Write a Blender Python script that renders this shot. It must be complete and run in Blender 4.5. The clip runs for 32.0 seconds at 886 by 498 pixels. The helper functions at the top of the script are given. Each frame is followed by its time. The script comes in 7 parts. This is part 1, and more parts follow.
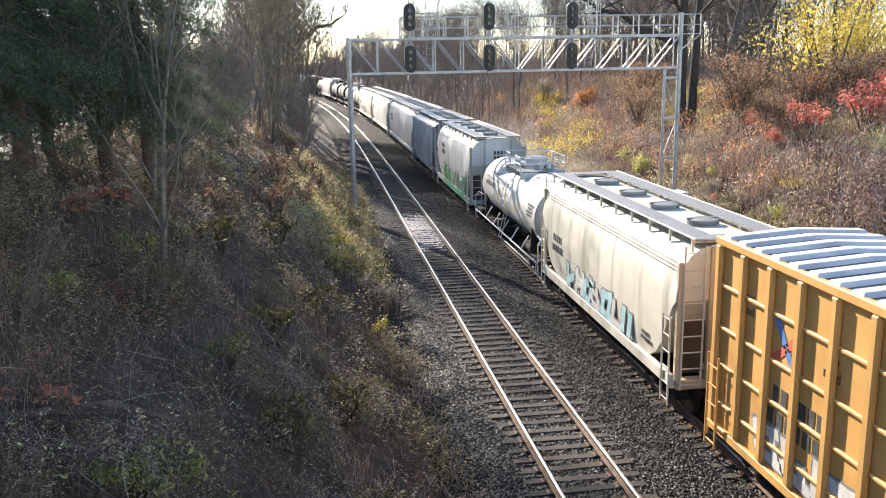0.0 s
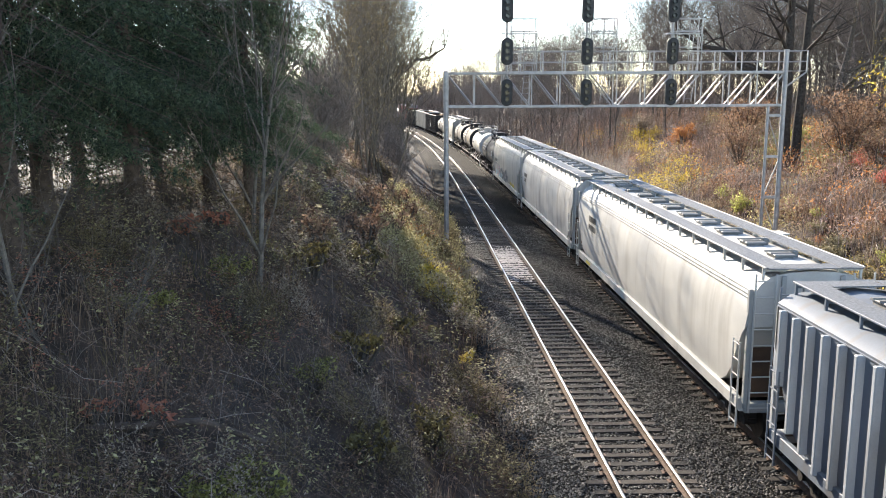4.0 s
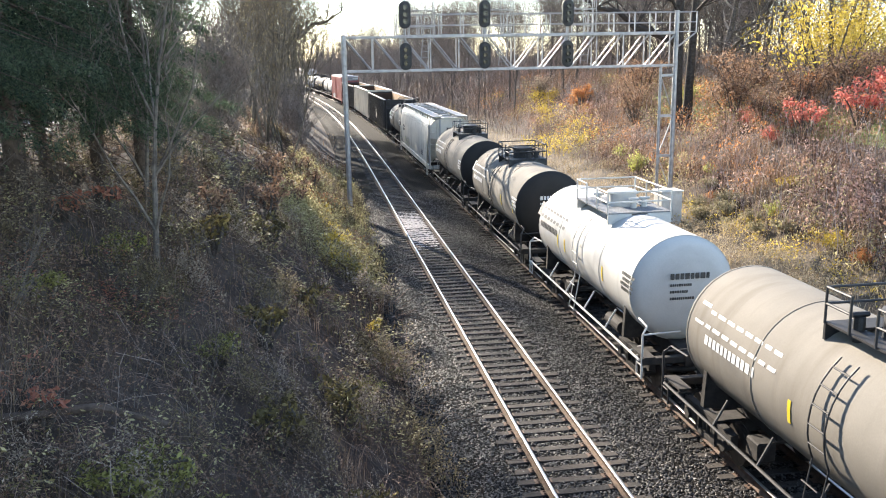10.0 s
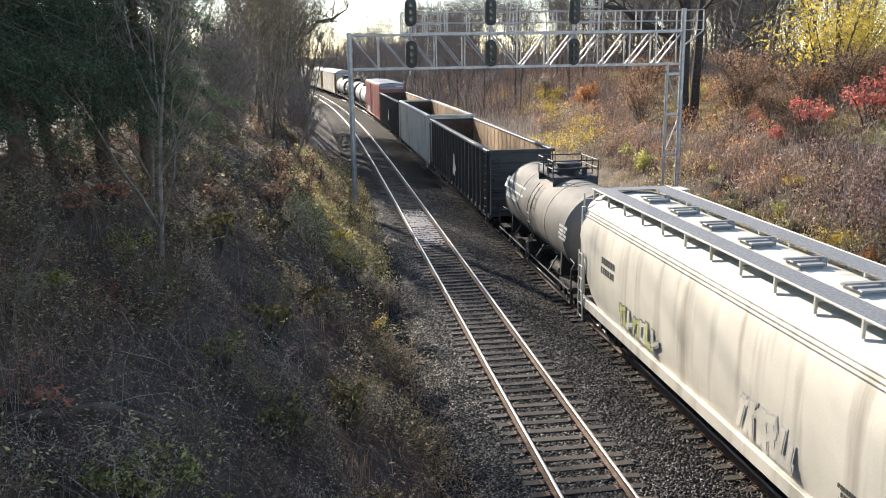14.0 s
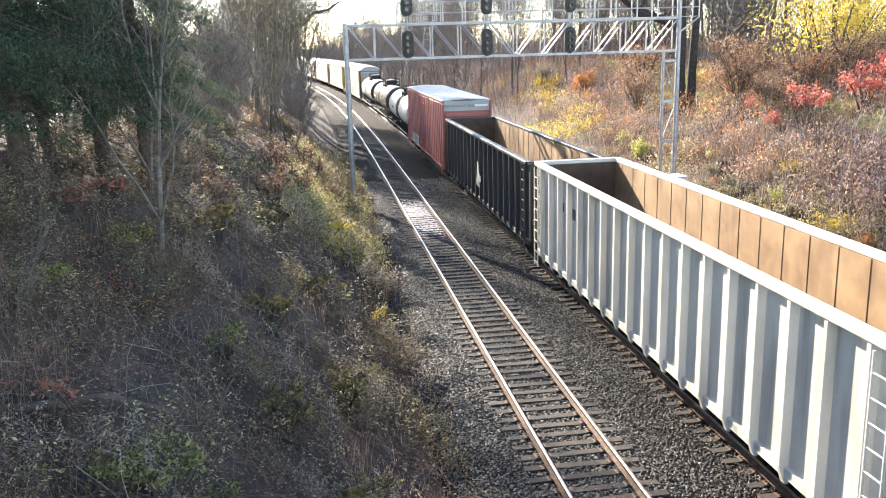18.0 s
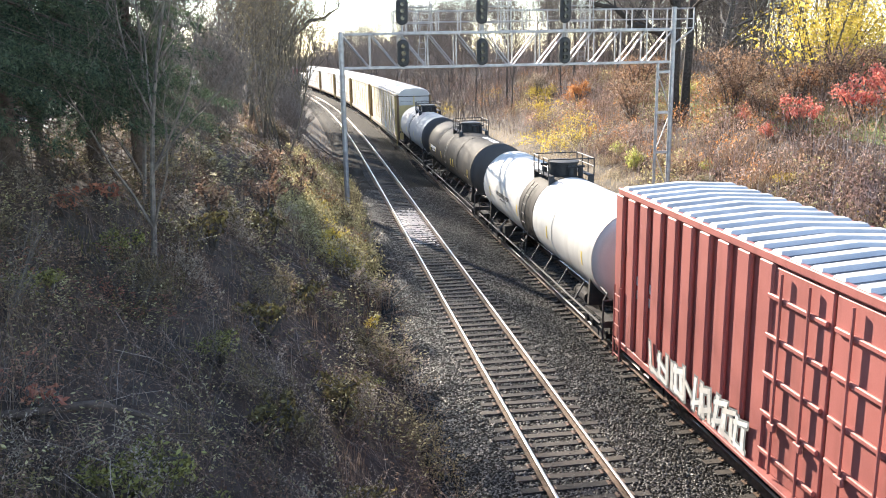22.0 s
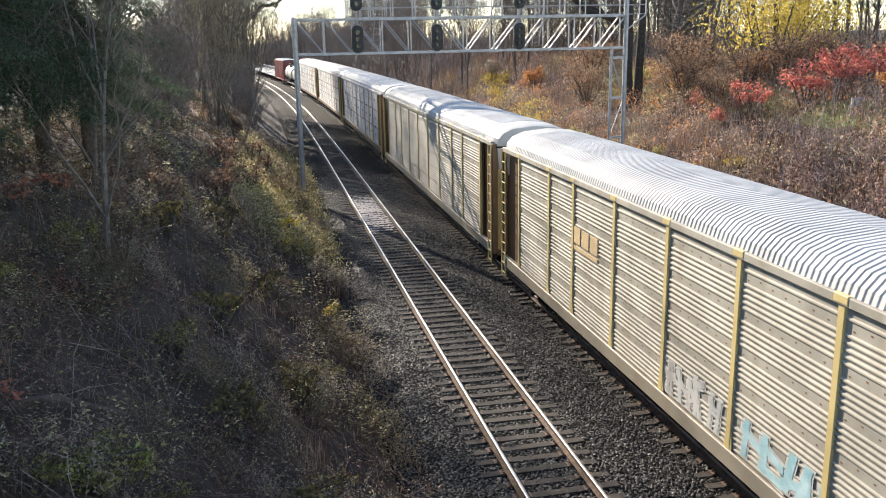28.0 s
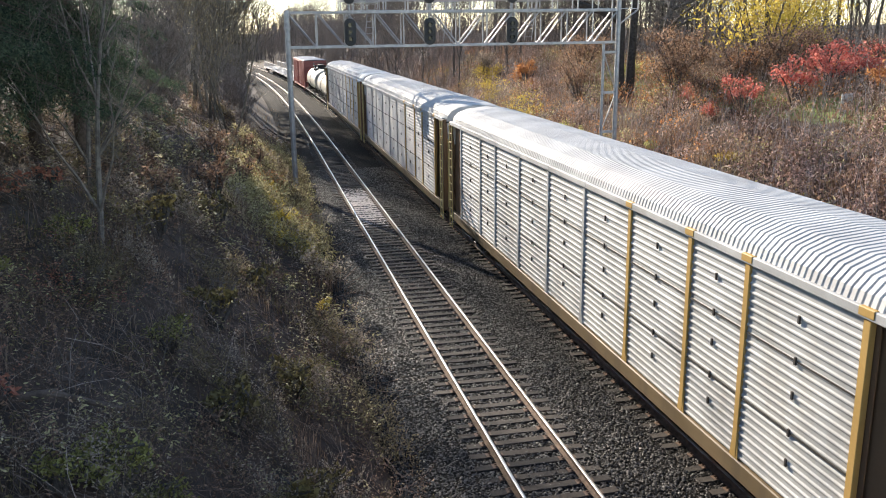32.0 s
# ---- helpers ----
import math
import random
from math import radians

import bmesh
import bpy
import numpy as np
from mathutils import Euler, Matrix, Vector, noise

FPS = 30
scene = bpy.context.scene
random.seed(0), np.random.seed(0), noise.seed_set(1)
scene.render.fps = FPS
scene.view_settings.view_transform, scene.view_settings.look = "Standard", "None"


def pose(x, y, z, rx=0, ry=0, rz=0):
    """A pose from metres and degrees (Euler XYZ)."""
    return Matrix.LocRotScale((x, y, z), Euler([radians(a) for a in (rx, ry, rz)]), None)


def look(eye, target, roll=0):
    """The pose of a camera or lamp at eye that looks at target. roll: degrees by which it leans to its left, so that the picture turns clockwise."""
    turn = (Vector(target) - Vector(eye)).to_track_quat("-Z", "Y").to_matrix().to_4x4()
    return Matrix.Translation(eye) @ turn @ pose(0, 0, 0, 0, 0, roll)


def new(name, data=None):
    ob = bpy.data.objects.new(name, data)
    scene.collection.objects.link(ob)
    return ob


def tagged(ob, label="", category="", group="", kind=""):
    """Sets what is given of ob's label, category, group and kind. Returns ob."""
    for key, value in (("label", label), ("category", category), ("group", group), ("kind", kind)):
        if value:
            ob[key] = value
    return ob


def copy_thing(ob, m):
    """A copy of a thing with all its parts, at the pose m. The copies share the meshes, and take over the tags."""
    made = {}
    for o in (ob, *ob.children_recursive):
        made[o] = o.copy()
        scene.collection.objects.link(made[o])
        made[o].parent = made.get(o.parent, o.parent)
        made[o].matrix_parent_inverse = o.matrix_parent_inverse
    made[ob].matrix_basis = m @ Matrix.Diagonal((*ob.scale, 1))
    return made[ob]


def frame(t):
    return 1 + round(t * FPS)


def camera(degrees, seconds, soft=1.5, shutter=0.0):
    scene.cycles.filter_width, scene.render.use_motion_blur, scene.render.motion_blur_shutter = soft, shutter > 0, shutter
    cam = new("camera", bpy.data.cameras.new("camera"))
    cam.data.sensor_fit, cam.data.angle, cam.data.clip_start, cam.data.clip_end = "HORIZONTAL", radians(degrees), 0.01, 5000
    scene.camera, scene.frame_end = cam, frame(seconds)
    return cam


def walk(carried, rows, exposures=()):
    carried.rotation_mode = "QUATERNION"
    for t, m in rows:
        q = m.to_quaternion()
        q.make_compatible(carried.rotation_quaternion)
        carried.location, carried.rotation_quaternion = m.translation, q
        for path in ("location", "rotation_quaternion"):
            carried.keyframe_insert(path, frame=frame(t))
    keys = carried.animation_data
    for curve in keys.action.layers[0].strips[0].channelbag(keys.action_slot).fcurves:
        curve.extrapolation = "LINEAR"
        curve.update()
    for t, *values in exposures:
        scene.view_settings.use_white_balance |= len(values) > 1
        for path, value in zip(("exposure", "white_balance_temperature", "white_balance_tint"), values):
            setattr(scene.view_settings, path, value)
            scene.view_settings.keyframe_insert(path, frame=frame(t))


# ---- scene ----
cam = camera(54.5, 32.0, 1.0)
# t, x, y, z, yaw, pitch, roll
PATH = [
    (0.0, -5.430, 0.000, 8.820, -8.323, -12.548, -1.058),
    (0.5, -5.430, 0.000, 8.820, -8.096, -12.603, -1.115),
    (1.0, -5.430, 0.000, 8.820, -7.953, -12.686, -1.576),
    (1.5, -5.430, 0.000, 8.820, -8.040, -12.816, -1.699),
    (2.0, -5.430, 0.000, 8.820, -7.929, -12.756, -1.711),
    (2.5, -5.430, 0.000, 8.820, -7.416, -11.409, -0.508),
    (3.0, -5.430, 0.000, 8.820, -6.579, -10.193, -0.285),
    (3.5, -5.430, 0.000, 8.820, -3.619, -10.416, 0.017),
    (5.5, -5.337, 0.008, 8.844, -1.175, -9.961, -0.421),
    (6.0, -5.337, 0.024, 8.844, -1.542, -10.465, -0.686),
    (6.5, -5.337, 0.037, 8.844, -2.333, -10.823, -0.837),
    (7.0, -5.338, 0.045, 8.845, -3.881, -10.958, -0.613),
    (7.5, -5.430, 0.000, 8.820, -5.236, -11.071, -0.584),
    (8.0, -5.339, 0.070, 8.845, -6.096, -11.156, -0.771),
    (8.5, -5.339, 0.081, 8.845, -6.812, -11.526, -1.014),
    (9.0, -5.340, 0.094, 8.845, -7.507, -11.957, -1.290),
    (9.5, -5.340, 0.110, 8.845, -8.100, -12.409, -1.222),
    (10.0, -5.340, 0.125, 8.845, -8.548, -12.736, -1.016),
    (10.5, -5.340, 0.134, 8.846, -8.882, -13.002, -0.749),
    (11.0, -5.342, 0.131, 8.847, -9.099, -13.035, -0.493),
    (11.5, -5.343, 0.155, 8.847, -9.186, -12.919, -0.572),
    (12.0, -5.344, 0.147, 8.850, -9.190, -12.881, -0.711),
    (12.5, -5.345, 0.162, 8.850, -9.229, -12.841, -0.833),
    (13.0, -5.345, 0.181, 8.848, -9.182, -12.826, -0.777),
    (13.5, -5.347, 0.199, 8.849, -8.549, -12.813, -0.839),
    (14.0, -5.350, 0.215, 8.846, -8.220, -12.867, -0.897),
    (14.5, -5.353, 0.127, 8.849, -7.964, -12.893, -1.048),
    (16.5, -5.360, 0.071, 8.854, -7.897, -13.199, -1.239),
    (17.0, -5.361, 0.072, 8.854, -8.061, -13.265, -1.469),
    (17.5, -5.361, 0.072, 8.855, -8.163, -13.378, -1.533),
    (18.0, -5.361, 0.076, 8.855, -8.278, -13.529, -1.608),
    (18.5, -5.361, 0.080, 8.855, -8.337, -13.635, -1.646),
    (19.0, -5.361, 0.083, 8.855, -8.351, -13.724, -1.486),
    (19.5, -5.361, 0.086, 8.855, -8.343, -13.681, -1.268),
    (20.0, -5.361, 0.087, 8.855, -8.362, -13.503, -0.974),
    (20.5, -5.361, 0.092, 8.855, -8.429, -13.260, -0.864),
    (21.0, -5.361, 0.099, 8.855, -8.519, -13.090, -0.992),
    (21.5, -5.361, 0.103, 8.855, -8.610, -13.000, -1.041),
    (22.0, -5.361, 0.103, 8.855, -8.740, -12.963, -1.033),
    (22.5, -5.362, 0.102, 8.855, -8.933, -12.965, -0.919),
    (23.0, -5.361, 0.126, 8.853, -9.271, -13.015, -1.175),
    (23.5, -5.363, 0.105, 8.855, -9.596, -13.093, -1.344),
    (24.0, -5.362, 0.118, 8.855, -9.906, -13.240, -1.372),
    (24.5, -5.361, 0.128, 8.855, -10.192, -13.353, -1.419),
    (25.0, -5.361, 0.131, 8.855, -10.459, -13.434, -1.040),
    (25.5, -5.379, 0.055, 8.863, -10.718, -13.438, -0.889),
    (27.5, -5.397, 0.055, 8.869, -11.494, -13.764, -1.327),
    (28.0, -5.399, 0.078, 8.870, -11.667, -13.915, -1.091),
    (28.5, -5.398, 0.121, 8.870, -11.842, -14.056, -0.777),
    (29.0, -5.413, 0.082, 8.877, -12.015, -14.126, -0.697),
    (29.5, -5.426, 0.075, 8.884, -12.111, -14.183, -0.728),
    (30.0, -5.424, 0.039, 8.904, -12.168, -14.223, -0.873),
    (30.5, -5.438, 0.007, 8.917, -12.193, -14.270, -0.969),
    (31.0, -5.450, 0.013, 8.930, -12.260, -14.366, -1.071),
    (31.5, -5.470, -0.005, 8.948, -12.240, -14.427, -0.810),
    (32.0, -5.488, 0.010, 8.966, -12.302, -14.436, -0.722),
]
walk(cam, [(t, pose(x, y, z, 90 + p, 0, w) @ pose(0, 0, 0, 0, 0, r)) for t, x, y, z, w, p, r in PATH],
     [(t, e - 0.08, 7300, 12) for t, e in ((0, 1.85), (1, 1.5), (2, 1.75), (3, 1.65), (6, 1.85), (7, 1.75), (8, 1.85), (9, 1.8), (10, 2.05), (11, 1.8), (12, 2.0), (13, 2.1), (14, 1.55), (16, 2.4), (17, 2.5), (18, 2.45), (19, 2.2), (20, 2.6), (21, 2.35), (22, 2.2), (23, 1.8), (24, 1.9), (25, 2.35), (28, 1.5), (29, 1.55), (30, 1.55), (31, 1.5), (32, 1.45))])

# ---- light ----
SUN_AZ, SUN_EL = radians(18), radians(24.5)      # azimuth to the left of the track, elevation
to_sun = Vector((-math.sin(SUN_AZ) * math.cos(SUN_EL), math.cos(SUN_AZ) * math.cos(SUN_EL), math.sin(SUN_EL)))
world = bpy.data.worlds.new("sky")
scene.world = world
world.use_nodes = True
wn = world.node_tree.nodes
sky = wn.new("ShaderNodeTexSky")
sky.sky_type, sky.sun_disc = "NISHITA", False
sky.sun_elevation, sky.sun_rotation = SUN_EL, -SUN_AZ
sky.air_density, sky.dust_density, sky.ozone_density = 0.8, 0.05, 1.2
wn["Background"].inputs["Strength"].default_value = 0.15
world.node_tree.links.new(sky.outputs[0], wn["Background"].inputs["Color"])
sun = new("sun", bpy.data.lights.new("sun", "SUN"))
sun.data.energy, sun.data.angle, sun.data.color = 5.0, radians(0.6), (1.0, 0.95, 0.87)
sun.matrix_world = look(to_sun * 100, (0, 0, 0))


# ---- materials ----
def rough_mat(name, dark, light, scale=6.0, rough=0.8, metal=0.0, bump=0.2, fine=60.0, spread=(0.35, 0.65), per_object=0.0, island=0.0,
              streak=None, through_light=0.0):
    """A surface whose colour wanders between two tones at two scales, with a fine relief. streak: colour, amount, scale xyz of runs."""
    m = bpy.data.materials.new(name)
    m.use_nodes = True
    nt = m.node_tree
    n, l = nt.nodes, nt.links
    b = n["Principled BSDF"]
    b.inputs["Roughness"].default_value, b.inputs["Metallic"].default_value = rough, metal
    co = n.new("ShaderNodeTexCoord")
    big, small, ramp, mixf = n.new("ShaderNodeTexNoise"), n.new("ShaderNodeTexNoise"), n.new("ShaderNodeValToRGB"), n.new("ShaderNodeMath")
    big.inputs["Scale"].default_value, small.inputs["Scale"].default_value = scale, fine
    big.inputs["Detail"].default_value = 5.0
    l.new(co.outputs["Object"], big.inputs["Vector"]), l.new(co.outputs["Object"], small.inputs["Vector"])
    mixf.operation = "MULTIPLY_ADD"
    mixf.inputs[1].default_value = 0.35
    l.new(small.outputs["Fac"], mixf.inputs[0])
    shift = n.new("ShaderNodeMath")
    shift.operation = "MULTIPLY_ADD"
    shift.inputs[1].default_value, shift.inputs[2].default_value = 0.8, -0.075
    l.new(big.outputs["Fac"], shift.inputs[0])
    l.new(shift.outputs[0], mixf.inputs[2])
    last = mixf.outputs[0]
    for amount, node, out in ((per_object, "ShaderNodeObjectInfo", "Random"), (island, "ShaderNodeNewGeometry", "Random Per Island")):
        if amount:
            info, add = n.new(node), n.new("ShaderNodeMath")
            add.operation = "MULTIPLY_ADD"
            add.inputs[1].default_value = amount
            l.new(info.outputs[out], add.inputs[0])
            sub = n.new("ShaderNodeMath")
            sub.inputs[1].default_value = -amount / 2
            l.new(last, sub.inputs[0])
            l.new(sub.outputs[0], add.inputs[2])
            last = add.outputs[0]
    ramp.color_ramp.elements[0].position, ramp.color_ramp.elements[1].position = spread
    ramp.color_ramp.elements[0].color, ramp.color_ramp.elements[1].color = (*dark, 1), (*light, 1)
    l.new(last, ramp.inputs["Fac"])
    colour = ramp.outputs["Color"]
    if streak:
        tone, amount, size = streak
        mp, tex, rr, mx = n.new("ShaderNodeMapping"), n.new("ShaderNodeTexNoise"), n.new("ShaderNodeValToRGB"), n.new("ShaderNodeMix")
        mp.inputs["Scale"].default_value = size
        tex.inputs["Scale"].default_value, tex.inputs["Detail"].default_value = 1.0, 6.0
        rr.color_ramp.elements[0].position, rr.color_ramp.elements[1].position = 0.5, 0.72
        rr.color_ramp.elements[1].color = (amount, amount, amount, 1)
        mx.data_type = "RGBA"
        l.new(co.outputs["Object"], mp.inputs["Vector"]), l.new(mp.outputs["Vector"], tex.inputs["Vector"])
        l.new(tex.outputs["Fac"], rr.inputs["Fac"]), l.new(rr.outputs["Color"], mx.inputs["Factor"])
        l.new(colour, mx.inputs["A"])
        mx.inputs["B"].default_value = (*tone, 1)
        colour = mx.outputs["Result"]
    l.new(colour, b.inputs["Base Color"])
    if bump:
        bp = n.new("ShaderNodeBump")
        bp.inputs["Strength"].default_value, bp.inputs["Distance"].default_value = bump, 0.01
        l.new(small.outputs["Fac"], bp.inputs["Height"]), l.new(bp.outputs["Normal"], b.inputs["Normal"])
    if through_light:
        tr, ms = n.new("ShaderNodeBsdfTranslucent"), n.new("ShaderNodeMixShader")
        ms.inputs["Fac"].default_value = through_light
        l.new(colour, tr.inputs["Color"]), l.new(b.outputs["BSDF"], ms.inputs[1]), l.new(tr.outputs["BSDF"], ms.inputs[2])
        l.new(ms.outputs["Shader"], n["Material Output"].inputs["Surface"])
    return m


def leaf(name, dark, light, through_light=0.4, rough=0.6):
    m = rough_mat(name, dark, light, 0.7, rough, 0, 0, 15, (0.25, 0.75), island=0.7, through_light=through_light)
    m.node_tree.nodes["Principled BSDF"].inputs["Specular IOR Level"].default_value = 0.2
    return m


soil = rough_mat("leaf_litter", (0.017, 0.0105, 0.0075), (0.068, 0.042, 0.029), 1.5, 0.95, bump=0.8, fine=25)
grass_soil = rough_mat("rank_grass", (0.035, 0.026, 0.017), (0.12, 0.09, 0.058), 1.0, 0.95, bump=0.8, fine=20)
# Dark stone bed, with the shade of its gaps put into the colour.
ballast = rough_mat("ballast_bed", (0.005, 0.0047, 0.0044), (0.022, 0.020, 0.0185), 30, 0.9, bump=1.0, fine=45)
stone_mat = rough_mat("crushed_stone", (0.003, 0.0029, 0.0029), (0.080, 0.076, 0.074), 9, 0.5, bump=0.25, fine=90, spread=(0.25, 1.2), island=2.0)
sand_mat = rough_mat("spilled_sand", (0.38, 0.32, 0.28), (0.62, 0.55, 0.50), 6, 0.9, bump=0.2, island=0.5)
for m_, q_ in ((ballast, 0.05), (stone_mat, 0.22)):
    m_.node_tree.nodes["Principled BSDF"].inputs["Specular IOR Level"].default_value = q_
tie_mat = rough_mat("creosoted_timber", (0.009, 0.0067, 0.0055), (0.030, 0.022, 0.017), 5, 0.85, bump=0.5, fine=70, per_object=0.5)
rail_mat = rough_mat("rusted_rail", (0.05, 0.03, 0.02), (0.13, 0.08, 0.055), 8, 0.75, 0.3)
shine_mat = rough_mat("polished_railhead", (0.44, 0.42, 0.40), (0.60, 0.58, 0.555), 3, 0.42, 1.0, 0.05)
plate_mat = rough_mat("rusted_plate", (0.06, 0.035, 0.025), (0.16, 0.10, 0.07), 12, 0.7, 0.3)
galv = rough_mat("galvanised_steel", (0.28, 0.274, 0.274), (0.42, 0.41, 0.41), 4, 0.5, 0.6, 0.05)
black_paint = rough_mat("matt_black_paint", (0.012, 0.012, 0.013), (0.03, 0.03, 0.032), 6, 0.6, bump=0.05)
lens_mat = rough_mat("dark_lens", (0.01, 0.014, 0.02), (0.02, 0.025, 0.03), 6, 0.15, bump=0)
cab_mat = rough_mat("pale_cabinet_paint", (0.50, 0.48, 0.43), (0.66, 0.64, 0.58), 3, 0.5, bump=0.05)
under_mat = rough_mat("brake_dust_steel", (0.010, 0.0085, 0.0075), (0.034, 0.028, 0.024), 5, 0.85, bump=0.3)
wheel_mat = rough_mat("wheel_steel", (0.018, 0.015, 0.013), (0.055, 0.044, 0.037), 6, 0.6, 0.4)
bark = rough_mat("grey_bark", (0.045, 0.038, 0.033), (0.14, 0.12, 0.102), 8, 0.95, bump=0.8, fine=40)
weed_twig = rough_mat("brown_weed_stems", (0.070, 0.042, 0.032), (0.27, 0.180, 0.138), 4, 0.85, bump=0.1, island=0.9)
twig_mat = rough_mat("bare_twigs", (0.105, 0.084, 0.073), (0.30, 0.245, 0.21), 5, 0.9, bump=0.2, island=0.4)
brush_mat = rough_mat("brown_brush", (0.125, 0.078, 0.063), (0.49, 0.35, 0.29), 4, 0.85, bump=0.1, island=0.9)
old_bark = rough_mat("dark_furrowed_bark", (0.020, 0.017, 0.015), (0.07, 0.058, 0.05), 6, 0.95, bump=0.9, fine=30)
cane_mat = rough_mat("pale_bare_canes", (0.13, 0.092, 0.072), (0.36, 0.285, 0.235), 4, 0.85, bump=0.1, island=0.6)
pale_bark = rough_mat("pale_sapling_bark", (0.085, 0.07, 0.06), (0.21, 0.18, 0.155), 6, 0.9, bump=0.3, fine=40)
# Paler copy of the bare canes, with sunlight put into its colour.
sunlit_cane = rough_mat("sunlit_bare_canes", (0.22, 0.175, 0.15), (0.50, 0.43, 0.38), 4, 0.85, bump=0.1, island=0.6)
vine_bark = rough_mat("weathered_brown_bark", (0.065, 0.054, 0.04), (0.19, 0.155, 0.115), 5, 0.9, bump=0.3, island=0.4)
conifer_bark = rough_mat("conifer_bark", (0.05, 0.035, 0.028), (0.13, 0.095, 0.075), 8, 0.95, bump=0.8, fine=40)
needle_mat = leaf("conifer_needles", (0.025, 0.042, 0.027), (0.108, 0.145, 0.085), 0.45)
dry_mat = leaf("dry_stems", (0.13, 0.08, 0.052), (0.38, 0.265, 0.18), 0.3)
straw_mat = leaf("tan_stems", (0.24, 0.18, 0.11), (0.56, 0.46, 0.31), 0.3)
rust_leaf = leaf("russet_leaves", (0.13, 0.075, 0.05), (0.38, 0.245, 0.165))
olive_leaf = leaf("grey_green_leaves", (0.085, 0.066, 0.036), (0.30, 0.235, 0.13))
green_leaf = leaf("green_leaves", (0.075, 0.058, 0.025), (0.25, 0.205, 0.085))
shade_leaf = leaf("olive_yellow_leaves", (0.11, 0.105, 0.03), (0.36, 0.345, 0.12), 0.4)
goldenrod_leaf = leaf("seeding_weed_leaves", (0.17, 0.15, 0.085), (0.42, 0.37, 0.24), 0.4)
lime_leaf = leaf("yellow_green_leaves", (0.20, 0.17, 0.075), (0.58, 0.51, 0.27), 0.45)
spring_leaf = leaf("bright_yellow_green_leaves", (0.25, 0.26, 0.06), (0.66, 0.68, 0.24), 0.5)
yellow_leaf = leaf("yellow_leaves", (0.42, 0.30, 0.05), (0.72, 0.56, 0.13), 0.5)
orange_leaf = leaf("orange_leaves", (0.36, 0.14, 0.06), (0.62, 0.32, 0.13), 0.5)
red_leaf = leaf("red_leaves", (0.46, 0.10, 0.08), (0.72, 0.28, 0.22), 0.5)
fern_leaf = leaf("faded_red_leaves", (0.36, 0.13, 0.09), (0.55, 0.26, 0.17), 0.5)
pink_leaf = leaf("pink_brown_leaves", (0.24, 0.145, 0.12), (0.54, 0.375, 0.315), 0.4)
pale_seed = leaf("pale_seed_heads", (0.22, 0.17, 0.125), (0.44, 0.36, 0.28), 0.4)
stone_grey = rough_mat("gravestone_stone", (0.40, 0.39, 0.37), (0.60, 0.59, 0.56), 5, 0.8)
lot_mat = rough_mat("pale_asphalt", (0.12, 0.117, 0.113), (0.22, 0.216, 0.21), 2.0, 0.9, bump=0.3)
car_red = rough_mat("red_car_paint", (0.45, 0.05, 0.04), (0.52, 0.07, 0.06), 2, 0.25, bump=0)
car_white = rough_mat("white_vehicle_paint", (0.70, 0.70, 0.70), (0.78, 0.78, 0.78), 2, 0.25, bump=0)
car_glass = rough_mat("dark_car_glass", (0.015, 0.018, 0.02), (0.03, 0.035, 0.04), 2, 0.08, bump=0)
lawn_mat = rough_mat("lawn", (0.09, 0.13, 0.03), (0.20, 0.26, 0.07), 1.0, 0.95, bump=0.5)


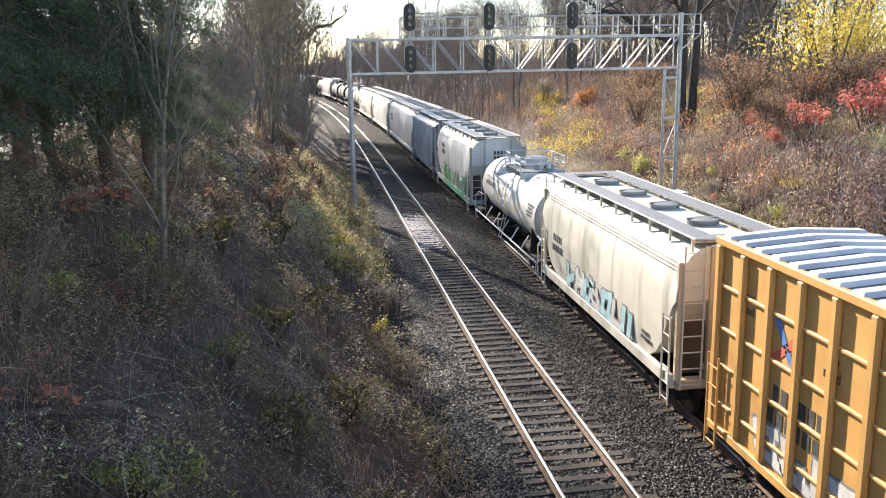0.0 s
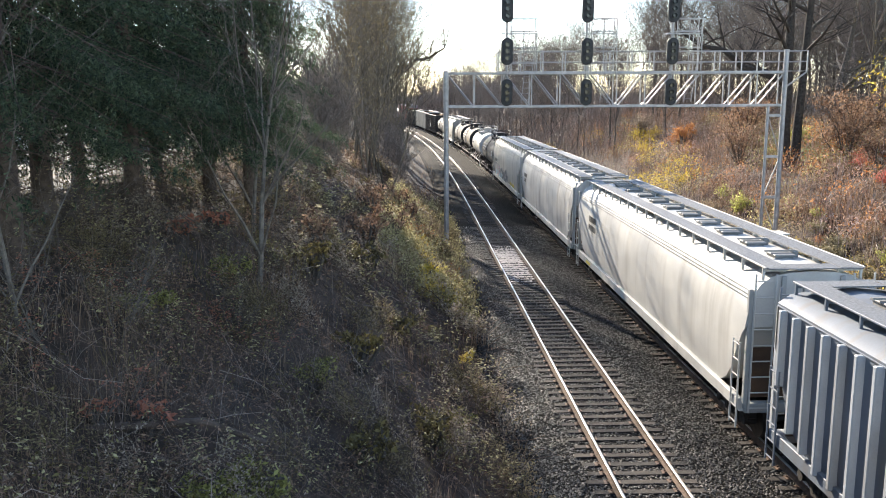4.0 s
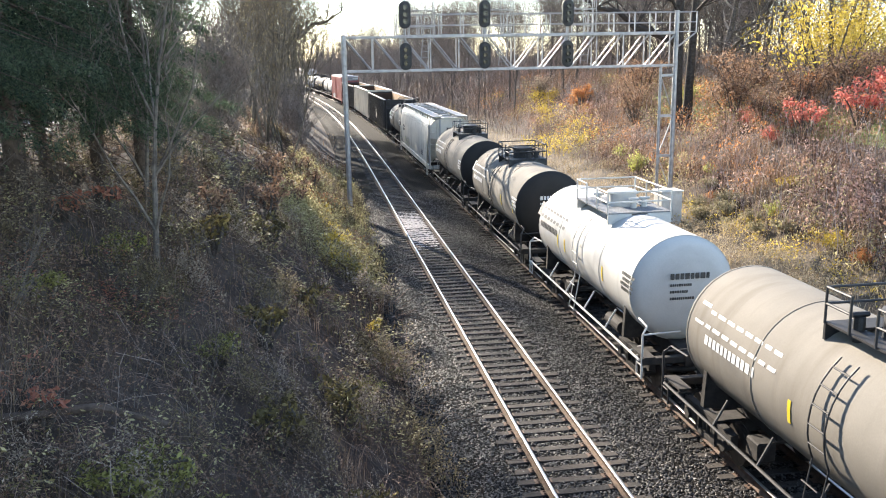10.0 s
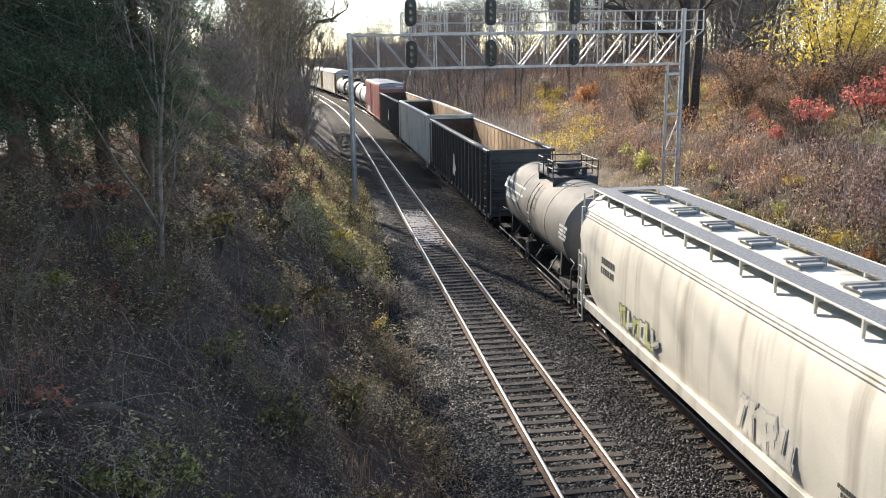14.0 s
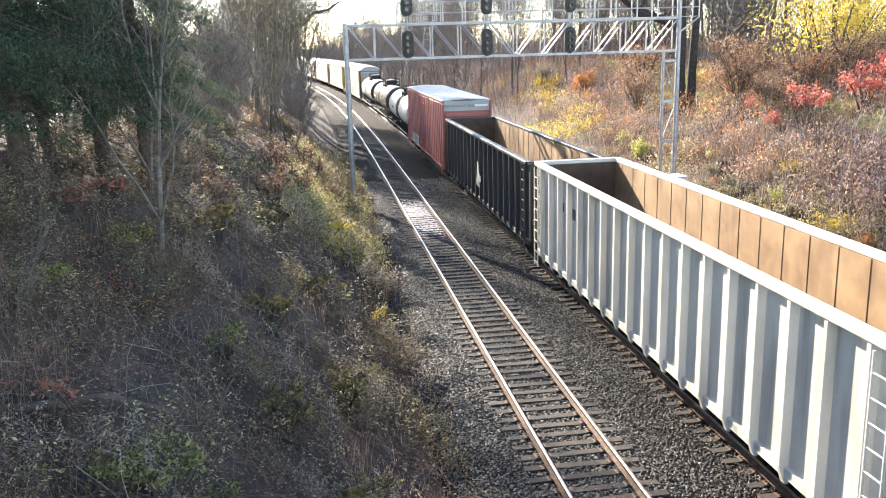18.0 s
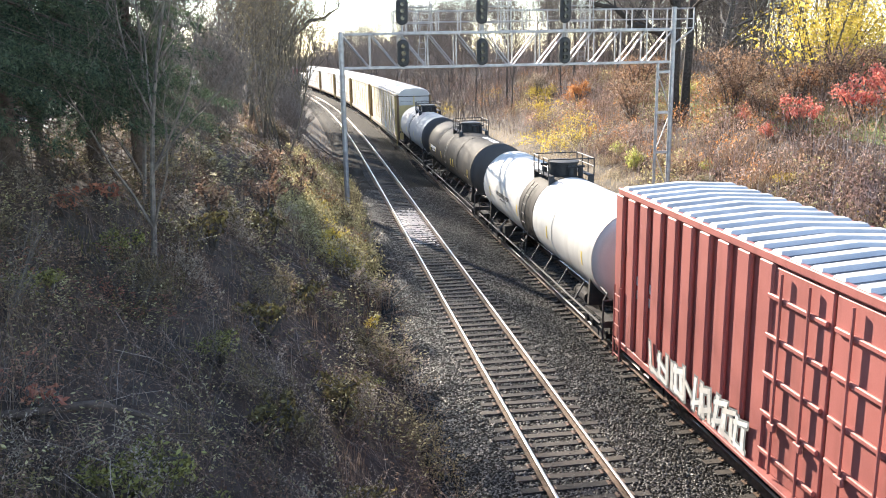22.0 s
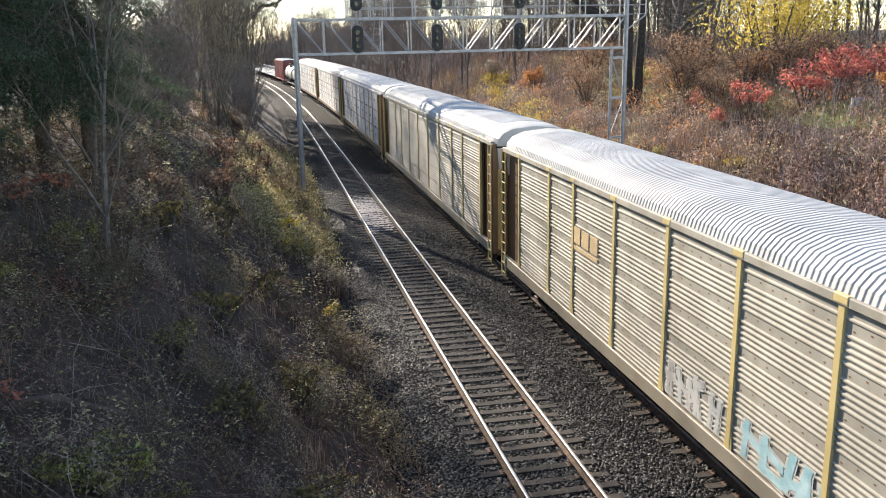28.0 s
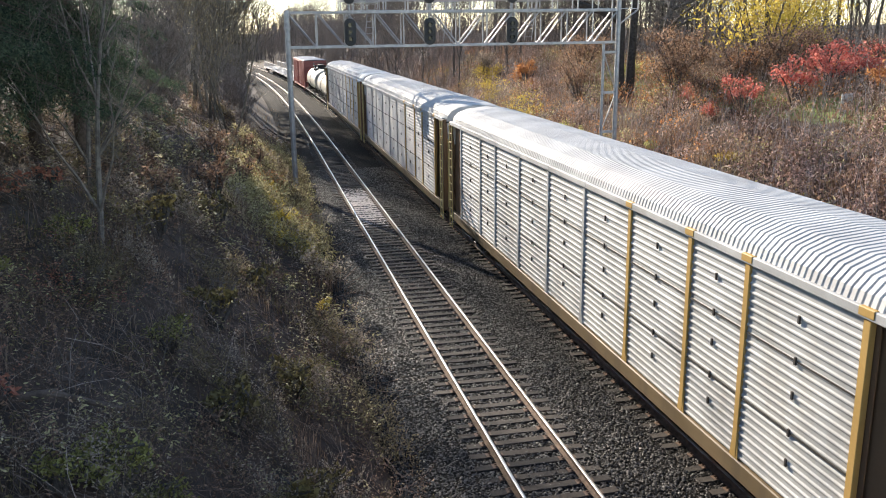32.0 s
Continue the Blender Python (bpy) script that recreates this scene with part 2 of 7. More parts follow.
# ---- mesh building ----
class Shape:
    """Collects vertices and faces and turns them into one mesh."""

    def __init__(self):
        self.v, self.f = [], []

    def add(self, verts, faces):
        k = len(self.v)
        self.v += [tuple(p) for p in verts]
        self.f += [tuple(i + k for i in q) for q in faces]
        return self

    def box(self, x0, x1, y0, y1, z0, z1, m=None):
        vs = [Vector((x, y, z)) for z in (z0, z1) for y in (y0, y1) for x in (x0, x1)]
        if m:
            vs = [m @ p for p in vs]
        return self.add(vs, [(0, 2, 3, 1), (4, 5, 7, 6), (0, 1, 5, 4), (2, 6, 7, 3), (0, 4, 6, 2), (1, 3, 7, 5)])

    def chamfer(self, x0, x1, y0, y1, z0, z1, c):
        """A box with its edges cut by c."""
        vs, ids = [], {}
        for sx in (0, 1):
            for sy in (0, 1):
                for sz in (0, 1):
                    X, Y, Z = (x0, x1)[sx], (y0, y1)[sy], (z0, z1)[sz]
                    dx, dy, dz = c * (1 - 2 * sx), c * (1 - 2 * sy), c * (1 - 2 * sz)
                    for a, p in enumerate(((X, Y + dy, Z + dz), (X + dx, Y, Z + dz), (X + dx, Y + dy, Z))):
                        ids[sx, sy, sz, a] = len(vs)
                        vs.append(p)
        fs = [tuple(ids[sx, sy, sz, a] for a in range(3)) for sx in (0, 1) for sy in (0, 1) for sz in (0, 1)]
        ring = ((0, 0), (0, 1), (1, 1), (1, 0))
        for s in (0, 1):
            fs += [tuple(ids[s, a, b, 0] for a, b in ring), tuple(ids[a, s, b, 1] for a, b in ring), tuple(ids[a, b, s, 2] for a, b in ring)]
            for q in (0, 1):
                fs += [(ids[s, q, 0, 0], ids[s, q, 1, 0], ids[s, q, 1, 1], ids[s, q, 0, 1]),
                       (ids[s, 0, q, 0], ids[s, 1, q, 0], ids[s, 1, q, 2], ids[s, 0, q, 2]),
                       (ids[0, s, q, 1], ids[1, s, q, 1], ids[1, s, q, 2], ids[0, s, q, 2])]
        return self.add(vs, fs)

    def rod(self, a, b, r=0.02, n=6, r2=None):
        a, b = Vector(a), Vector(b)
        d = (b - a).normalized()
        u = d.cross((0, 0, 1) if abs(d.z) < 0.9 else (1, 0, 0)).normalized()
        w = d.cross(u)
        vs = []
        for p, q in ((a, r), (b, r if r2 is None else r2)):
            vs += [p + q * (math.cos(k * math.tau / n) * u + math.sin(k * math.tau / n) * w) for k in range(n)]
        return self.add(vs, [(k, (k + 1) % n, n + (k + 1) % n, n + k) for k in range(n)] + [tuple(range(n - 1, -1, -1)), tuple(range(n, 2 * n))])

    def path(self, pts, r=0.02, n=6):
        for a, b in zip(pts, pts[1:]):
            self.rod(a, b, r, n)
        return self

    def loft(self, rings, close=True, caps=True):
        n = len(rings[0])
        vs = [p for ring in rings for p in ring]
        fs = []
        for k in range(len(rings) - 1):
            for i in range(n if close else n - 1):
                j = (i + 1) % n
                fs.append((k * n + i, k * n + j, (k + 1) * n + j, (k + 1) * n + i))
        if caps and close:
            fs += [tuple(range(n - 1, -1, -1)), tuple((len(rings) - 1) * n + i for i in range(n))]
        return self.add(vs, fs)

    def mesh(self, name, smooth=0.0):
        me = bpy.data.meshes.new(name)
        me.from_pydata(self.v, [], self.f)
        bm = bmesh.new()
        bm.from_mesh(me)
        bmesh.ops.recalc_face_normals(bm, faces=bm.faces)
        if smooth:
            for face in bm.faces:
                face.smooth = True
            for e in bm.edges:
                if len(e.link_faces) == 2 and e.calc_face_angle(0) > radians(smooth):
                    e.smooth = False
        bm.to_mesh(me)
        bm.free()
        return me


def part(name, shape, material, parent=None, label="", smooth=0.0):
    """Links a shape, or a mesh, as one object, under its thing or part if one is given."""
    me = shape.mesh(name, smooth) if isinstance(shape, Shape) else shape
    if material and not me.materials:
        me.materials.append(material)
    ob = new(name, me)
    ob.parent = parent
    return tagged(ob, label)


def thing(name, label, category, group="", kind="", at=None):
    ob = tagged(new(name), label, category, group, kind)
    ob.empty_display_size = 0.3
    if at is not None:
        ob.matrix_basis = at
    return ob


def raw_mesh(name, verts, faces, material, smooth=False):
    """A mesh straight from arrays of vertices and of triangles or quads."""
    verts, faces = np.asarray(verts, np.float32).reshape(-1, 3), np.asarray(faces, np.int32)
    me = bpy.data.meshes.new(name)
    n, k = faces.shape
    me.vertices.add(len(verts))
    me.vertices.foreach_set("co", verts.ravel())
    me.loops.add(n * k)
    me.loops.foreach_set("vertex_index", faces.ravel())
    me.polygons.add(n)
    me.polygons.foreach_set("loop_start", np.arange(n, dtype=np.int32) * k)
    me.polygons.foreach_set("loop_total", np.full(n, k, np.int32))
    if smooth:
        me.polygons.foreach_set("use_smooth", np.ones(n, bool))
    me.update()
    me.materials.append(material)
    return me


# ---- the line of the tracks ----
STRAIGHT, BEND, RAMP, SPACING = 51.2, 0.00075, 65.6, 4.31
_s = np.arange(-440.0, 660.0, 0.5)
_k = BEND * np.clip((_s - STRAIGHT) / RAMP, 0, 1)
_th = np.concatenate([[0], np.cumsum((_k[1:] + _k[:-1]) / 2) * 0.5])
_x = -np.concatenate([[0], np.cumsum(np.sin((_th[1:] + _th[:-1]) / 2)) * 0.5])
_y = _s[0] + np.concatenate([[0], np.cumsum(np.cos((_th[1:] + _th[:-1]) / 2)) * 0.5])


def along(s, off=0.0):
    """The place at station s, off metres to the right of the clear track's middle, and the heading."""
    th = np.interp(s, _s, _th)
    return np.interp(s, _s, _x) + off * np.cos(th), np.interp(s, _s, _y) + off * np.sin(th), th


def offset_of(x, y):
    """How far a place lies to the right of the clear track's middle."""
    return (x - np.interp(y, _y, _x)) * np.cos(np.interp(y, _y, _th))


LAND_E = np.array([-200, -60, -24, -14, -11.5, -8, -5, -3.1, -2.6, -2.0, 6.4, 7.4, 9.0, 15.5, 17.5, 22, 28, 34, 60, 200.0])
LAND_Z = np.array([6.5, 6.5, 6.2, 6.0, 5.2, 3.0, 0.7, -0.45, -0.55, -0.30, -0.30, -0.75, -0.7, -0.55, 0.1, 2.4, 4.6, 5.2, 5.8, 7.0])


def land(x, y):
    """The height of the ground."""
    x, y = np.asarray(x, float), np.asarray(y, float)
    e = offset_of(x, y)
    z = np.interp(e, LAND_E, LAND_Z)
    rough = 0.22 * np.sin(0.9 * x + 0.4 * y) * np.sin(0.7 * y - 0.3 * x) + 0.12 * np.sin(2.3 * x + 1.1) * np.sin(1.9 * y)
    return z + rough * np.clip((np.abs(e - 2.2) - 6.0) / 4.0, 0, 1)


# ---- ground ----
def ground_sheet(name, e_list, y_list, material, drop=0.0):
    """One strip of land that follows the line."""
    vs, fs = [], []
    n = len(e_list)
    for y in y_list:
        cx, th = float(np.interp(y, _y, _x)), float(np.interp(y, _y, _th))
        for e in e_list:
            x = cx + e / math.cos(th)
            vs.append((x, y, float(land(x, y)) + drop))
    for j in range(len(y_list) - 1):
        for i in range(n - 1):
            fs.append((j * n + i, j * n + i + 1, (j + 1) * n + i + 1, (j + 1) * n + i))
    return raw_mesh(name, vs, fs, material, True)


e_all = sorted(set(np.round(np.concatenate([np.arange(-30, -8, 1.0), np.arange(-8, 10, 0.35), np.arange(10, 45, 0.8), [-600, -300, -150, -80, -50, 60, 90, 150, 300, 600]]), 2)))
y_all = sorted(set(np.round(np.concatenate([np.arange(-30, 90, 0.7), np.arange(90, 260, 4.0), [-600, -300, -120, -60, 300, 380, 500, 620]]), 2)))
ground_mesh = ground_sheet("ground", e_all, y_all, soil)
for m in (grass_soil, lawn_mat, lot_mat):
    ground_mesh.materials.append(m)
mids = np.tile((np.array(e_all[1:]) + np.array(e_all[:-1])) / 2, len(y_all) - 1)
ground_mesh.polygons.foreach_set("material_index", np.where((mids > 25) & (mids < 36) & (np.repeat((np.array(y_all[1:]) + np.array(y_all[:-1])) / 2, len(e_all) - 1) < 85), 2, np.where((mids > 7) & (mids < 17), 1, np.where(mids < -15.5, 3, 0))).astype(np.int32))
ground = part("ground", ground_mesh, None)
tagged(ground, "brown leaf-littered railway cutting with grassy banks", "ground", kind="structure")
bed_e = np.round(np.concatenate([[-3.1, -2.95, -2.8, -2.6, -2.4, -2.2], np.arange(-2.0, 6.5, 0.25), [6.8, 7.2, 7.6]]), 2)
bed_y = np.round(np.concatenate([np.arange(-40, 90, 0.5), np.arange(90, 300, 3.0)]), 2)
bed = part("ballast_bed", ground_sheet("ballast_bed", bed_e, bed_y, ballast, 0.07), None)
tagged(bed, "crushed stone ballast under two tracks, near black for gap shade", "ballast", kind="structure")


# ---- tracks ----
def rail_mesh(off, s0, s1):
    """A flat-bottomed rail swept along the line, its foot, web and head."""
    prof = [(-0.07, -0.18), (0.07, -0.18), (0.07, -0.165), (0.012, -0.14), (0.012, -0.04), (0.036, -0.03), (0.036, -0.006), (-0.036, -0.006), (-0.036, -0.03), (-0.012, -0.04), (-0.012, -0.14), (-0.07, -0.165)]
    vs, fs, st = [], [], np.concatenate([np.arange(s0, 52, 4.0), np.arange(52, s1, 2.0)])
    for s in st:
        for px, pz in prof:
            x, y, _ = along(s, off + px)
            vs.append((x, y, pz))
    n = len(prof)
    for k in range(len(st) - 1):
        for i in range(n):
            fs.append((k * n + i, k * n + (i + 1) % n, (k + 1) * n + (i + 1) % n, (k + 1) * n + i))
    return raw_mesh("rail", vs, fs, rail_mat)


def head_mesh(off, s0, s1):
    vs, fs, st = [], [], np.concatenate([np.arange(s0, 52, 4.0), np.arange(52, s1, 2.0)])
    prof = [(-0.033, -0.02), (-0.033, -0.004), (-0.024, 0.0), (0.024, 0.0), (0.033, -0.004), (0.033, -0.02)]
    for s in st:
        for px, pz in prof:
            x, y, _ = along(s, off + px)
            vs.append((x, y, pz))
    n = len(prof)
    for k in range(len(st) - 1):
        for i in range(n - 1):
            fs.append((k * n + i, k * n + i + 1, (k + 1) * n + i + 1, (k + 1) * n + i))
    return raw_mesh("rail_head", vs, fs, shine_mat)


def track(label, off, ties, worn):
    t = thing("track", label, "railway track", "tracks in the cutting", "structure")
    for side in (-0.7525, 0.7525):
        r = part("rail", rail_mesh(off + side, -60, 300), None, t, "rusty steel rail with a polished head")
        part("rail_head", head_mesh(off + side, -60, 300), None, r, "polished running surface")
    tie_mesh = Shape().chamfer(-1.295, 1.295, -0.11, 0.11, -0.37, -0.19, 0.012).mesh("tie")
    tie_mesh.materials.append(tie_mat)
    vs = Shape()
    s, k = 9.0, 0
    rnd = random.Random(int(off * 10) + 5)
    while k < ties:
        x, y, th = along(s, off)
        ob = part("tie", tie_mesh, None, t)
        ob.matrix_basis = pose(x + rnd.uniform(-0.06, 0.06), y, rnd.uniform(-0.012, 0.008), 0, rnd.uniform(-0.4, 0.4), math.degrees(th) + rnd.uniform(-1.2, 1.2))
        if s < 70:
            for side in (-0.7525, 0.7525):
                px, py, _ = along(s, off + side)
                vs.box(px - 0.19, px + 0.19, py - 0.09, py + 0.09, -0.195, -0.176)
                for dx in (-0.11, 0.11):
                    vs.box(px + dx - 0.025, px + dx + 0.025, py - 0.06, py - 0.03, -0.18, -0.15).box(px + dx - 0.025, px + dx + 0.025, py + 0.03, py + 0.06, -0.18, -0.15)
        s += 0.508 + rnd.uniform(-0.03, 0.03)
        k += 1
    tagged(part("tie_plates", vs, plate_mat, t, "rusty tie plates and spikes"), kind="stuff")
    # ties further off, joined
    far = Shape()
    while s < 260:
        x, y, th = along(s, off)
        far.box(-1.295, 1.295, -0.11, 0.11, -0.37, -0.19, pose(x, y, 0, 0, 0, math.degrees(th)))
        s += 0.508
    tagged(part("far_ties", far, tie_mat, t, "timber ties far down the line"), kind="stuff")
    return t


def stones(count, e0, e1, y0, y1, size, seed, lift=0.03):
    """Loose stones over a stretch of the bed, as flat-cornered lumps."""
    rng = np.random.default_rng(seed)
    # denser near the eye
    u = rng.random(count)
    y = y0 * (y1 / y0) ** u
    e = rng.uniform(e0, e1, count)
    x, yy, _ = along(y, e)
    z = land(x, yy) + lift + rng.uniform(-0.02, 0.015, count)
    tri = np.array([[1, 0, 0], [-1, 0, 0], [0, 1, 0], [0, -1, 0], [0, 0, 1], [0, 0, -1]], float)
    f = np.array([[0, 2, 4], [2, 1, 4], [1, 3, 4], [3, 0, 4]])
    r = size * rng.uniform(0.5, 1.25, (count, 1, 1)) * rng.uniform(0.6, 1.2, (count, 6, 1))
    base = tri[None] * r * np.array([1, 1, 0.75])
    a = rng.uniform(0, math.tau, count)
    b = rng.uniform(-0.6, 0.6, count)
    ca, sa, cb, sb = np.cos(a), np.sin(a), np.cos(b), np.sin(b)
    X = base[..., 0] * cb[:, None] + base[..., 2] * sb[:, None]
    Z = -base[..., 0] * sb[:, None] + base[..., 2] * cb[:, None]
    Y = base[..., 1]
    V = np.stack([X * ca[:, None] - Y * sa[:, None] + x[:, None], X * sa[:, None] + Y * ca[:, None] + yy[:, None], Z + z[:, None]], -1)
    F = f[None] + 6 * np.arange(count)[:, None, None]
    return V.reshape(-1, 3), F.reshape(-1, 3)


track("clear track with rusty rails, polished heads and dark timber ties", 0.0, 300, True)
track("second track under the train with dark timber ties", SPACING, 150, False)
v_, f_ = stones(165000, -3.0, 6.9, 9.0, 58.0, 0.037, 3, 0.08)
tagged(part("ballast_stones", raw_mesh("ballast_stones", v_, f_, stone_mat), None), "loose dark crushed stones around the ties", "ballast", kind="stuff")

# sand spilled between the rails, thin enough for the ties to show
rng = np.random.default_rng(8)
gx, gy = np.meshgrid(np.arange(-0.68, 0.69, 0.085), np.arange(39.6, 50.6, 0.09))
gz = -0.192 + rng.normal(size=gx.shape) * 0.012 - 0.10 * np.clip(np.abs(gy - 45.1) / 5.5 + rng.normal(size=gx.shape) * 0.12 - 0.55, 0, 1)
nx_, ny_ = gx.shape[1], gx.shape[0]
f_ = [(j * nx_ + i, j * nx_ + i + 1, (j + 1) * nx_ + i + 1, (j + 1) * nx_ + i) for j in range(ny_ - 1) for i in range(nx_ - 1)]
tagged(part("spilled_sand", raw_mesh("spilled_sand", np.stack([gx, gy, gz], -1), f_, sand_mat), None), "pale sand and grain spilled between the rails", "sand", kind="stuff")


# ---- signal bridge ----
GY, GX0, GX1, GZ0, GZ1 = 50.0, -3.28, 16.40, 7.98, 9.86
bridge = thing("signal_bridge", "galvanised steel lattice signal bridge over the tracks", "signal bridge")
gd = 0.95                                            # depth of the truss along the line
for y in (0.0, gd):
    for z in (GZ0, GZ1):
        part("chord", Shape().chamfer(GX0 - 0.1, GX1 + 0.1, GY + y - 0.07, GY + y + 0.07, z - 0.07, z + 0.07, 0.01), galv, bridge)
bay = (GX1 - GX0) / 12
for y in (0.0, gd):
    for k in range(13):
        x = GX0 + bay * k
        part("truss_post", Shape().box(x - 0.03, x + 0.03, GY + y - 0.03, GY + y + 0.03, GZ0, GZ1), galv, bridge)
        if k < 12:
            a, b = ((GZ1, GZ0) if k < 6 else (GZ0, GZ1))
            part("truss_diagonal", Shape().rod((x + 0.05, GY + y, a), (x + bay - 0.05, GY + y, b), 0.045, 6), galv, bridge)
for k in range(13):
    x = GX0 + bay * k
    for z in (GZ0, GZ1):
        part("cross_strut", Shape().box(x - 0.03, x + 0.03, GY, GY + gd, z - 0.03, z + 0.03), galv, bridge)
# left column: a single round post; right: a lattice leg
base_l, base_r = float(land(GX0, GY)), float(land(GX1, GY))
part("left_column", Shape().rod((GX0, GY, base_l - 0.3), (GX0, GY, GZ1 + 0.15), 0.15, 14).rod((GX0, GY, GZ1 - 0.9), (GX0, GY, GZ1 - 0.7), 0.19, 14), galv, bridge, "", 40)
for x, y, top in ((GX1, 0.0, GZ1 + 1.3), (GX1 - 0.9, 0.0, GZ0)):
    part("right_column", Shape().rod((x, GY + y, base_r - 0.3), (x, GY + y, top), 0.14 if x == GX1 else 0.09, 12), galv, bridge, "", 40)
for y in (0.0,):
    for z in (0.3, 2.6, 5.0, 7.4):
        part("leg_strut", Shape().chamfer(GX1 - 0.9, GX1, GY + y - 0.06, GY + y + 0.06, z - 0.08, z + 0.08, 0.01), galv, bridge)
    for z0, z1, fl in ((0.3, 2.6, 0), (2.6, 5.0, 1), (5.0, 7.4, 0)):
        a, b = (GX1 - 0.9, GX1) if fl else (GX1, GX1 - 0.9)
        part("leg_diagonal", Shape().rod((a, GY + y, z0), (b, GY + y, z1), 0.035, 6), galv, bridge)
# walkway with rails on top, and its right-hand end bracket
part("walkway", Shape().box(GX0 + 3.0, GX1 + 1.3, GY + 0.1, GY + gd - 0.1, GZ1 + 0.07, GZ1 + 0.10), grating_g := rough_mat("steel_grating", (0.30, 0.31, 0.33), (0.45, 0.46, 0.48), 14, 0.6, 0.6, 0.4), bridge)
part("bracket", Shape().rod((GX1, GY, GZ0 + 1.0), (GX1 + 1.2, GY, GZ1), 0.05), galv, bridge)
for y in (0.02, gd - 0.02):
    for z in (GZ1 + 0.62, GZ1 + 1.22):
        part("guard_rail", Shape().rod((GX0 + 3.0, GY + y, z), (GX1 + 1.3, GY + y, z), 0.03), galv, bridge)
    k = 0
    while GX0 + 3.0 + 1.28 * k <= GX1 + 1.35:
        x = GX0 + 3.0 + 1.28 * k
        part("rail_post", Shape().box(x - 0.03, x + 0.03, GY + y - 0.03, GY + y + 0.03, GZ1, GZ1 + 1.24), galv, bridge)
        k += 1


def signal(x):
    """A signal mast on the bridge: three heads one over the other on black backs, a ladder, and a cage to stand in."""
    sg = thing("signal", "tall signal mast with three black signal heads, ladder and cage", "signal", "signals on the bridge")
    y = GY - 0.15
    part("mast", Shape().rod((x, y + 0.25, GZ0 - 0.1), (x, y + 0.25, 13.7), 0.07, 10), galv, sg)
    for z in (8.35, 10.65, 13.0):
        hd = part("signal_head", Shape().loft([[(x + w * 0.34 * math.sin(a * math.tau / 20), y + d, z + 0.42 + (0.42 if math.cos(a * math.tau / 20) > 0 else -0.42) + w * 0.34 * math.cos(a * math.tau / 20)) for a in range(20)] for d, w in ((0.14, 1.0), (0.02, 1.0), (0.0, 0.94))]), black_paint, sg, "black signal head")
        for k in range(3):
            zz = z + 0.04 + 0.38 * k
            part("lens_hood", Shape().loft([[(x + r * math.sin(a * math.tau / 14), y - d, zz + r * math.cos(a * math.tau / 14)) for a in range(14)] for d, r in ((0.0, 0.13), (0.2, 0.13), (0.2, 0.11), (0.02, 0.11))]), lens_mat, hd)
        part("head_bracket", Shape().box(x - 0.05, x + 0.05, y + 0.1, y + 0.3, z + 0.35, z + 0.5), galv, sg)
    s = Shape()
    lx = x + 1.35
    for dx in (0.0, 0.42):
        s.rod((lx + dx - 0.5, y + 0.3, GZ0 + 0.2), (lx + dx, y + 0.3, 12.6), 0.022)
    z = GZ0 + 0.4
    while z < 12.5:
        q = (z - GZ0 - 0.2) / (12.6 - GZ0 - 0.2)
        s.rod((lx - 0.5 + 0.5 * q, y + 0.3, z), (lx - 0.08 + 0.5 * q, y + 0.3, z), 0.016)
        z += 0.32
    part("ladder", s, galv, sg)
    s = Shape()
    for z in (10.4, 11.3, 12.2, 12.9):
        for a, b in (((x + 0.25, y + 0.1), (x + 1.7, y + 0.1)), ((x + 0.25, y + 0.8), (x + 1.7, y + 0.8)), ((x + 1.7, y + 0.1), (x + 1.7, y + 0.8))):
            s.rod((*a, z), (*b, z), 0.025)
    for a in ((x + 0.25, y + 0.1), (x + 1.7, y + 0.1), (x + 0.95, y + 0.1), (x + 0.25, y + 0.8), (x + 1.7, y + 0.8)):
        s.rod((*a, GZ1), (*a, 12.9), 0.03)
    part("cage", s, galv, sg)
    part("cage_floor", Shape().box(x - 0.3, x + 1.7, y + 0.1, y + 0.8, 12.05, 12.09), grating_g, sg)


for x in (0.2, 4.78, 9.7):
    signal(x)

cab = thing("relay_cabinet", "pale trackside relay cabinet on a concrete base", "cabinet", at=pose(14.2, 45.2, float(land(14.2, 45.2)), 0, 0, 4))
part("case", Shape().chamfer(-0.62, 0.62, -0.5, 0.5, 0.15, 1.95, 0.03), cab_mat, cab)
part("cap", Shape().chamfer(-0.68, 0.68, -0.56, 0.56, 1.95, 2.03, 0.02), cab_mat, cab)
part("plinth", Shape().chamfer(-0.7, 0.7, -0.58, 0.58, -0.3, 0.15, 0.02), stone_grey, cab)
for x in (-0.31, 0.31):
    part("door", Shape().chamfer(x - 0.28, x + 0.28, -0.525, -0.495, 0.25, 1.85, 0.01), cab_mat, cab)


# ---- plants ----
def place(count, e0, e1, y0, y1, rng, near=True):
    u = rng.random(count)
    y = y0 * (y1 / y0) ** u if near else rng.uniform(y0, y1, count)
    e = rng.uniform(e0, e1, count)
    x, yy, _ = along(y, e)
    return x, yy, land(x, yy)


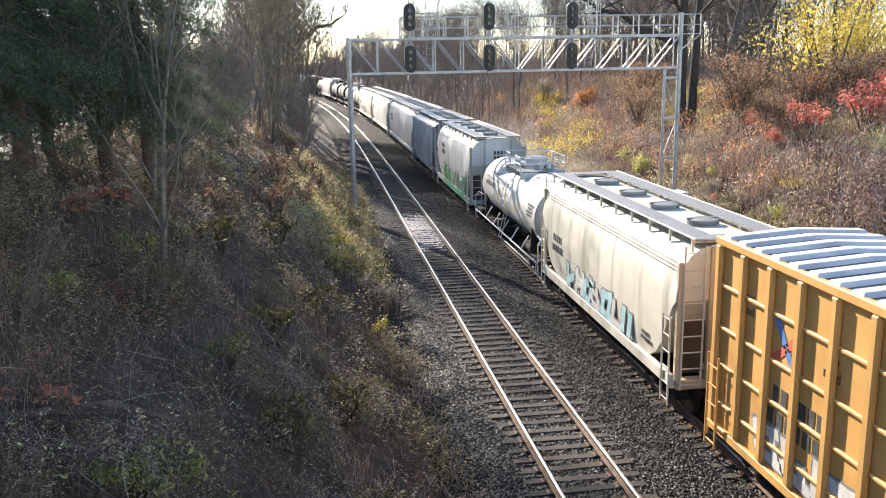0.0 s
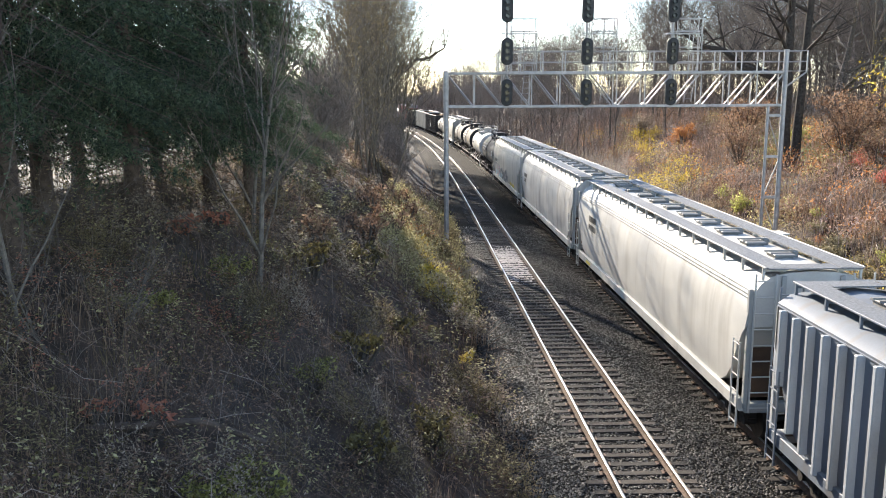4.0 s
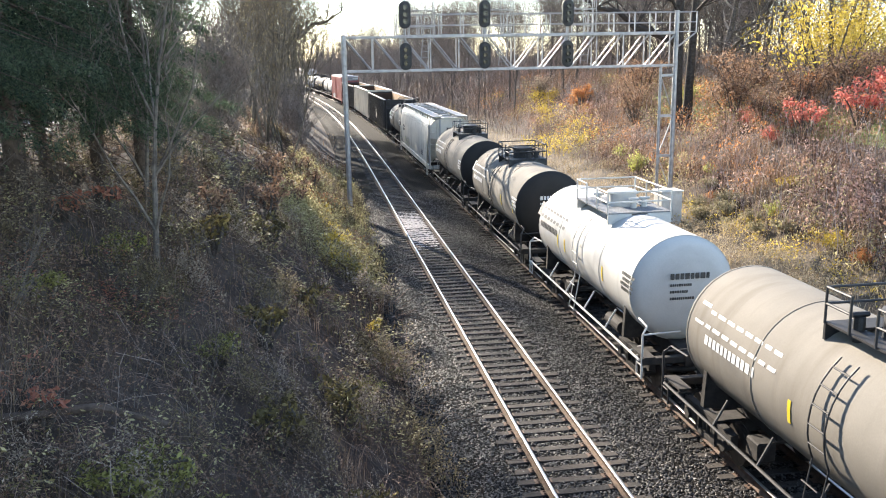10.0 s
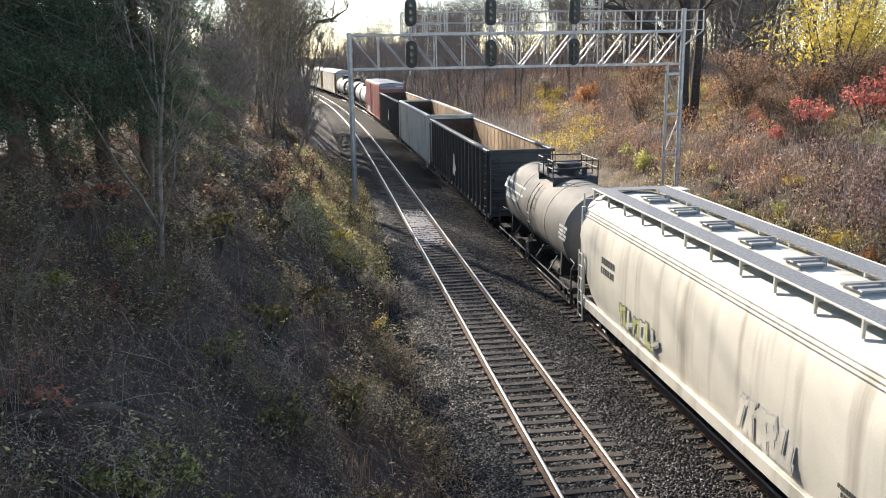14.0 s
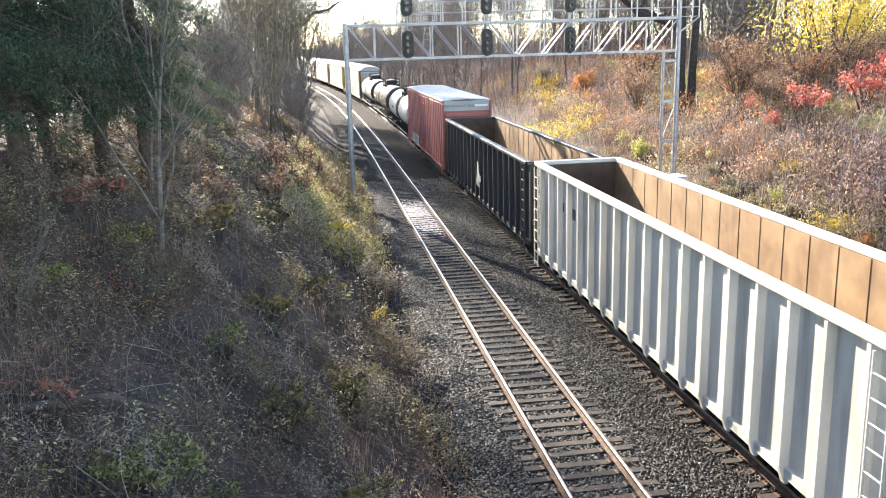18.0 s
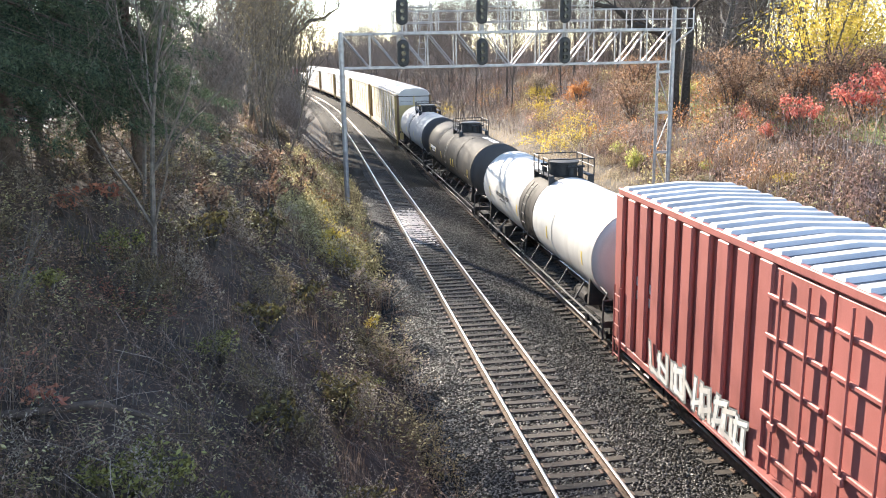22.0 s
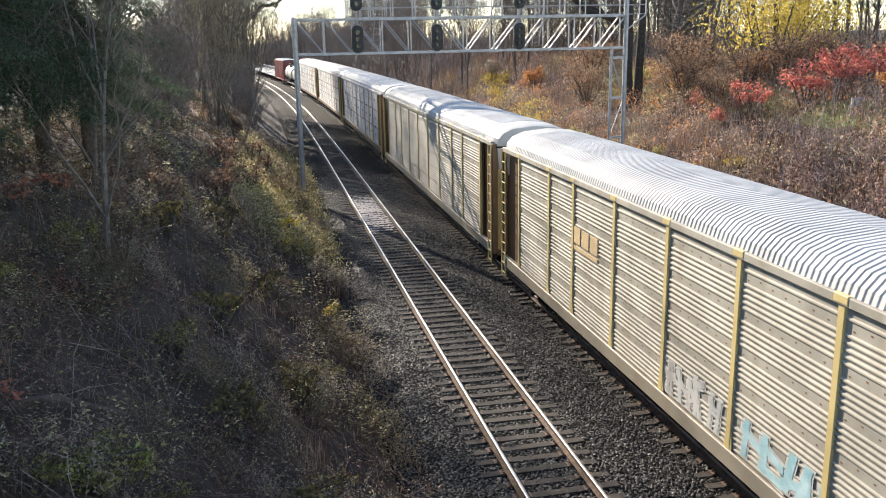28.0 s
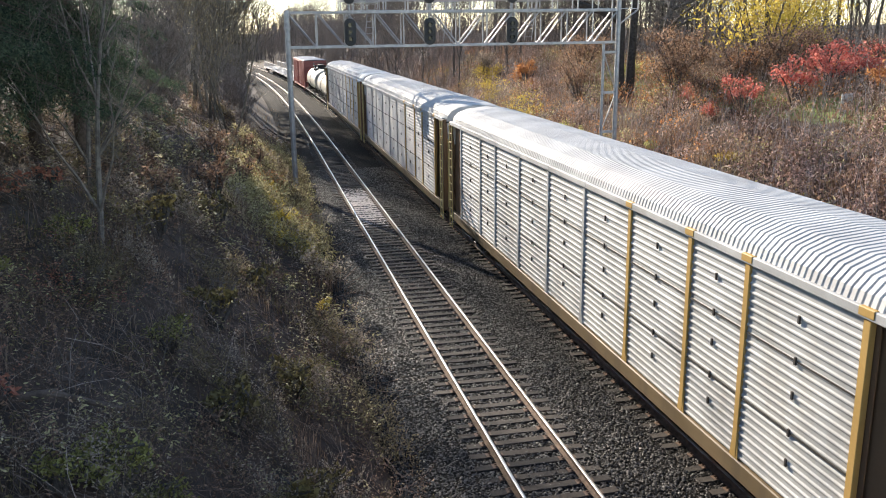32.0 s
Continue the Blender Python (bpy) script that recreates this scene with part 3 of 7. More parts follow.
def blades(x, y, z, height, width, lean, rng, bits=1):
    """Upright stems: thin bent strips of two quads' length, turned at random."""
    n = len(x)
    h = height * rng.uniform(0.45, 1.15, n)
    a, t = rng.uniform(0, math.tau, n), rng.uniform(0, math.tau, n)
    l = lean * rng.random(n) * h
    w = width * rng.uniform(0.6, 1.3, n)
    dx, dy = np.cos(a) * w, np.sin(a) * w
    mx, my = x + np.cos(t) * l * 0.35, y + np.sin(t) * l * 0.35
    tx, ty = x + np.cos(t) * l, y + np.sin(t) * l
    V = np.stack([np.stack([x - dx, y - dy, z - 0.05], -1), np.stack([x + dx, y + dy, z - 0.05], -1), np.stack([mx - dx * 0.8, my - dy * 0.8, z + h * 0.55], -1), np.stack([mx + dx * 0.8, my + dy * 0.8, z + h * 0.55], -1), np.stack([tx, ty, z + h], -1)], 1)
    base = 5 * np.arange(n)[:, None, None]
    F = np.array([[0, 1, 3], [0, 3, 2], [2, 3, 4]])[None] + base
    return V.reshape(-1, 3), F.reshape(-1, 3)


def leaves(c, size, rng):
    """Small pointed leaves, each two folded triangles, about the given centres."""
    n = len(c)
    a = rng.normal(size=(n, 3))
    a /= np.linalg.norm(a, axis=1, keepdims=True)
    b = np.cross(a, rng.normal(size=(n, 3)))
    b /= np.linalg.norm(b, axis=1, keepdims=True)
    s = size * rng.uniform(0.5, 1.3, (n, 1))
    nrm = np.cross(a, b)
    V = np.stack([c - a * s, c + b * s * 0.45 + nrm * s * 0.12, c + a * s, c - b * s * 0.45 + nrm * s * 0.12], 1)
    F = np.array([[0, 1, 2], [0, 2, 3]])[None] + 4 * np.arange(n)[:, None, None]
    return V.reshape(-1, 3), F.reshape(-1, 3)


def stuff(name, label, vf, material, category="plants"):
    return tagged(part(name, raw_mesh(name, vf[0], vf[1], material), None), label, category, kind="stuff")


def canes(x, y, z, height, width, rng):
    """Arching bare canes: four flat lengths that rise, bend over and droop."""
    n = len(x)
    h, t = height * rng.uniform(0.5, 1.2, n), rng.uniform(0, math.tau, n)
    reach = h * rng.uniform(0.2, 0.9, n)
    w = width * rng.uniform(0.6, 1.3, n)
    px, py = -np.sin(t) * w, np.cos(t) * w
    rows = []
    for q, up in ((0, -0.03), (0.2, 0.45), (0.5, 0.8), (0.8, 0.95), (1.1, 0.85)):
        jx, jy = rng.normal(size=n) * 0.06 * h, rng.normal(size=n) * 0.06 * h
        cx, cy, cz = x + np.cos(t) * reach * q + jx * q, y + np.sin(t) * reach * q + jy * q, z + h * up
        k = 1 - 0.7 * q
        rows += [np.stack([cx - px * k, cy - py * k, cz], -1), np.stack([cx + px * k, cy + py * k, cz + w * 0.5], -1)]
    V = np.stack(rows, 1)
    q = np.array([[0, 1, 3], [0, 3, 2]])
    F = np.concatenate([q + 2 * i for i in range(4)])[None] + 10 * np.arange(n)[:, None, None]
    return V.reshape(-1, 3), F.reshape(-1, 3)


def join(*pairs):
    vs, fs, k = [], [], 0
    for v, f in pairs:
        vs.append(v)
        fs.append(f + k)
        k += len(v)
    return np.concatenate(vs), np.concatenate(fs)


def clumped(count, clumps, e0, e1, y0, y1, spread, rng):
    """Places in clumps rather than evenly."""
    cx, cy, _ = place(clumps, e0, e1, y0, y1, rng)
    k = rng.integers(0, clumps, count)
    x, y = cx[k] + rng.normal(size=count) * spread, cy[k] + rng.normal(size=count) * spread
    e = offset_of(x, y)
    ok = (e > e0 - 0.1) & (e < e1 + 0.1)
    x, y = x[ok], y[ok]
    return x, y, land(x, y)


def stem_leaves(x, y, z, per, height, radius, size, rng):
    """Leaves up and down upright shoots."""
    n = len(x)
    h = height * rng.uniform(0.5, 1.15, (n, 1))
    f = rng.uniform(0.15, 1.0, (n, per))
    c = np.stack([x[:, None] + rng.normal(size=(n, per)) * radius, y[:, None] + rng.normal(size=(n, per)) * radius, z[:, None] + h * f], -1)
    return leaves(c.reshape(-1, 3), size, rng)


rng = np.random.default_rng(11)
# shaded left bank
def patchy(xyz, keep, rng, size=0.55):
    """Thins plants out into patches with open ground between."""
    x, y, z = xyz
    n = np.sin(x * size * 2.1 + 1.3 * np.sin(y * size)) + np.sin(y * size * 1.7 + 1.9 * np.sin(x * size * 0.8 + 0.6)) + np.sin((x + y) * size * 0.9 + 2.0)
    ok = n + rng.normal(size=len(x)) * 0.55 > keep
    return x[ok], y[ok], z[ok]


def strips(P, w, rng):
    """Thin flat stems along rows of points."""
    n, k, _ = P.shape
    side = np.cross(P[:, -1] - P[:, 0], rng.normal(size=(n, 3)))
    side /= np.linalg.norm(side, axis=1, keepdims=True) + 1e-9
    taper = np.linspace(1.0, 0.45, k)[None, :, None] * np.broadcast_to(np.asarray(w, float), (n,))[:, None, None]
    V = np.stack([P - side[:, None] * taper, P + side[:, None] * taper], 2).reshape(n, 2 * k, 3)
    q = np.concatenate([np.array([[0, 1, 3], [0, 3, 2]]) + 2 * i for i in range(k - 1)])
    return V.reshape(-1, 3), (q[None] + 2 * k * np.arange(n)[:, None, None]).reshape(-1, 3)


def flat_leaves(c, a, size, rng):
    """Leaves that point along a and lie roughly level, as they do on a living stem."""
    n = len(c)
    a = a / (np.linalg.norm(a, axis=1, keepdims=True) + 1e-9)
    b = np.cross(a, np.array([0, 0, 1.0]) + rng.normal(size=(n, 3)) * 0.45)
    b /= np.linalg.norm(b, axis=1, keepdims=True) + 1e-9
    s = size * rng.uniform(0.55, 1.3, (n, 1))
    nrm = np.cross(a, b)
    V = np.stack([c, c + a * s * 0.9 + b * s * 0.42 + nrm * s * 0.12, c + a * s * 2.0, c + a * s * 0.9 - b * s * 0.42 + nrm * s * 0.12], 1)
    F = np.array([[0, 1, 2], [0, 2, 3]])[None] + 4 * np.arange(n)[:, None, None]
    return V.reshape(-1, 3), F.reshape(-1, 3)


def sprigs(x, y, z, height, reach, per, size, width, rng, first=0.25):
    """Arching leafy shoots: the stems, and leaves in two rows along them."""
    n = len(x)
    t, h, r = rng.uniform(0, math.tau, n), height * rng.uniform(0.45, 1.2, n), reach * rng.uniform(0.3, 1.2, n)
    d = np.stack([np.cos(t), np.sin(t), 0 * t], -1)
    bend = rng.normal(size=(n, 2)) * 0.12 * h[:, None]

    def at(q):
        p = np.stack([x[:, None] + d[:, :1] * r[:, None] * q + bend[:, :1] * np.sin(3.1 * q), y[:, None] + d[:, 1:2] * r[:, None] * q + bend[:, 1:] * np.sin(3.1 * q), z[:, None] - 0.03 + h[:, None] * (1.75 * q - 0.8 * q * q)], -1)
        return p

    stems = strips(at(np.broadcast_to(np.linspace(0, 1, 5), (n, 5))), width, rng)
    q = np.clip(np.linspace(first, 1.0, per)[None] + rng.normal(size=(n, per)) * 0.03, 0.05, 1.02)
    c = at(q)
    side = np.stack([-d[:, 1], d[:, 0], 0 * t], -1)[:, None] * np.where(np.arange(per) % 2, 1.0, -1.0)[None, :, None]
    a = side + d[:, None] * 0.5 + np.array([0, 0, -0.15]) + rng.normal(size=(n, per, 3)) * 0.35
    return stems, flat_leaves(c.reshape(-1, 3), a.reshape(-1, 3), size, rng)


def plumes(x, y, z, height, per, size, rng):
    """Upright weeds like goldenrod: small narrow leaves all up the stem, closer to a feathery head."""
    n = len(x)
    h = height * rng.uniform(0.55, 1.15, (n, 1))
    lean = rng.normal(size=(n, 2)) * 0.16
    f = rng.random((n, per)) ** 0.6
    spread = 0.07 * (1.15 - f) + 0.015
    a = rng.uniform(0, math.tau, (n, per))
    c = np.stack([x[:, None] + lean[:, :1] * h * f * f + np.cos(a) * spread, y[:, None] + lean[:, 1:] * h * f * f + np.sin(a) * spread, z[:, None] + h * f], -1)
    d = np.stack([np.cos(a), np.sin(a), 0.5 + 0 * a], -1) + rng.normal(size=(n, per, 3)) * 0.3
    return flat_leaves(c.reshape(-1, 3), d.reshape(-1, 3), size, rng)


def tangle(count, e0, e1, y0, y1, rise, length, width, rng):
    """Loose bare stems that lie over and through one another."""
    x, y, z = place(count, e0, e1, y0, y1, rng)
    t, l = rng.uniform(0, math.tau, count), length * rng.uniform(0.4, 1.3, count)
    q = np.linspace(0, 1, 5)[None]
    z0, z1, sag = rise * rng.random((count, 1)), rise * rng.random((count, 1)) ** 0.7, rng.normal(size=(count, 1)) * 0.25
    wig = np.cumsum(rng.normal(size=(count, 5, 3)) * 0.05, axis=1) * l[:, None, None]
    P = np.stack([x[:, None] + np.cos(t)[:, None] * l[:, None] * q, y[:, None] + np.sin(t)[:, None] * l[:, None] * q, 0 * q + z[:, None]], -1) + wig
    P[..., 2] = land(P[..., 0], P[..., 1]) + z0 + (z1 - z0) * q + sag * (q - q * q) * l[:, None] + wig[..., 2]
    return strips(P, np.clip(width * y / 12.0, width, 5 * width), rng)


x, y, z = place(5000, -14, -2.4, 7.5, 110, rng)
x2, y2, z2 = patchy(clumped(6500, 150, -13, -2.6, 8, 70, 0.3, rng), -0.2, rng)
stuff("dry_weeds", "dry brown weed stems over the shaded bank", join(blades(x, y, z, 0.4, np.clip(0.0003 * y, 0.0025, 0.015), 0.9, rng), blades(x2, y2, z2, 0.95, np.clip(0.0003 * y2, 0.0025, 0.015), 0.7, rng)), dry_mat)
stuff("fine_twigs", "fine grey-brown twigs tangled over the bank", tangle(5200, -14, -2.6, 7.5, 75, 0.65, 1.0, 0.0034, rng), weed_twig)
stuff("pale_twigs", "a few pale grey twigs lying over the bank", tangle(420, -13.5, -3.5, 7.5, 45, 0.9, 1.7, 0.0042, rng), cane_mat)
stuff("dead_canes", "dark dead canes tangled over the bank", tangle(3000, -14, -2.8, 7.5, 75, 0.8, 1.3, 0.0055, rng), conifer_bark)
x, y, z = place(420, -14, -3.0, 7.5, 60, rng)
stuff("brambles", "bare arching grey bramble canes", canes(x, y, z, 1.35, np.clip(0.0003 * y, 0.004, 0.012), rng), cane_mat)
x, y, z = place(700, -16.5, -11.8, 13, 46, rng)
stuff("brow_scrub", "thin dark bare scrub under the spruces", canes(x, y, z, 2.0, 0.007, rng), conifer_bark)
x, y, z = clumped(260, 40, -16.0, -12.2, 14, 44, 0.4, rng)
st, lv = sprigs(x, y, z, 1.7, 0.9, 20, 0.045, 0.005, rng)
stuff("brow_leaves", "olive leaves of low growth under the spruces", lv, olive_leaf)
x, y, z = patchy(clumped(5200, 70, -13, -2.5, 7.5, 60, 0.3, rng), 0.2, rng)
stuff("green_weeds", "low green weeds and grass on the bank", blades(x, y, z, 0.5, np.clip(0.0004 * y, 0.0035, 0.016), 0.9, rng), green_leaf)
for name, label, count, clumps, far, height, reach, per, size, m in (
        ("green_shoots", "arching green-leaved shoots among the weeds", 1500, 90, 60, 0.85, 0.55, 13, 0.036, green_leaf),
        ("pale_shoots", "pale yellow-green leafy shoots catching the skylight", 1900, 170, 45, 1.1, 0.6, 10, 0.038, lime_leaf),
        ("russet_shoots", "russet-leaved shoots among the weeds", 2600, 140, 75, 0.9, 0.5, 13, 0.035, rust_leaf)):
    x, y, z = patchy(clumped(count, clumps, -13.6, -2.8, 7.8, far, 0.33, rng), -0.5, rng, 0.9)
    st, lv = sprigs(x, y, z, height, reach, per, size * np.clip(np.repeat(y, per) / 16.0, 1.0, 2.4)[:, None], 0.0035, rng)
    stuff(name, label, lv, m)
    stuff("shoot_stems", "thin stems of leafy shoots", st, weed_twig)
x, y, z = patchy(clumped(4600, 80, -13.2, -2.6, 8, 70, 0.36, rng), -0.3, rng, 0.7)
stuff("goldenrod", "grey-green feathery goldenrod in clumps", plumes(x, y, z, 0.95, 26, 0.025 * np.clip(np.repeat(y, 26) / 14.0, 1.0, 3.0)[:, None], rng), olive_leaf)
x, y, z = patchy(clumped(2600, 80, -12.5, -2.5, 8, 75, 0.3, rng), -0.1, rng, 0.7)
stuff("seed_heads", "pinkish grey seed heads of dead goldenrod", plumes(x, y, z + 0.25, 0.85, 20, 0.023 * np.clip(np.repeat(y, 20) / 14.0, 1.0, 3.0)[:, None], rng), pale_seed)
x, y, z = patchy(clumped(2400, 200, -13.5, -2.8, 7.5, 40, 0.3, rng), -0.3, rng, 0.9)
stuff("bank_leaves", "small brown leaves caught in the weeds", stem_leaves(x, y, z, 8, 0.5, 0.14, 0.034, rng), rust_leaf)
# the sunlit foot of the bank by the signal bridge
x, y, z = clumped(3600, 70, -6.8, -2.6, 33, 62, 0.5, rng)
stuff("sunlit_stems", "tan dry stems where the sun reaches the bank", blades(x, y, z, 1.2, 0.009, 0.7, rng), straw_mat)
x, y, z = clumped(2600, 60, -6.8, -2.6, 33, 62, 0.4, rng)
stuff("sunlit_shoots", "yellow-green shrubs where the sun reaches the bank", stem_leaves(x, y, z, 12, 1.2, 0.16, 0.065, rng), lime_leaf)
x, y, z = clumped(330, 14, -6.8, -3.2, 36, 60, 0.35, rng)
stuff("sunlit_russet", "russet leaves where the sun reaches the bank", stem_leaves(x, y, z, 10, 1.0, 0.16, 0.06, rng), orange_leaf)
x, y, z = clumped(260, 6, -5.0, -3.6, 34, 40, 0.4, rng)
stuff("yellow_shoots", "yellow-leaved shrubs at the foot of the bank", stem_leaves(x, y, z, 12, 0.9, 0.16, 0.06, rng), yellow_leaf)
x, y, z = clumped(170, 9, -12, -8.2, 10.5, 24, 0.25, rng)
stuff("fern_fronds", "small red fern-like sumac leaves in the shade", sprigs(x, y, z + 0.15, 0.5, 0.6, 16, 0.030, 0.003, rng, 0.1)[1], fern_leaf)
# sunny right slope
x, y, z = place(9000, 7.6, 19, 22, 160, rng)
x2, y2, z2 = clumped(17000, 380, 18.0, 40, 25, 190, 0.8, rng)
stuff("straw_grass", "straw-coloured rank grass at the foot of the slope", blades(x, y, z, 0.6, 0.013, 0.8, rng), straw_mat)
stuff("dry_thicket", "brown dry thicket over the sunny slope", blades(x2, y2, z2, 1.6, 0.013, 0.5, rng), dry_mat)
x, y, z = clumped(15000, 420, 16.2, 42, 24, 170, 0.9, rng)
stuff("brown_brush", "twiggy pinkish brown brush over the sunny slope", canes(x, y, z, 1.7, 0.012, rng), brush_mat)
x, y, z = place(4000, 16.5, 40, 26, 150, rng)
stuff("grey_canes", "bare grey canes standing in the thicket", canes(x, y, z, 2.3, 0.012, rng), sunlit_cane)
stuff("understory", "bare grey-brown saplings filling the woods", join(*[canes(*place(n_, e0, e1, y0, y1, rng), h_, 0.02, rng) for n_, e0, e1, y0, y1, h_ in ((3000, 30, 62, 58, 130, 4.5), (7500, 12, 60, 105, 260, 6.0), (1500, -30, -8.5, 95, 220, 5.0), (350, -13, -8, 74, 95, 3.5), (2600, 34, 78, 80, 145, 10.0), (3000, -120, 60, 260, 330, 7.0))]), twig_mat)
x, y, z = place(9000, -140, 70, 285, 340, rng)
x2, y2, z2 = place(1300, 14, 60, 150, 270, rng)
stuff("far_woods", "grey-brown leafless woods in the distance", join(blades(x, y, z, 11.0, 0.10, 0.25, rng), blades(x2, y2, z2, 7.5, 0.05, 0.3, rng)), twig_mat)
x, y, z = clumped(7500, 300, 17.5, 40, 26, 190, 0.8, rng)
stuff("russet_thicket", "russet bramble leaves on the sunny slope", stem_leaves(x, y, z, 9, 1.4, 0.30, 0.095, rng), rust_leaf)
x, y, z = clumped(4600, 200, 17.5, 38, 26, 150, 0.8, rng)
stuff("pink_thicket", "pinkish brown bramble leaves on the slope", stem_leaves(x, y, z, 9, 1.6, 0.30, 0.09, rng), pink_leaf)
x, y, z = clumped(1900, 36, 18, 32, 42, 130, 0.9, rng)
stuff("orange_thicket", "orange leaves in patches on the slope", stem_leaves(x[::3], y[::3], z[::3] + 0.5, 9, 1.6, 0.28, 0.09, rng), orange_leaf)
x, y, z = clumped(210, 9, 12.5, 24, 72, 130, 0.9, rng)
stuff("yellow_thicket", "yellow bushes along the foot of the slope", stem_leaves(x, y, z, 16, 1.7, 0.3, 0.10, rng), yellow_leaf)
x, y, z = clumped(2200, 90, 12.5, 20.5, 24, 75, 0.5, rng)
stuff("straw_weeds", "straw yellow weeds beside the track bed", stem_leaves(x, y, z, 14, 0.7, 0.22, 0.05, rng), straw_mat)
x, y, z = clumped(700, 16, 14.5, 19, 28, 50, 0.7, rng)
stuff("gold_weeds", "golden weeds beside the track bed", stem_leaves(x[::3], y[::3], z[::3], 9, 0.8, 0.2, 0.06, rng), yellow_leaf)
x, y, z = clumped(2300, 44, 16.5, 32, 30, 120, 0.8, rng)
stuff("green_thicket", "green-leaved bushes in the thicket", stem_leaves(x[::2], y[::2], z[::2], 12, 1.6, 0.25, 0.085, rng), lime_leaf)


def bare_tree(seed, height, thick=0.014, spread=0.5, first=2, upright=0.25, fine=1.0):
    """A leafless tree: a tapering trunk and limbs as tubes, finer wood as flat slivers."""
    rnd = random.Random(seed)
    trunk = Shape()
    tv, tf = [], []

    def sliver(p, q, w):
        d = q - p
        u = d.cross(Vector((rnd.uniform(-1, 1), rnd.uniform(-1, 1), rnd.uniform(-1, 1)))).normalized() * w
        k = len(tv)
        tv.extend((p - u, p + u, q))
        tf.append((k, k + 1, k + 2))

    def grow(p, d, length, r, level):
        steps = (6, 4, 3, 3)[level]
        for k in range(steps):
            d = (d + Vector((rnd.uniform(-1, 1), rnd.uniform(-1, 1), rnd.uniform(-0.4, 0.7))) * (0.07, 0.2, 0.25, 0.3)[level]).normalized()
            q = p + d * (length / steps)
            ra, rb = r * (1 - 0.75 * k / steps), r * (1 - 0.75 * (k + 1) / steps)
            if level < 2:
                trunk.rod(p, q, ra, 7 if level == 0 else 5, rb)
            else:
                sliver(p - d * 0.02, q + d * 0.12, max(ra * fine, 0.017 * fine))
            p = q
            if level == 0 and k < first:
                continue
            for _ in range((3, 2, 2, 1)[level] if fine == 1.0 else (2, 2, 1, 1)[level]):
                a = rnd.uniform(0, math.tau)
                nd = (d * (1 - spread) + Vector((math.cos(a), math.sin(a), 0)) * spread + Vector((0, 0, upright))).normalized()
                ln = length * rnd.uniform(0.38, 0.62)
                if level < 3:
                    grow(p, nd, ln, rb * 0.6, level + 1)
                else:
                    sliver(p, p + nd * ln * 2.0, 0.012 * fine)

    grow(Vector((0, 0, -0.4)), Vector((rnd.uniform(-0.08, 0.08), rnd.uniform(-0.08, 0.08), 1)), height * 0.8, height * thick, 0)
    return trunk, (np.array([tuple(v) for v in tv]), np.array(tf))


def boughs(tr, p, d, length, r, level, last, rnd, counts, up, turn=0.5, bare=0):
    """Wood that forks: a limb in bent lengths, with thinner limbs off it, all of them tubes."""
    steps = 4 if level < 2 else 3
    for k in range(steps):
        d = (d + Vector((rnd.uniform(-1, 1), rnd.uniform(-1, 1), rnd.uniform(-0.5, 0.8))) * 0.16).normalized()
        q = p + d * (length / steps)
        tr.rod(p, q, r * (1 - 0.8 * k / steps), 6 if level == 0 else 4 if level == 1 else 3, r * (1 - 0.8 * (k + 1) / steps))
        p = q
        if level < last and (level or k >= bare):
            for _ in range(counts[level]):
                a = rnd.uniform(0, math.tau)
                nd = (d * (1 - turn) + Vector((math.cos(a), math.sin(a), 0)) * turn + Vector((0, 0, up))).normalized()
                boughs(tr, p, nd, length * rnd.uniform(0.35, 0.65), r * (1 - 0.8 * (k + 0.5) / steps) * 0.5, level + 1, last, rnd, counts, up, turn)


def bare_shrub(seed, height, stems=4, r=0.016):
    """A leafless shrub or sapling: a few stems from one root."""
    rnd = random.Random(seed)
    tr = Shape()
    for k in range(stems):
        a = rnd.uniform(0, math.tau)
        boughs(tr, Vector((math.cos(a) * 0.06, math.sin(a) * 0.06, -0.2)), Vector((math.cos(a) * 0.5, math.sin(a) * 0.5, 1)).normalized(), height * rnd.uniform(0.6, 1.0), r, 0, 2, rnd, (2, 1), 0.15, 0.6)
    t = thing("bare_shrub", "leafless pale grey shrub with thin forking stems", "shrub", "leafless shrubs on the bank")
    part("wood", tr, pale_bark, t, "", 40)
    return t


def upright_tree(seed, height):
    """A leafless tree of many steep stems."""
    rnd = random.Random(seed)
    tr = Shape()
    for k in range(4):
        a = k * 1.57 + rnd.uniform(-0.4, 0.4)
        boughs(tr, Vector((math.cos(a) * 0.25, math.sin(a) * 0.25, -0.4)), Vector((math.cos(a) * 0.24, math.sin(a) * 0.24, 1)).normalized(), height * rnd.uniform(0.7, 1.0), 0.10 * height / 12, 0, 3, rnd, (3, 2, 1), 0.30, 0.55, 1)
    t = thing("upright_tree", "leafless grey tree of many steep stems", "tree", "leafless trees on the brow of the bank")
    part("wood", tr, vine_bark, t, "", 40)
    rg = np.random.default_rng(seed)
    at = np.array(tr.v)[rg.integers(0, len(tr.v), 2600)] + rg.normal(size=(2600, 3)) * 0.12
    at = at[at[:, 2] > 1.0]
    part("foliage", raw_mesh("foliage", *leaves(at, 0.075, rg), olive_leaf), None, t, "withered olive brown leaves")
    return t


def spread(first, spots):
    """A thing and its repeats: e, y, scale, turn."""
    for k, (e, y, q, turn) in enumerate(spots):
        x, yy, _ = along(y, e)
        m = pose(float(x), float(yy), float(land(x, yy)), 0, 0, turn)
        t = first if k == 0 else copy_thing(first, m)
        t.matrix_basis, t.scale = m, (q, q, q)


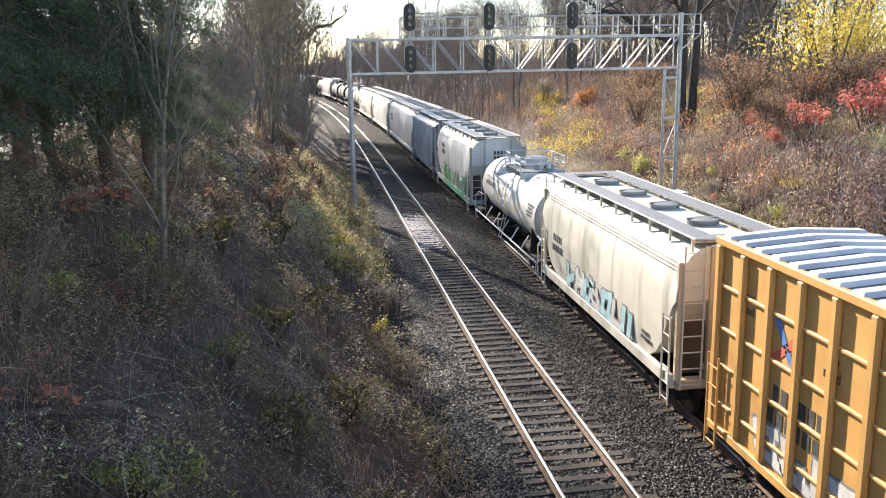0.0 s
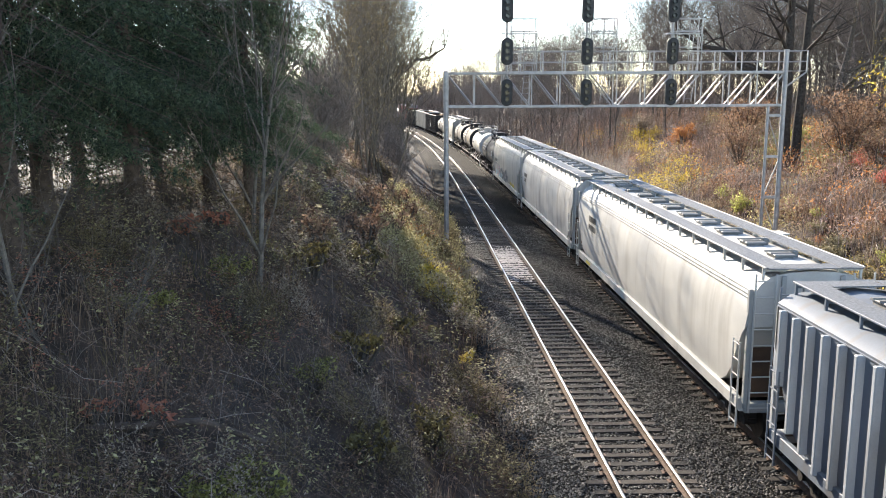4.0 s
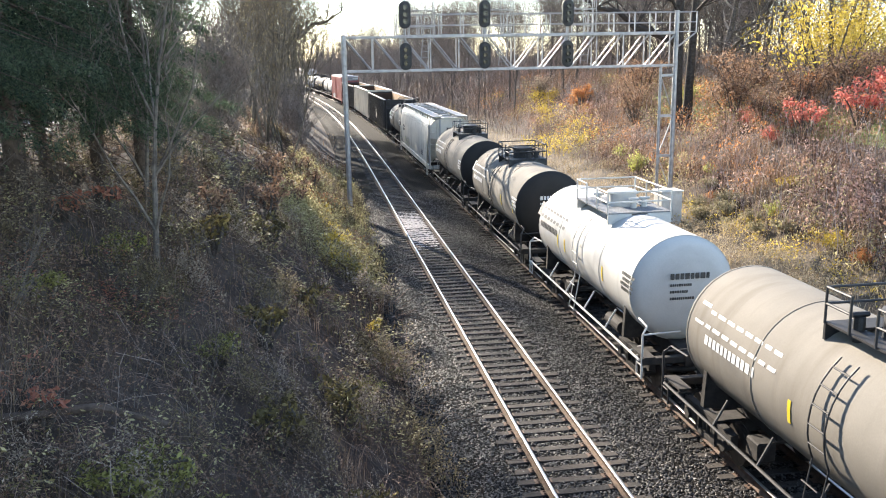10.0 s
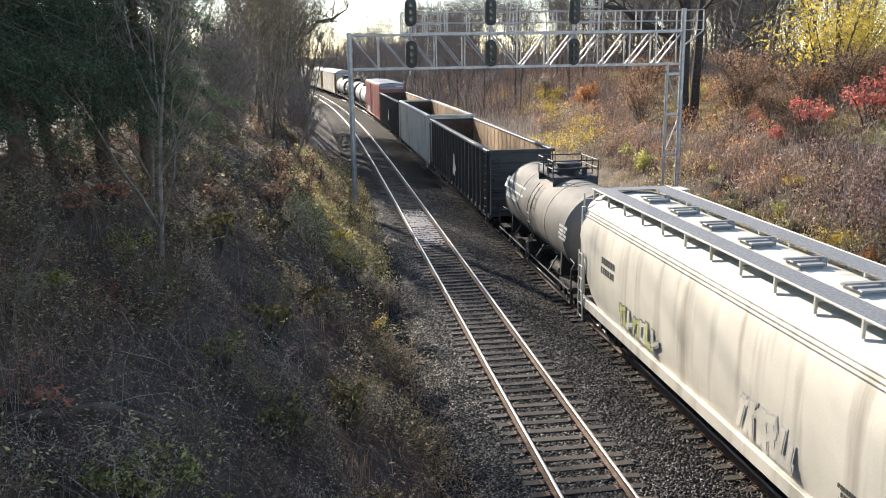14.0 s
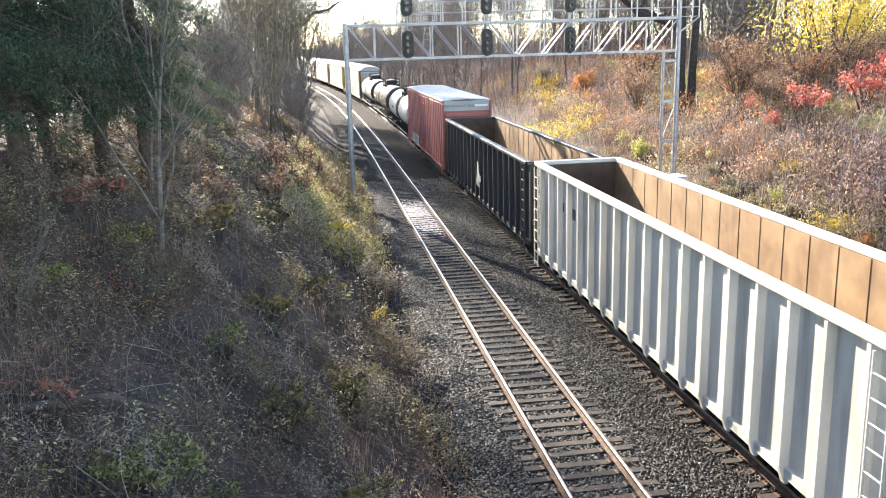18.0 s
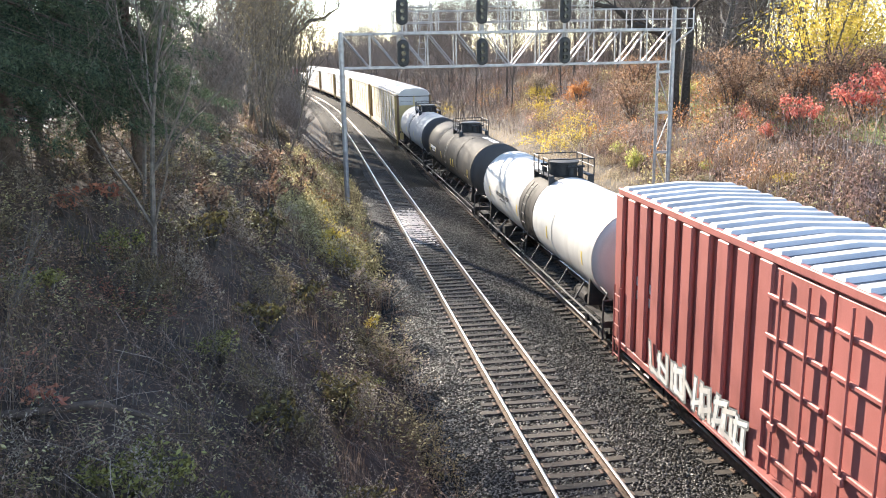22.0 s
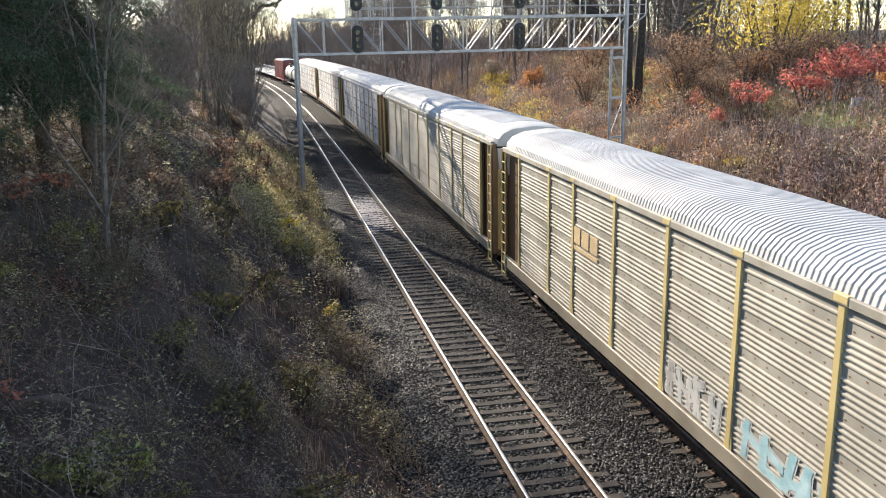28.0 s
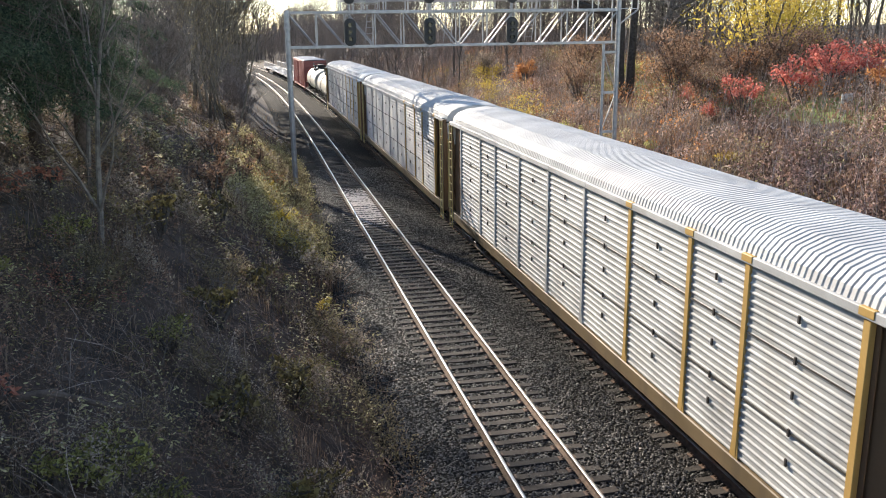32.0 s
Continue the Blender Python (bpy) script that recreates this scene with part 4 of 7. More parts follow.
spread(upright_tree(71, 12.5), ((-8.2, 59.0, 1.0, 0), (-9.6, 64.0, 1.05, 130), (-8.0, 80.0, 1.0, 310), (-7.0, 92.0, 1.1, 250), (-6.8, 104.0, 1.2, 90), (-7.6, 120.0, 1.3, 10)))
spread(upright_tree(72, 11.0), ((-7.0, 55.5, 0.75, 20), (-10.4, 69.0, 1.2, 80), (-6.8, 84.0, 1.0, 140), (-9.6, 88.0, 1.2, 270), (-8.2, 98.0, 1.2, 60), (-6.6, 112.0, 1.2, 330), (-9.0, 74.5, 1.25, 200)))
spread(bare_shrub(81, 2.6), ((-11.0, 13.2, 1.0, 0), (-10.9, 16.6, 0.8, 150), (-12.4, 20.0, 1.1, 260), (-8.8, 23.5, 0.9, 70), (-10.4, 30.5, 1.1, 30), (-8.0, 33.0, 0.9, 300)))
spread(bare_shrub(82, 2.0, 5, 0.011), ((-10.5, 14.5, 1.0, 0), (-11.2, 11.4, 0.9, 200), (-7.6, 16.4, 0.8, 120), (-9.2, 18.2, 1.0, 300), (-6.6, 22.0, 0.9, 40), (-9.6, 26.5, 1.1, 170), (-7.0, 28.5, 1.0, 250), (-12.0, 15.0, 1.0, 90)))
spread(bare_shrub(83, 1.5, 6, 0.008), ((-8.4, 13.6, 1.0, 0), (-9.9, 12.6, 1.0, 160), (-6.2, 14.0, 0.8, 60), (-7.2, 19.6, 1.0, 220), (-5.4, 20.6, 0.8, 20), (-10.2, 22.4, 1.1, 280), (-8.0, 26.0, 1.0, 130), (-5.6, 31.0, 1.0, 340)))
def leafy_bush(seed, height, width, shoots, m, label):
    """A bush of slender shoots that fan out from one root, set with small leaves."""
    rg = np.random.default_rng(seed)
    a, lean = rg.uniform(0, math.tau, shoots), rg.random(shoots) ** 0.7 * width / 2
    h = height * rg.uniform(0.55, 1.0, shoots) * (1 - 0.35 * lean / (width / 2))
    q = np.linspace(0, 1, 5)[None]
    P = np.stack([np.cos(a)[:, None] * lean[:, None] * q ** 1.3, np.sin(a)[:, None] * lean[:, None] * q ** 1.3, h[:, None] * q - 0.1], -1) + rg.normal(size=(shoots, 5, 3)) * 0.03
    t = thing("leafy_bush", label, "bush", "autumn bushes on the sunny slope")
    part("wood", raw_mesh("wood", *strips(P, 0.011, rg), brush_mat), None, t, "thin brown stems")
    per = 34
    f = 1 + 3 * rg.uniform(0.1, 1.0, (shoots, per)) ** 0.8
    i = np.minimum(f.astype(int), 3)
    rows = np.arange(shoots)[:, None]
    c = P[rows, i] + (P[rows, i + 1] - P[rows, i]) * (f - i)[..., None] + rg.normal(size=(shoots, per, 3)) * 0.085
    part("foliage", raw_mesh("foliage", *leaves(c.reshape(-1, 3), 0.062, rg), m), None, t)
    return t


for seed, height, width, shoots, m, label, spots in (
        (301, 1.9, 1.8, 46, spring_leaf, "yellow-green leafy bush among brown brush", ((17.9, 59.4, 1.1, 0), (18.6, 64.4, 0.9, 80), (27.0, 70.9, 1.3, 200), (19.2, 50.5, 0.6, 140), (18.2, 41.0, 0.7, 250), (26.0, 47.5, 0.7, 30))),
        (302, 1.1, 2.2, 46, yellow_leaf, "low golden yellow bush beside the track bed", ((17.6, 34.7, 1.0, 0), (20.1, 43.0, 0.7, 60), (23.2, 104.4, 2.0, 120), (28.5, 61.1, 0.8, 300), (21.2, 97.0, 1.5, 10))),
        (303, 1.3, 1.7, 36, orange_leaf, "orange-leaved bush among brown brush", ((17.2, 32.0, 0.7, 0), (17.9, 47.4, 0.6, 90), (23.4, 90.9, 1.7, 40), (22.6, 85.5, 1.3, 190), (25.8, 58.8, 1.0, 250))),
        (304, 1.7, 2.0, 44, red_leaf, "faded red sumac bush on the slope", ((24.9, 56.5, 0.9, 0), (23.6, 51.2, 0.8, 110), (25.6, 52.6, 0.7, 220))),
        (305, 1.0, 1.6, 44, goldenrod_leaf, "grey-green bushy weeds gone to seed", ((16.9, 43.7, 1.0, 0), (15.9, 44.6, 1.0, 70), (16.6, 46.4, 0.9, 140), (17.6, 45.0, 1.1, 210), (17.3, 41.6, 1.0, 280), (16.2, 41.9, 0.8, 330), (17.4, 38.6, 0.9, 20), (18.3, 48.8, 0.9, 160), (16.5, 39.6, 0.8, 100), (18.8, 56.5, 1.0, 240)))):
    first = leafy_bush(seed, height, width, shoots, m, label)
    for k, (x, y, q, turn) in enumerate(spots):
        at_ = pose(x, y, float(land(x, y)), 0, 0, turn)
        t = first if k == 0 else copy_thing(first, at_)
        t.matrix_basis, t.scale = at_, (q, q, q)
# the old tree behind the signal bridge: two dark trunks and a limb that reaches out over the walkway
rnd_o = random.Random(5)
old_tree = thing("old_tree", "old dark leafless tree with two trunks and a long crooked limb", "tree")
for x, lean, r in ((-0.35, -0.02, 0.46), (0.5, 0.03, 0.38)):
    old = Shape().rod((x, 0, -0.5), (x + lean * 3, 0.12, 3), r * 1.1, 9, r * 0.9).rod((x + lean * 3, 0.12, 3), (x + lean * 7, 0.0, 7), r * 0.9, 9, r * 0.78)
    old.rod((x + lean * 7, 0.0, 7), (x + lean * 16, -0.2, 16), r * 0.78, 9, r * 0.5)
    trunk_ = part("trunk", old, old_bark, old_tree, "", 40)
    for z in (8.5, 10.0, 11.5, 12.5):
        a = rnd_o.uniform(0, math.tau)
        bough = Shape()
        boughs(bough, Vector((x + lean * z, 0, z)), Vector((math.cos(a), math.sin(a), 0.5)).normalized(), 6.0, 0.16, 0, 2, rnd_o, (2, 2), 0.12, 0.6)
        part("limb", bough, old_bark, trunk_, "", 40)
limb = [Vector(p) for p in ((-0.6, 0, 6.3), (-2.2, -0.3, 7.0), (-4.2, -0.5, 7.5), (-5.6, -0.6, 8.7), (-7.4, -0.8, 9.0), (-9.4, -1.0, 10.2))]
old = Shape()
for k, (a, b) in enumerate(zip(limb, limb[1:])):
    old.rod(a, b, 0.36 - 0.055 * k, 7, 0.305 - 0.055 * k)
    for q in range(3):
        boughs(old, b, Vector((rnd_o.uniform(-0.9, 0.3), rnd_o.uniform(-0.6, 0.6), rnd_o.uniform(-0.1, 0.8))).normalized(), 3.4, 0.07, 0, 2, rnd_o, (2, 2), 0.08, 0.6)
part("crooked_limb", old, old_bark, old_tree, "long crooked dead limb", 40)
old_tree.matrix_basis = pose(23.6, 65.0, float(land(23.6, 65.0)))
copy_thing(old_tree, pose(-9.6, 100.0, float(land(-9.6, 100.0)), 0, 0, 200))

TREES = []
for k, (hgt, thick, spread, first, up) in enumerate(((14, 0.012, 0.5, 2, 0.25), (17, 0.011, 0.45, 2, 0.3), (12, 0.013, 0.55, 1, 0.25), (18, 0.012, 0.5, 3, 0.25), (13, 0.012, 0.34, 1, 0.5), (15, 0.030, 0.75, 1, 0.05), (10, 0.008, 0.5, 0, 0.2), (5.2, 0.010, 0.55, 0, 0.3))):
    tr, tw = bare_tree(40 + k, hgt, thick, spread, first, up, 0.45 if k == 6 else 0.99 if k in (4, 5) else 1.0)
    t = thing("bare_tree", ("old leafless tree with heavy crooked limbs" if k == 5 else "slender leafless young tree" if k == 6 else "low leafless scrub tree on the brow" if k == 7 else "tall leafless grey-brown tree with fine twigs"), "tree", "leafless woods along the cutting")
    part("trunk", tr, pale_bark if k == 6 else bark, t, "", 40)
    part("crown", raw_mesh("crown", tw[0], tw[1], pale_bark if k == 6 else twig_mat), None, t, "bare twigs")
    TREES.append(t)
used = set()


def stand(e, y, pick, scale, turn):
    x, yy, _ = along(y, e)
    m = pose(float(x), float(yy), float(land(x, yy)), 0, 0, turn)
    t = TREES[pick]
    if pick in used:
        t = copy_thing(t, m)
    used.add(pick)
    t.matrix_basis = m
    t.scale = (scale, scale, scale)


rnd = random.Random(5)
for k in range(56):
    e_, y_ = rnd.uniform(29, 64), rnd.uniform(52, 125)
    stand(e_ if y_ > 78 else e_ * 0.6 + 30, y_, rnd.randrange(4), rnd.uniform(0.75, 1.15), rnd.uniform(0, 360))
for k in range(26):
    stand(rnd.uniform(34, 74), rnd.uniform(82, 130), rnd.randrange(4), rnd.uniform(0.8, 1.1), rnd.uniform(0, 360))
for k in range(96):
    stand(rnd.uniform(15, 62), rnd.uniform(98, 260), rnd.randrange(4), rnd.uniform(0.55, 0.95), rnd.uniform(0, 360))
for k in range(30):
    stand(rnd.uniform(11, 24), rnd.uniform(140, 290), rnd.randrange(4), rnd.uniform(0.5, 0.8), rnd.uniform(0, 360))
for k in range(40):
    stand(rnd.uniform(-100, 40), rnd.uniform(270, 330), rnd.randrange(4), rnd.uniform(0.7, 1.0), rnd.uniform(0, 360))
for k in range(34):
    stand(rnd.uniform(-40, -8), rnd.uniform(95, 220), rnd.randrange(5), rnd.uniform(0.5, 0.9), rnd.uniform(0, 360))
for e, y, pick, sc in ((-9.4, 92, 0, 1.0), (-7.6, 98, 1, 0.9), (-11.8, 90, 1, 1.0), (-5.8, 112, 2, 1.0), (-8.0, 106, 4, 1.1), (-12.6, 112, 3, 1.0), (-10.2, 128, 1, 1.0)):
    stand(e, y, pick, sc, rnd.uniform(0, 360))
for e, y, sc, turn in ((-9.3, 21.6, 1.0, 20), (-11.4, 13.0, 0.55, 200), (-10.2, 26.0, 0.9, 300)):
    stand(e, y, 6, sc, turn)
for e, y, sc in ((-10.6, 34.5, 0.7), (-12.2, 38.0, 0.6), (-10.0, 47.4, 0.9), (-10.8, 48.6, 1.0), (-9.6, 49.2, 0.8), (-11.6, 43.0, 0.55), (-6.2, 66.0, 0.7), (-7.2, 72.5, 0.8), (-6.2, 80.0, 0.9)):
    stand(e, y, 7, sc, 50 * y)                          # low scrub on the brow of the bank
stand(31.0, 74, 5, 1.0, 150)
stand(33, 60, 3, 1.0, 40)
for e, y, pick, sc in ((30.0, 66.0, 1, 1.0), (31.2, 67.2, 3, 0.95), (37.0, 70.0, 1, 1.05), (-13.0, 53.5, 5, 1.0), (-12.5, 49.5, 4, 0.9), (-13.5, 42.0, 6, 1.0), (-12.6, 46.5, 6, 0.9), (-12.2, 44.5, 6, 0.95)):
    stand(e, y, pick, sc, 40 * y)


def crown_of_leaves(seed, height, radius, m, label, name, count=5200, size=0.11, low=0.25, stems=9):
    """A small broadleaf tree that has kept its leaves: several leaning stems and loose clumps of leaf."""
    rng = np.random.default_rng(seed)
    t = thing(name, label, "tree")
    cs = []
    for k in range(stems):
        a = k * 2.4
        tip = Vector((math.cos(a) * radius * rng.uniform(0.3, 0.9), math.sin(a) * radius * rng.uniform(0.3, 0.9), height * rng.uniform(0.6, 1.0)))
        mid = tip * 0.5 + Vector((rng.normal() * 0.2, rng.normal() * 0.2, 0.3))
        part("stem", Shape().rod((0, 0, -0.3), mid, 0.06, 5, 0.04).rod(mid, tip, 0.04, 5, 0.012), bark, t)
        for q in range(7):
            f = rng.uniform(low, 1.05)
            c = Vector((0, 0, 0)).lerp(mid, min(1, 2 * f)) if f < 0.5 else mid.lerp(tip, 2 * f - 1)
            n = max(3, int(count / (7 * stems) * rng.uniform(0.2, 1.8)))
            cs.append(np.array(c) + rng.normal(size=(n, 3)) * np.array([0.5, 0.5, 0.35]) * radius * 0.28)
    v, f = leaves(np.concatenate(cs), size, rng)
    part("crown", raw_mesh("crown", v, f, m), None, t)
    return t


def at_land(x, y, turn=0):
    return pose(x, y, float(land(x, y)), 0, 0, turn)


yt = crown_of_leaves(3, 8.0, 5.6, yellow_leaf, "bright yellow-leaved small tree on the slope", "yellow_tree", 2800, 0.14, 0.45, 19)
yt.matrix_basis = at_land(31.5, 58)
yt.scale = (1.0, 1.0, 1.05)
copy_thing(yt, at_land(35.5, 61, 120)).scale = (0.9, 0.9, 0.95)
sm = crown_of_leaves(4, 2.9, 1.7, red_leaf, "red-leaved sumac at the top of the slope", "sumac", 950, 0.11, 0.75)
sm.matrix_basis = at_land(26.4, 46.5)
for x, y, k in ((28.3, 46.0, 0.95), (29.8, 47.5, 1.05), (31.3, 46.5, 1.0), (24.8, 49.5, 0.85)):
    copy_thing(sm, at_land(x, y, 80 * x)).scale = (k, k, k)
rb = crown_of_leaves(9, 3.6, 2.6, rust_leaf, "russet arching bush on the upper slope", "russet_bush", 2600, 0.09, 0.4, 12)
rb.matrix_basis = at_land(27.5, 55.0)
for x, y, k in ((30.0, 53.5, 1.1), (25.5, 60.0, 1.1), (32.5, 52.0, 1.0), (24.5, 54.0, 0.8), (28.0, 64.0, 1.2), (33.5, 47.5, 0.8), (22.5, 72.0, 1.0), (26.0, 80.0, 1.2)):
    copy_thing(rb, at_land(x, y, 70 * x)).scale = (k, k, k)
so = crown_of_leaves(6, 2.4, 1.4, orange_leaf, "orange-leaved sumac on the slope", "orange_sumac", 1200, 0.10, 0.7)
so.matrix_basis = at_land(28.8, 41.5)
for x, y, k in ((30.5, 42.5, 0.9), (22.8, 88.0, 1.1), (29.0, 56.5, 1.0)):
    copy_thing(so, at_land(x, y, 50 * x)).scale = (k, k, k)
pb = crown_of_leaves(8, 3.6, 1.8, pale_seed, "pale dry-leaved bush on the slope", "pale_bush", 1500, 0.1, 0.4)
pb.matrix_basis = at_land(22.7, 104.0)
for k, (x, y) in enumerate(((27.0, 42.6), (27.9, 48.4), (29.4, 42.0), (30.6, 49.5))):
    g = thing("gravestone", "weathered pale upright gravestone in the grass", "gravestone", "gravestones on the lawn", at=at_land(x, y, 8 * k - 10))
    part("slab", Shape().chamfer(-0.32, 0.32, -0.09, 0.09, 0.1, 0.95 + 0.1 * (k % 2), 0.04), stone_grey, g)
    part("base", Shape().chamfer(-0.42, 0.42, -0.18, 0.18, -0.25, 0.14, 0.02), stone_grey, g)


def shrubs(seed, height, radius, m, label, spots, count=420, size=0.075, category="shrub"):
    """A small leafy shrub and its repeats."""
    first = crown_of_leaves(seed, height, radius, m, label, "shrub", count, size, 0.3, 8)
    tagged(first, label, category, "shrubs on the bank")
    for k, (x, y, q) in enumerate(spots):
        t = first if k == 0 else copy_thing(first, at_land(x, y, 75 * k))
        t.matrix_basis = at_land(x, y, 75 * k)
        t.scale = (q, q, q)


shrubs(31, 0.9, 0.75, shade_leaf, "low yellow-green leafy shrub on the shaded bank", ((-7.7, 11.2, 0.85), (-7.0, 11.3, 0.6), (-8.2, 10.8, 0.6), (-10.4, 16.2, 0.8), (-7.4, 17.5, 0.7), (-9.8, 20.5, 0.8), (-4.2, 21.0, 0.6)), 760, 0.06)
shrubs(32, 1.1, 0.6, green_leaf, "dark green leafy shrub among dry weeds", ((-5.3, 12.6, 1.0), (-4.6, 14.2, 0.8), (-6.2, 15.4, 0.9), (-5.0, 18.5, 1.0), (-6.8, 20.5, 1.1), (-8.3, 25.0, 1.2), (-5.6, 25.5, 1.0), (-7.0, 30.0, 1.2)), 520)
shrubs(33, 0.7, 0.5, fern_leaf, "small red-leaved sumac shoot in the shade", ((-9.3, 12.2, 0.7), (-10.0, 12.0, 0.5), (-11.2, 22.0, 1.0), (-10.8, 24.0, 1.0)), 150, 0.09)
shrubs(34, 1.3, 0.7, yellow_leaf, "bright yellow-leaved shrub at the foot of the bank", ((-4.6, 36.0, 1.0), (-4.2, 38.2, 0.7), (-3.6, 27.0, 0.5), (-4.9, 44.0, 0.7)), 380, 0.09)
shrubs(35, 1.6, 0.9, rust_leaf, "russet-leaved shrub on the bank", ((-6.2, 40.0, 1.0), (-5.6, 47.0, 1.0), (-7.2, 34.0, 1.1), (-8.6, 28.5, 0.9), (-6.0, 52.5, 1.0), (-7.4, 44.5, 1.1)), 560, 0.085)


def conifer(seed, height, lowest):
    """A spruce: straight trunk, whorls of drooping boughs clad in short sprays of needles."""
    rng = np.random.default_rng(seed)
    tr = Shape().rod((0, 0, -0.4), (0, 0, height * 0.55), 0.24, 9, 0.14).rod((0, 0, height * 0.55), (0, 0, height), 0.14, 7, 0.02)
    cs, dirs = [], []
    for k in range(46):                                     # dead snags under the crown
        a, z, r_ = rng.uniform(0, math.tau), rng.uniform(0.6, lowest + 0.8), rng.uniform(0.7, 2.1)
        tip = Vector((math.cos(a) * r_, math.sin(a) * r_, z - 0.25 * r_))
        tr.rod((0, 0, z), tip, 0.018, 3, 0.006)
        for q in range(4):
            p = Vector((0, 0, z)).lerp(tip, rng.uniform(0.35, 1.0))
            tr.rod(p, p + Vector((rng.normal() * 0.3, rng.normal() * 0.3, -0.3 * rng.random())), 0.008, 3, 0.003)
    z = lowest
    while z < height - 0.3:
        reach = min((height - z) * 0.34 + 0.5, 4.0)
        for k in range(7):
            a = rng.uniform(0, math.tau)
            r_ = reach * rng.uniform(0.7, 1.1)
            droop = 0.42 if z < 6 else 0.24
            tip = (math.cos(a) * r_, math.sin(a) * r_, z - droop * r_)
            tr.rod((0, 0, z), tip, 0.022, 3, 0.006)
            m_ = int(44 * r_)
            f = rng.uniform(0.15, 1.05, m_)
            side = rng.normal(size=m_) * 0.30 * (0.25 + f * 0.6)
            cs.append(np.stack([math.cos(a) * r_ * f - math.sin(a) * side, math.sin(a) * r_ * f + math.cos(a) * side, z - droop * r_ * f - np.abs(side) * 0.4 - rng.random(m_) * 0.22], -1))
            dirs.append(np.stack([math.cos(a) * 0.6 + rng.normal(size=m_) * 0.8, math.sin(a) * 0.6 + rng.normal(size=m_) * 0.8, -0.8 + rng.normal(size=m_) * 0.6], -1))
        z += 0.40
    c, d = np.concatenate(cs), np.concatenate(dirs)
    d /= np.linalg.norm(d, axis=1, keepdims=True)
    n = len(c)
    b = np.cross(d, rng.normal(size=(n, 3)))
    b /= np.linalg.norm(b, axis=1, keepdims=True)
    # each spray is a hanging twiglet set about with short needle tufts
    per = 8
    s = rng.uniform(0.16, 0.36, (n, 1))
    f = rng.random((n, per, 1))
    c = (c[:, None] + d[:, None] * s[:, None] * f).reshape(-1, 3)
    d = (np.repeat(d, per, axis=0) * 0.8 + rng.normal(size=(n * per, 3)) * 0.6)
    d /= np.linalg.norm(d, axis=1, keepdims=True)
    n *= per
    b = np.cross(d, rng.normal(size=(n, 3)))
    b /= np.linalg.norm(b, axis=1, keepdims=True)
    s = rng.uniform(0.05, 0.12, (n, 1))
    V = np.stack([c - b * s * 0.13, c + b * s * 0.13, c + d * s], 1).reshape(-1, 3)
    t = thing("spruce", "tall dark green spruce with drooping boughs", "tree", "spruces on top of the bank")
    part("trunk", tr, conifer_bark, t, "", 40)
    part("crown", raw_mesh("crown", V, np.arange(3 * n).reshape(-1, 3), needle_mat), None, t, "dark green needles")
    return t


SPRUCE = [conifer(1, 15.0, 3.8), conifer(2, 13.5, 3.2)]
SPOTS = ((-13.2, 18.5, 1.0), (-12.4, 22.0, 1.0), (-13.6, 26.0, 1.05), (-12.0, 28.5, 1.0), (-10.6, 28.0, 0.85), (-15.5, 15.5, 1.0), (-16.5, 21.0, 1.1), (-16.0, 28.0, 1.05), (-14.4, 31.0, 0.95), (-14.2, 12.5, 0.9), (-12.3, 15.0, 0.85))
for k, (x, y, sc) in enumerate(SPOTS):
    m = at_land(x, y, 67 * k)
    t = SPRUCE[k] if k < 2 else copy_thing(SPRUCE[k % 2], m)
    t.matrix_basis = m
    t.scale = (sc, sc, sc)


def parked_car(label, paint_m, x, y, turn):
    """A parked saloon: lower body, cabin, glass and wheels."""
    c = thing("parked_car", label, "car", "cars parked behind the trees", at=at_land(x, y, turn))
    prof = [(-2.1, 0.35), (-2.15, 0.65), (-1.95, 0.88), (-0.95, 0.95), (1.25, 0.98), (2.05, 0.92), (2.15, 0.6), (2.1, 0.35)]
    part("body", Shape().loft([[(x_, yy, z_) for yy, z_ in prof] for x_ in (-0.88, -0.82, 0.82, 0.88)]), paint_m, c, "", 30)
    cab_ = [(-0.95, 0.94), (-0.35, 1.40), (0.75, 1.43), (1.4, 0.97)]
    part("cabin", Shape().loft([[(x_ * (1 - 0.18 * (z_ - 0.95) / 0.5), yy, z_) for yy, z_ in cab_] for x_ in (-0.80, 0.80)]), car_glass, c)
    part("roof_panel", Shape().chamfer(-0.64, 0.64, -0.33, 0.74, 1.40, 1.46, 0.02), paint_m, c)
    for sx in (-0.85, 0.85):
        for sy in (-1.3, 1.3):
            part("wheel", Shape().rod((sx - 0.1, sy, 0.32), (sx + 0.1, sy, 0.32), 0.32, 16), black_paint, c)


parked_car("red saloon parked behind the spruces", car_red, -19.5, 47.0, 75)
parked_car("white saloon parked behind the spruces", car_white, -22.5, 52.0, 80)
parked_car("white saloon parked behind the spruces", car_white, -23.0, 36.0, 85)

# a fallen log on the bank
log = thing("fallen_log", "fallen bare tree trunk lying among the weeds", "log", at=pose(-9.6, 11.9, float(land(-9.6, 11.9)) + 0.12, 0, 0, 0))
part("stem", Shape().rod((-1.3, -0.2, 0.05), (1.1, 0.25, 0.02), 0.085, 9, 0.06).rod((1.1, 0.25, 0.02), (2.0, 0.3, -0.35), 0.06, 8, 0.04), conifer_bark, log, "", 40)



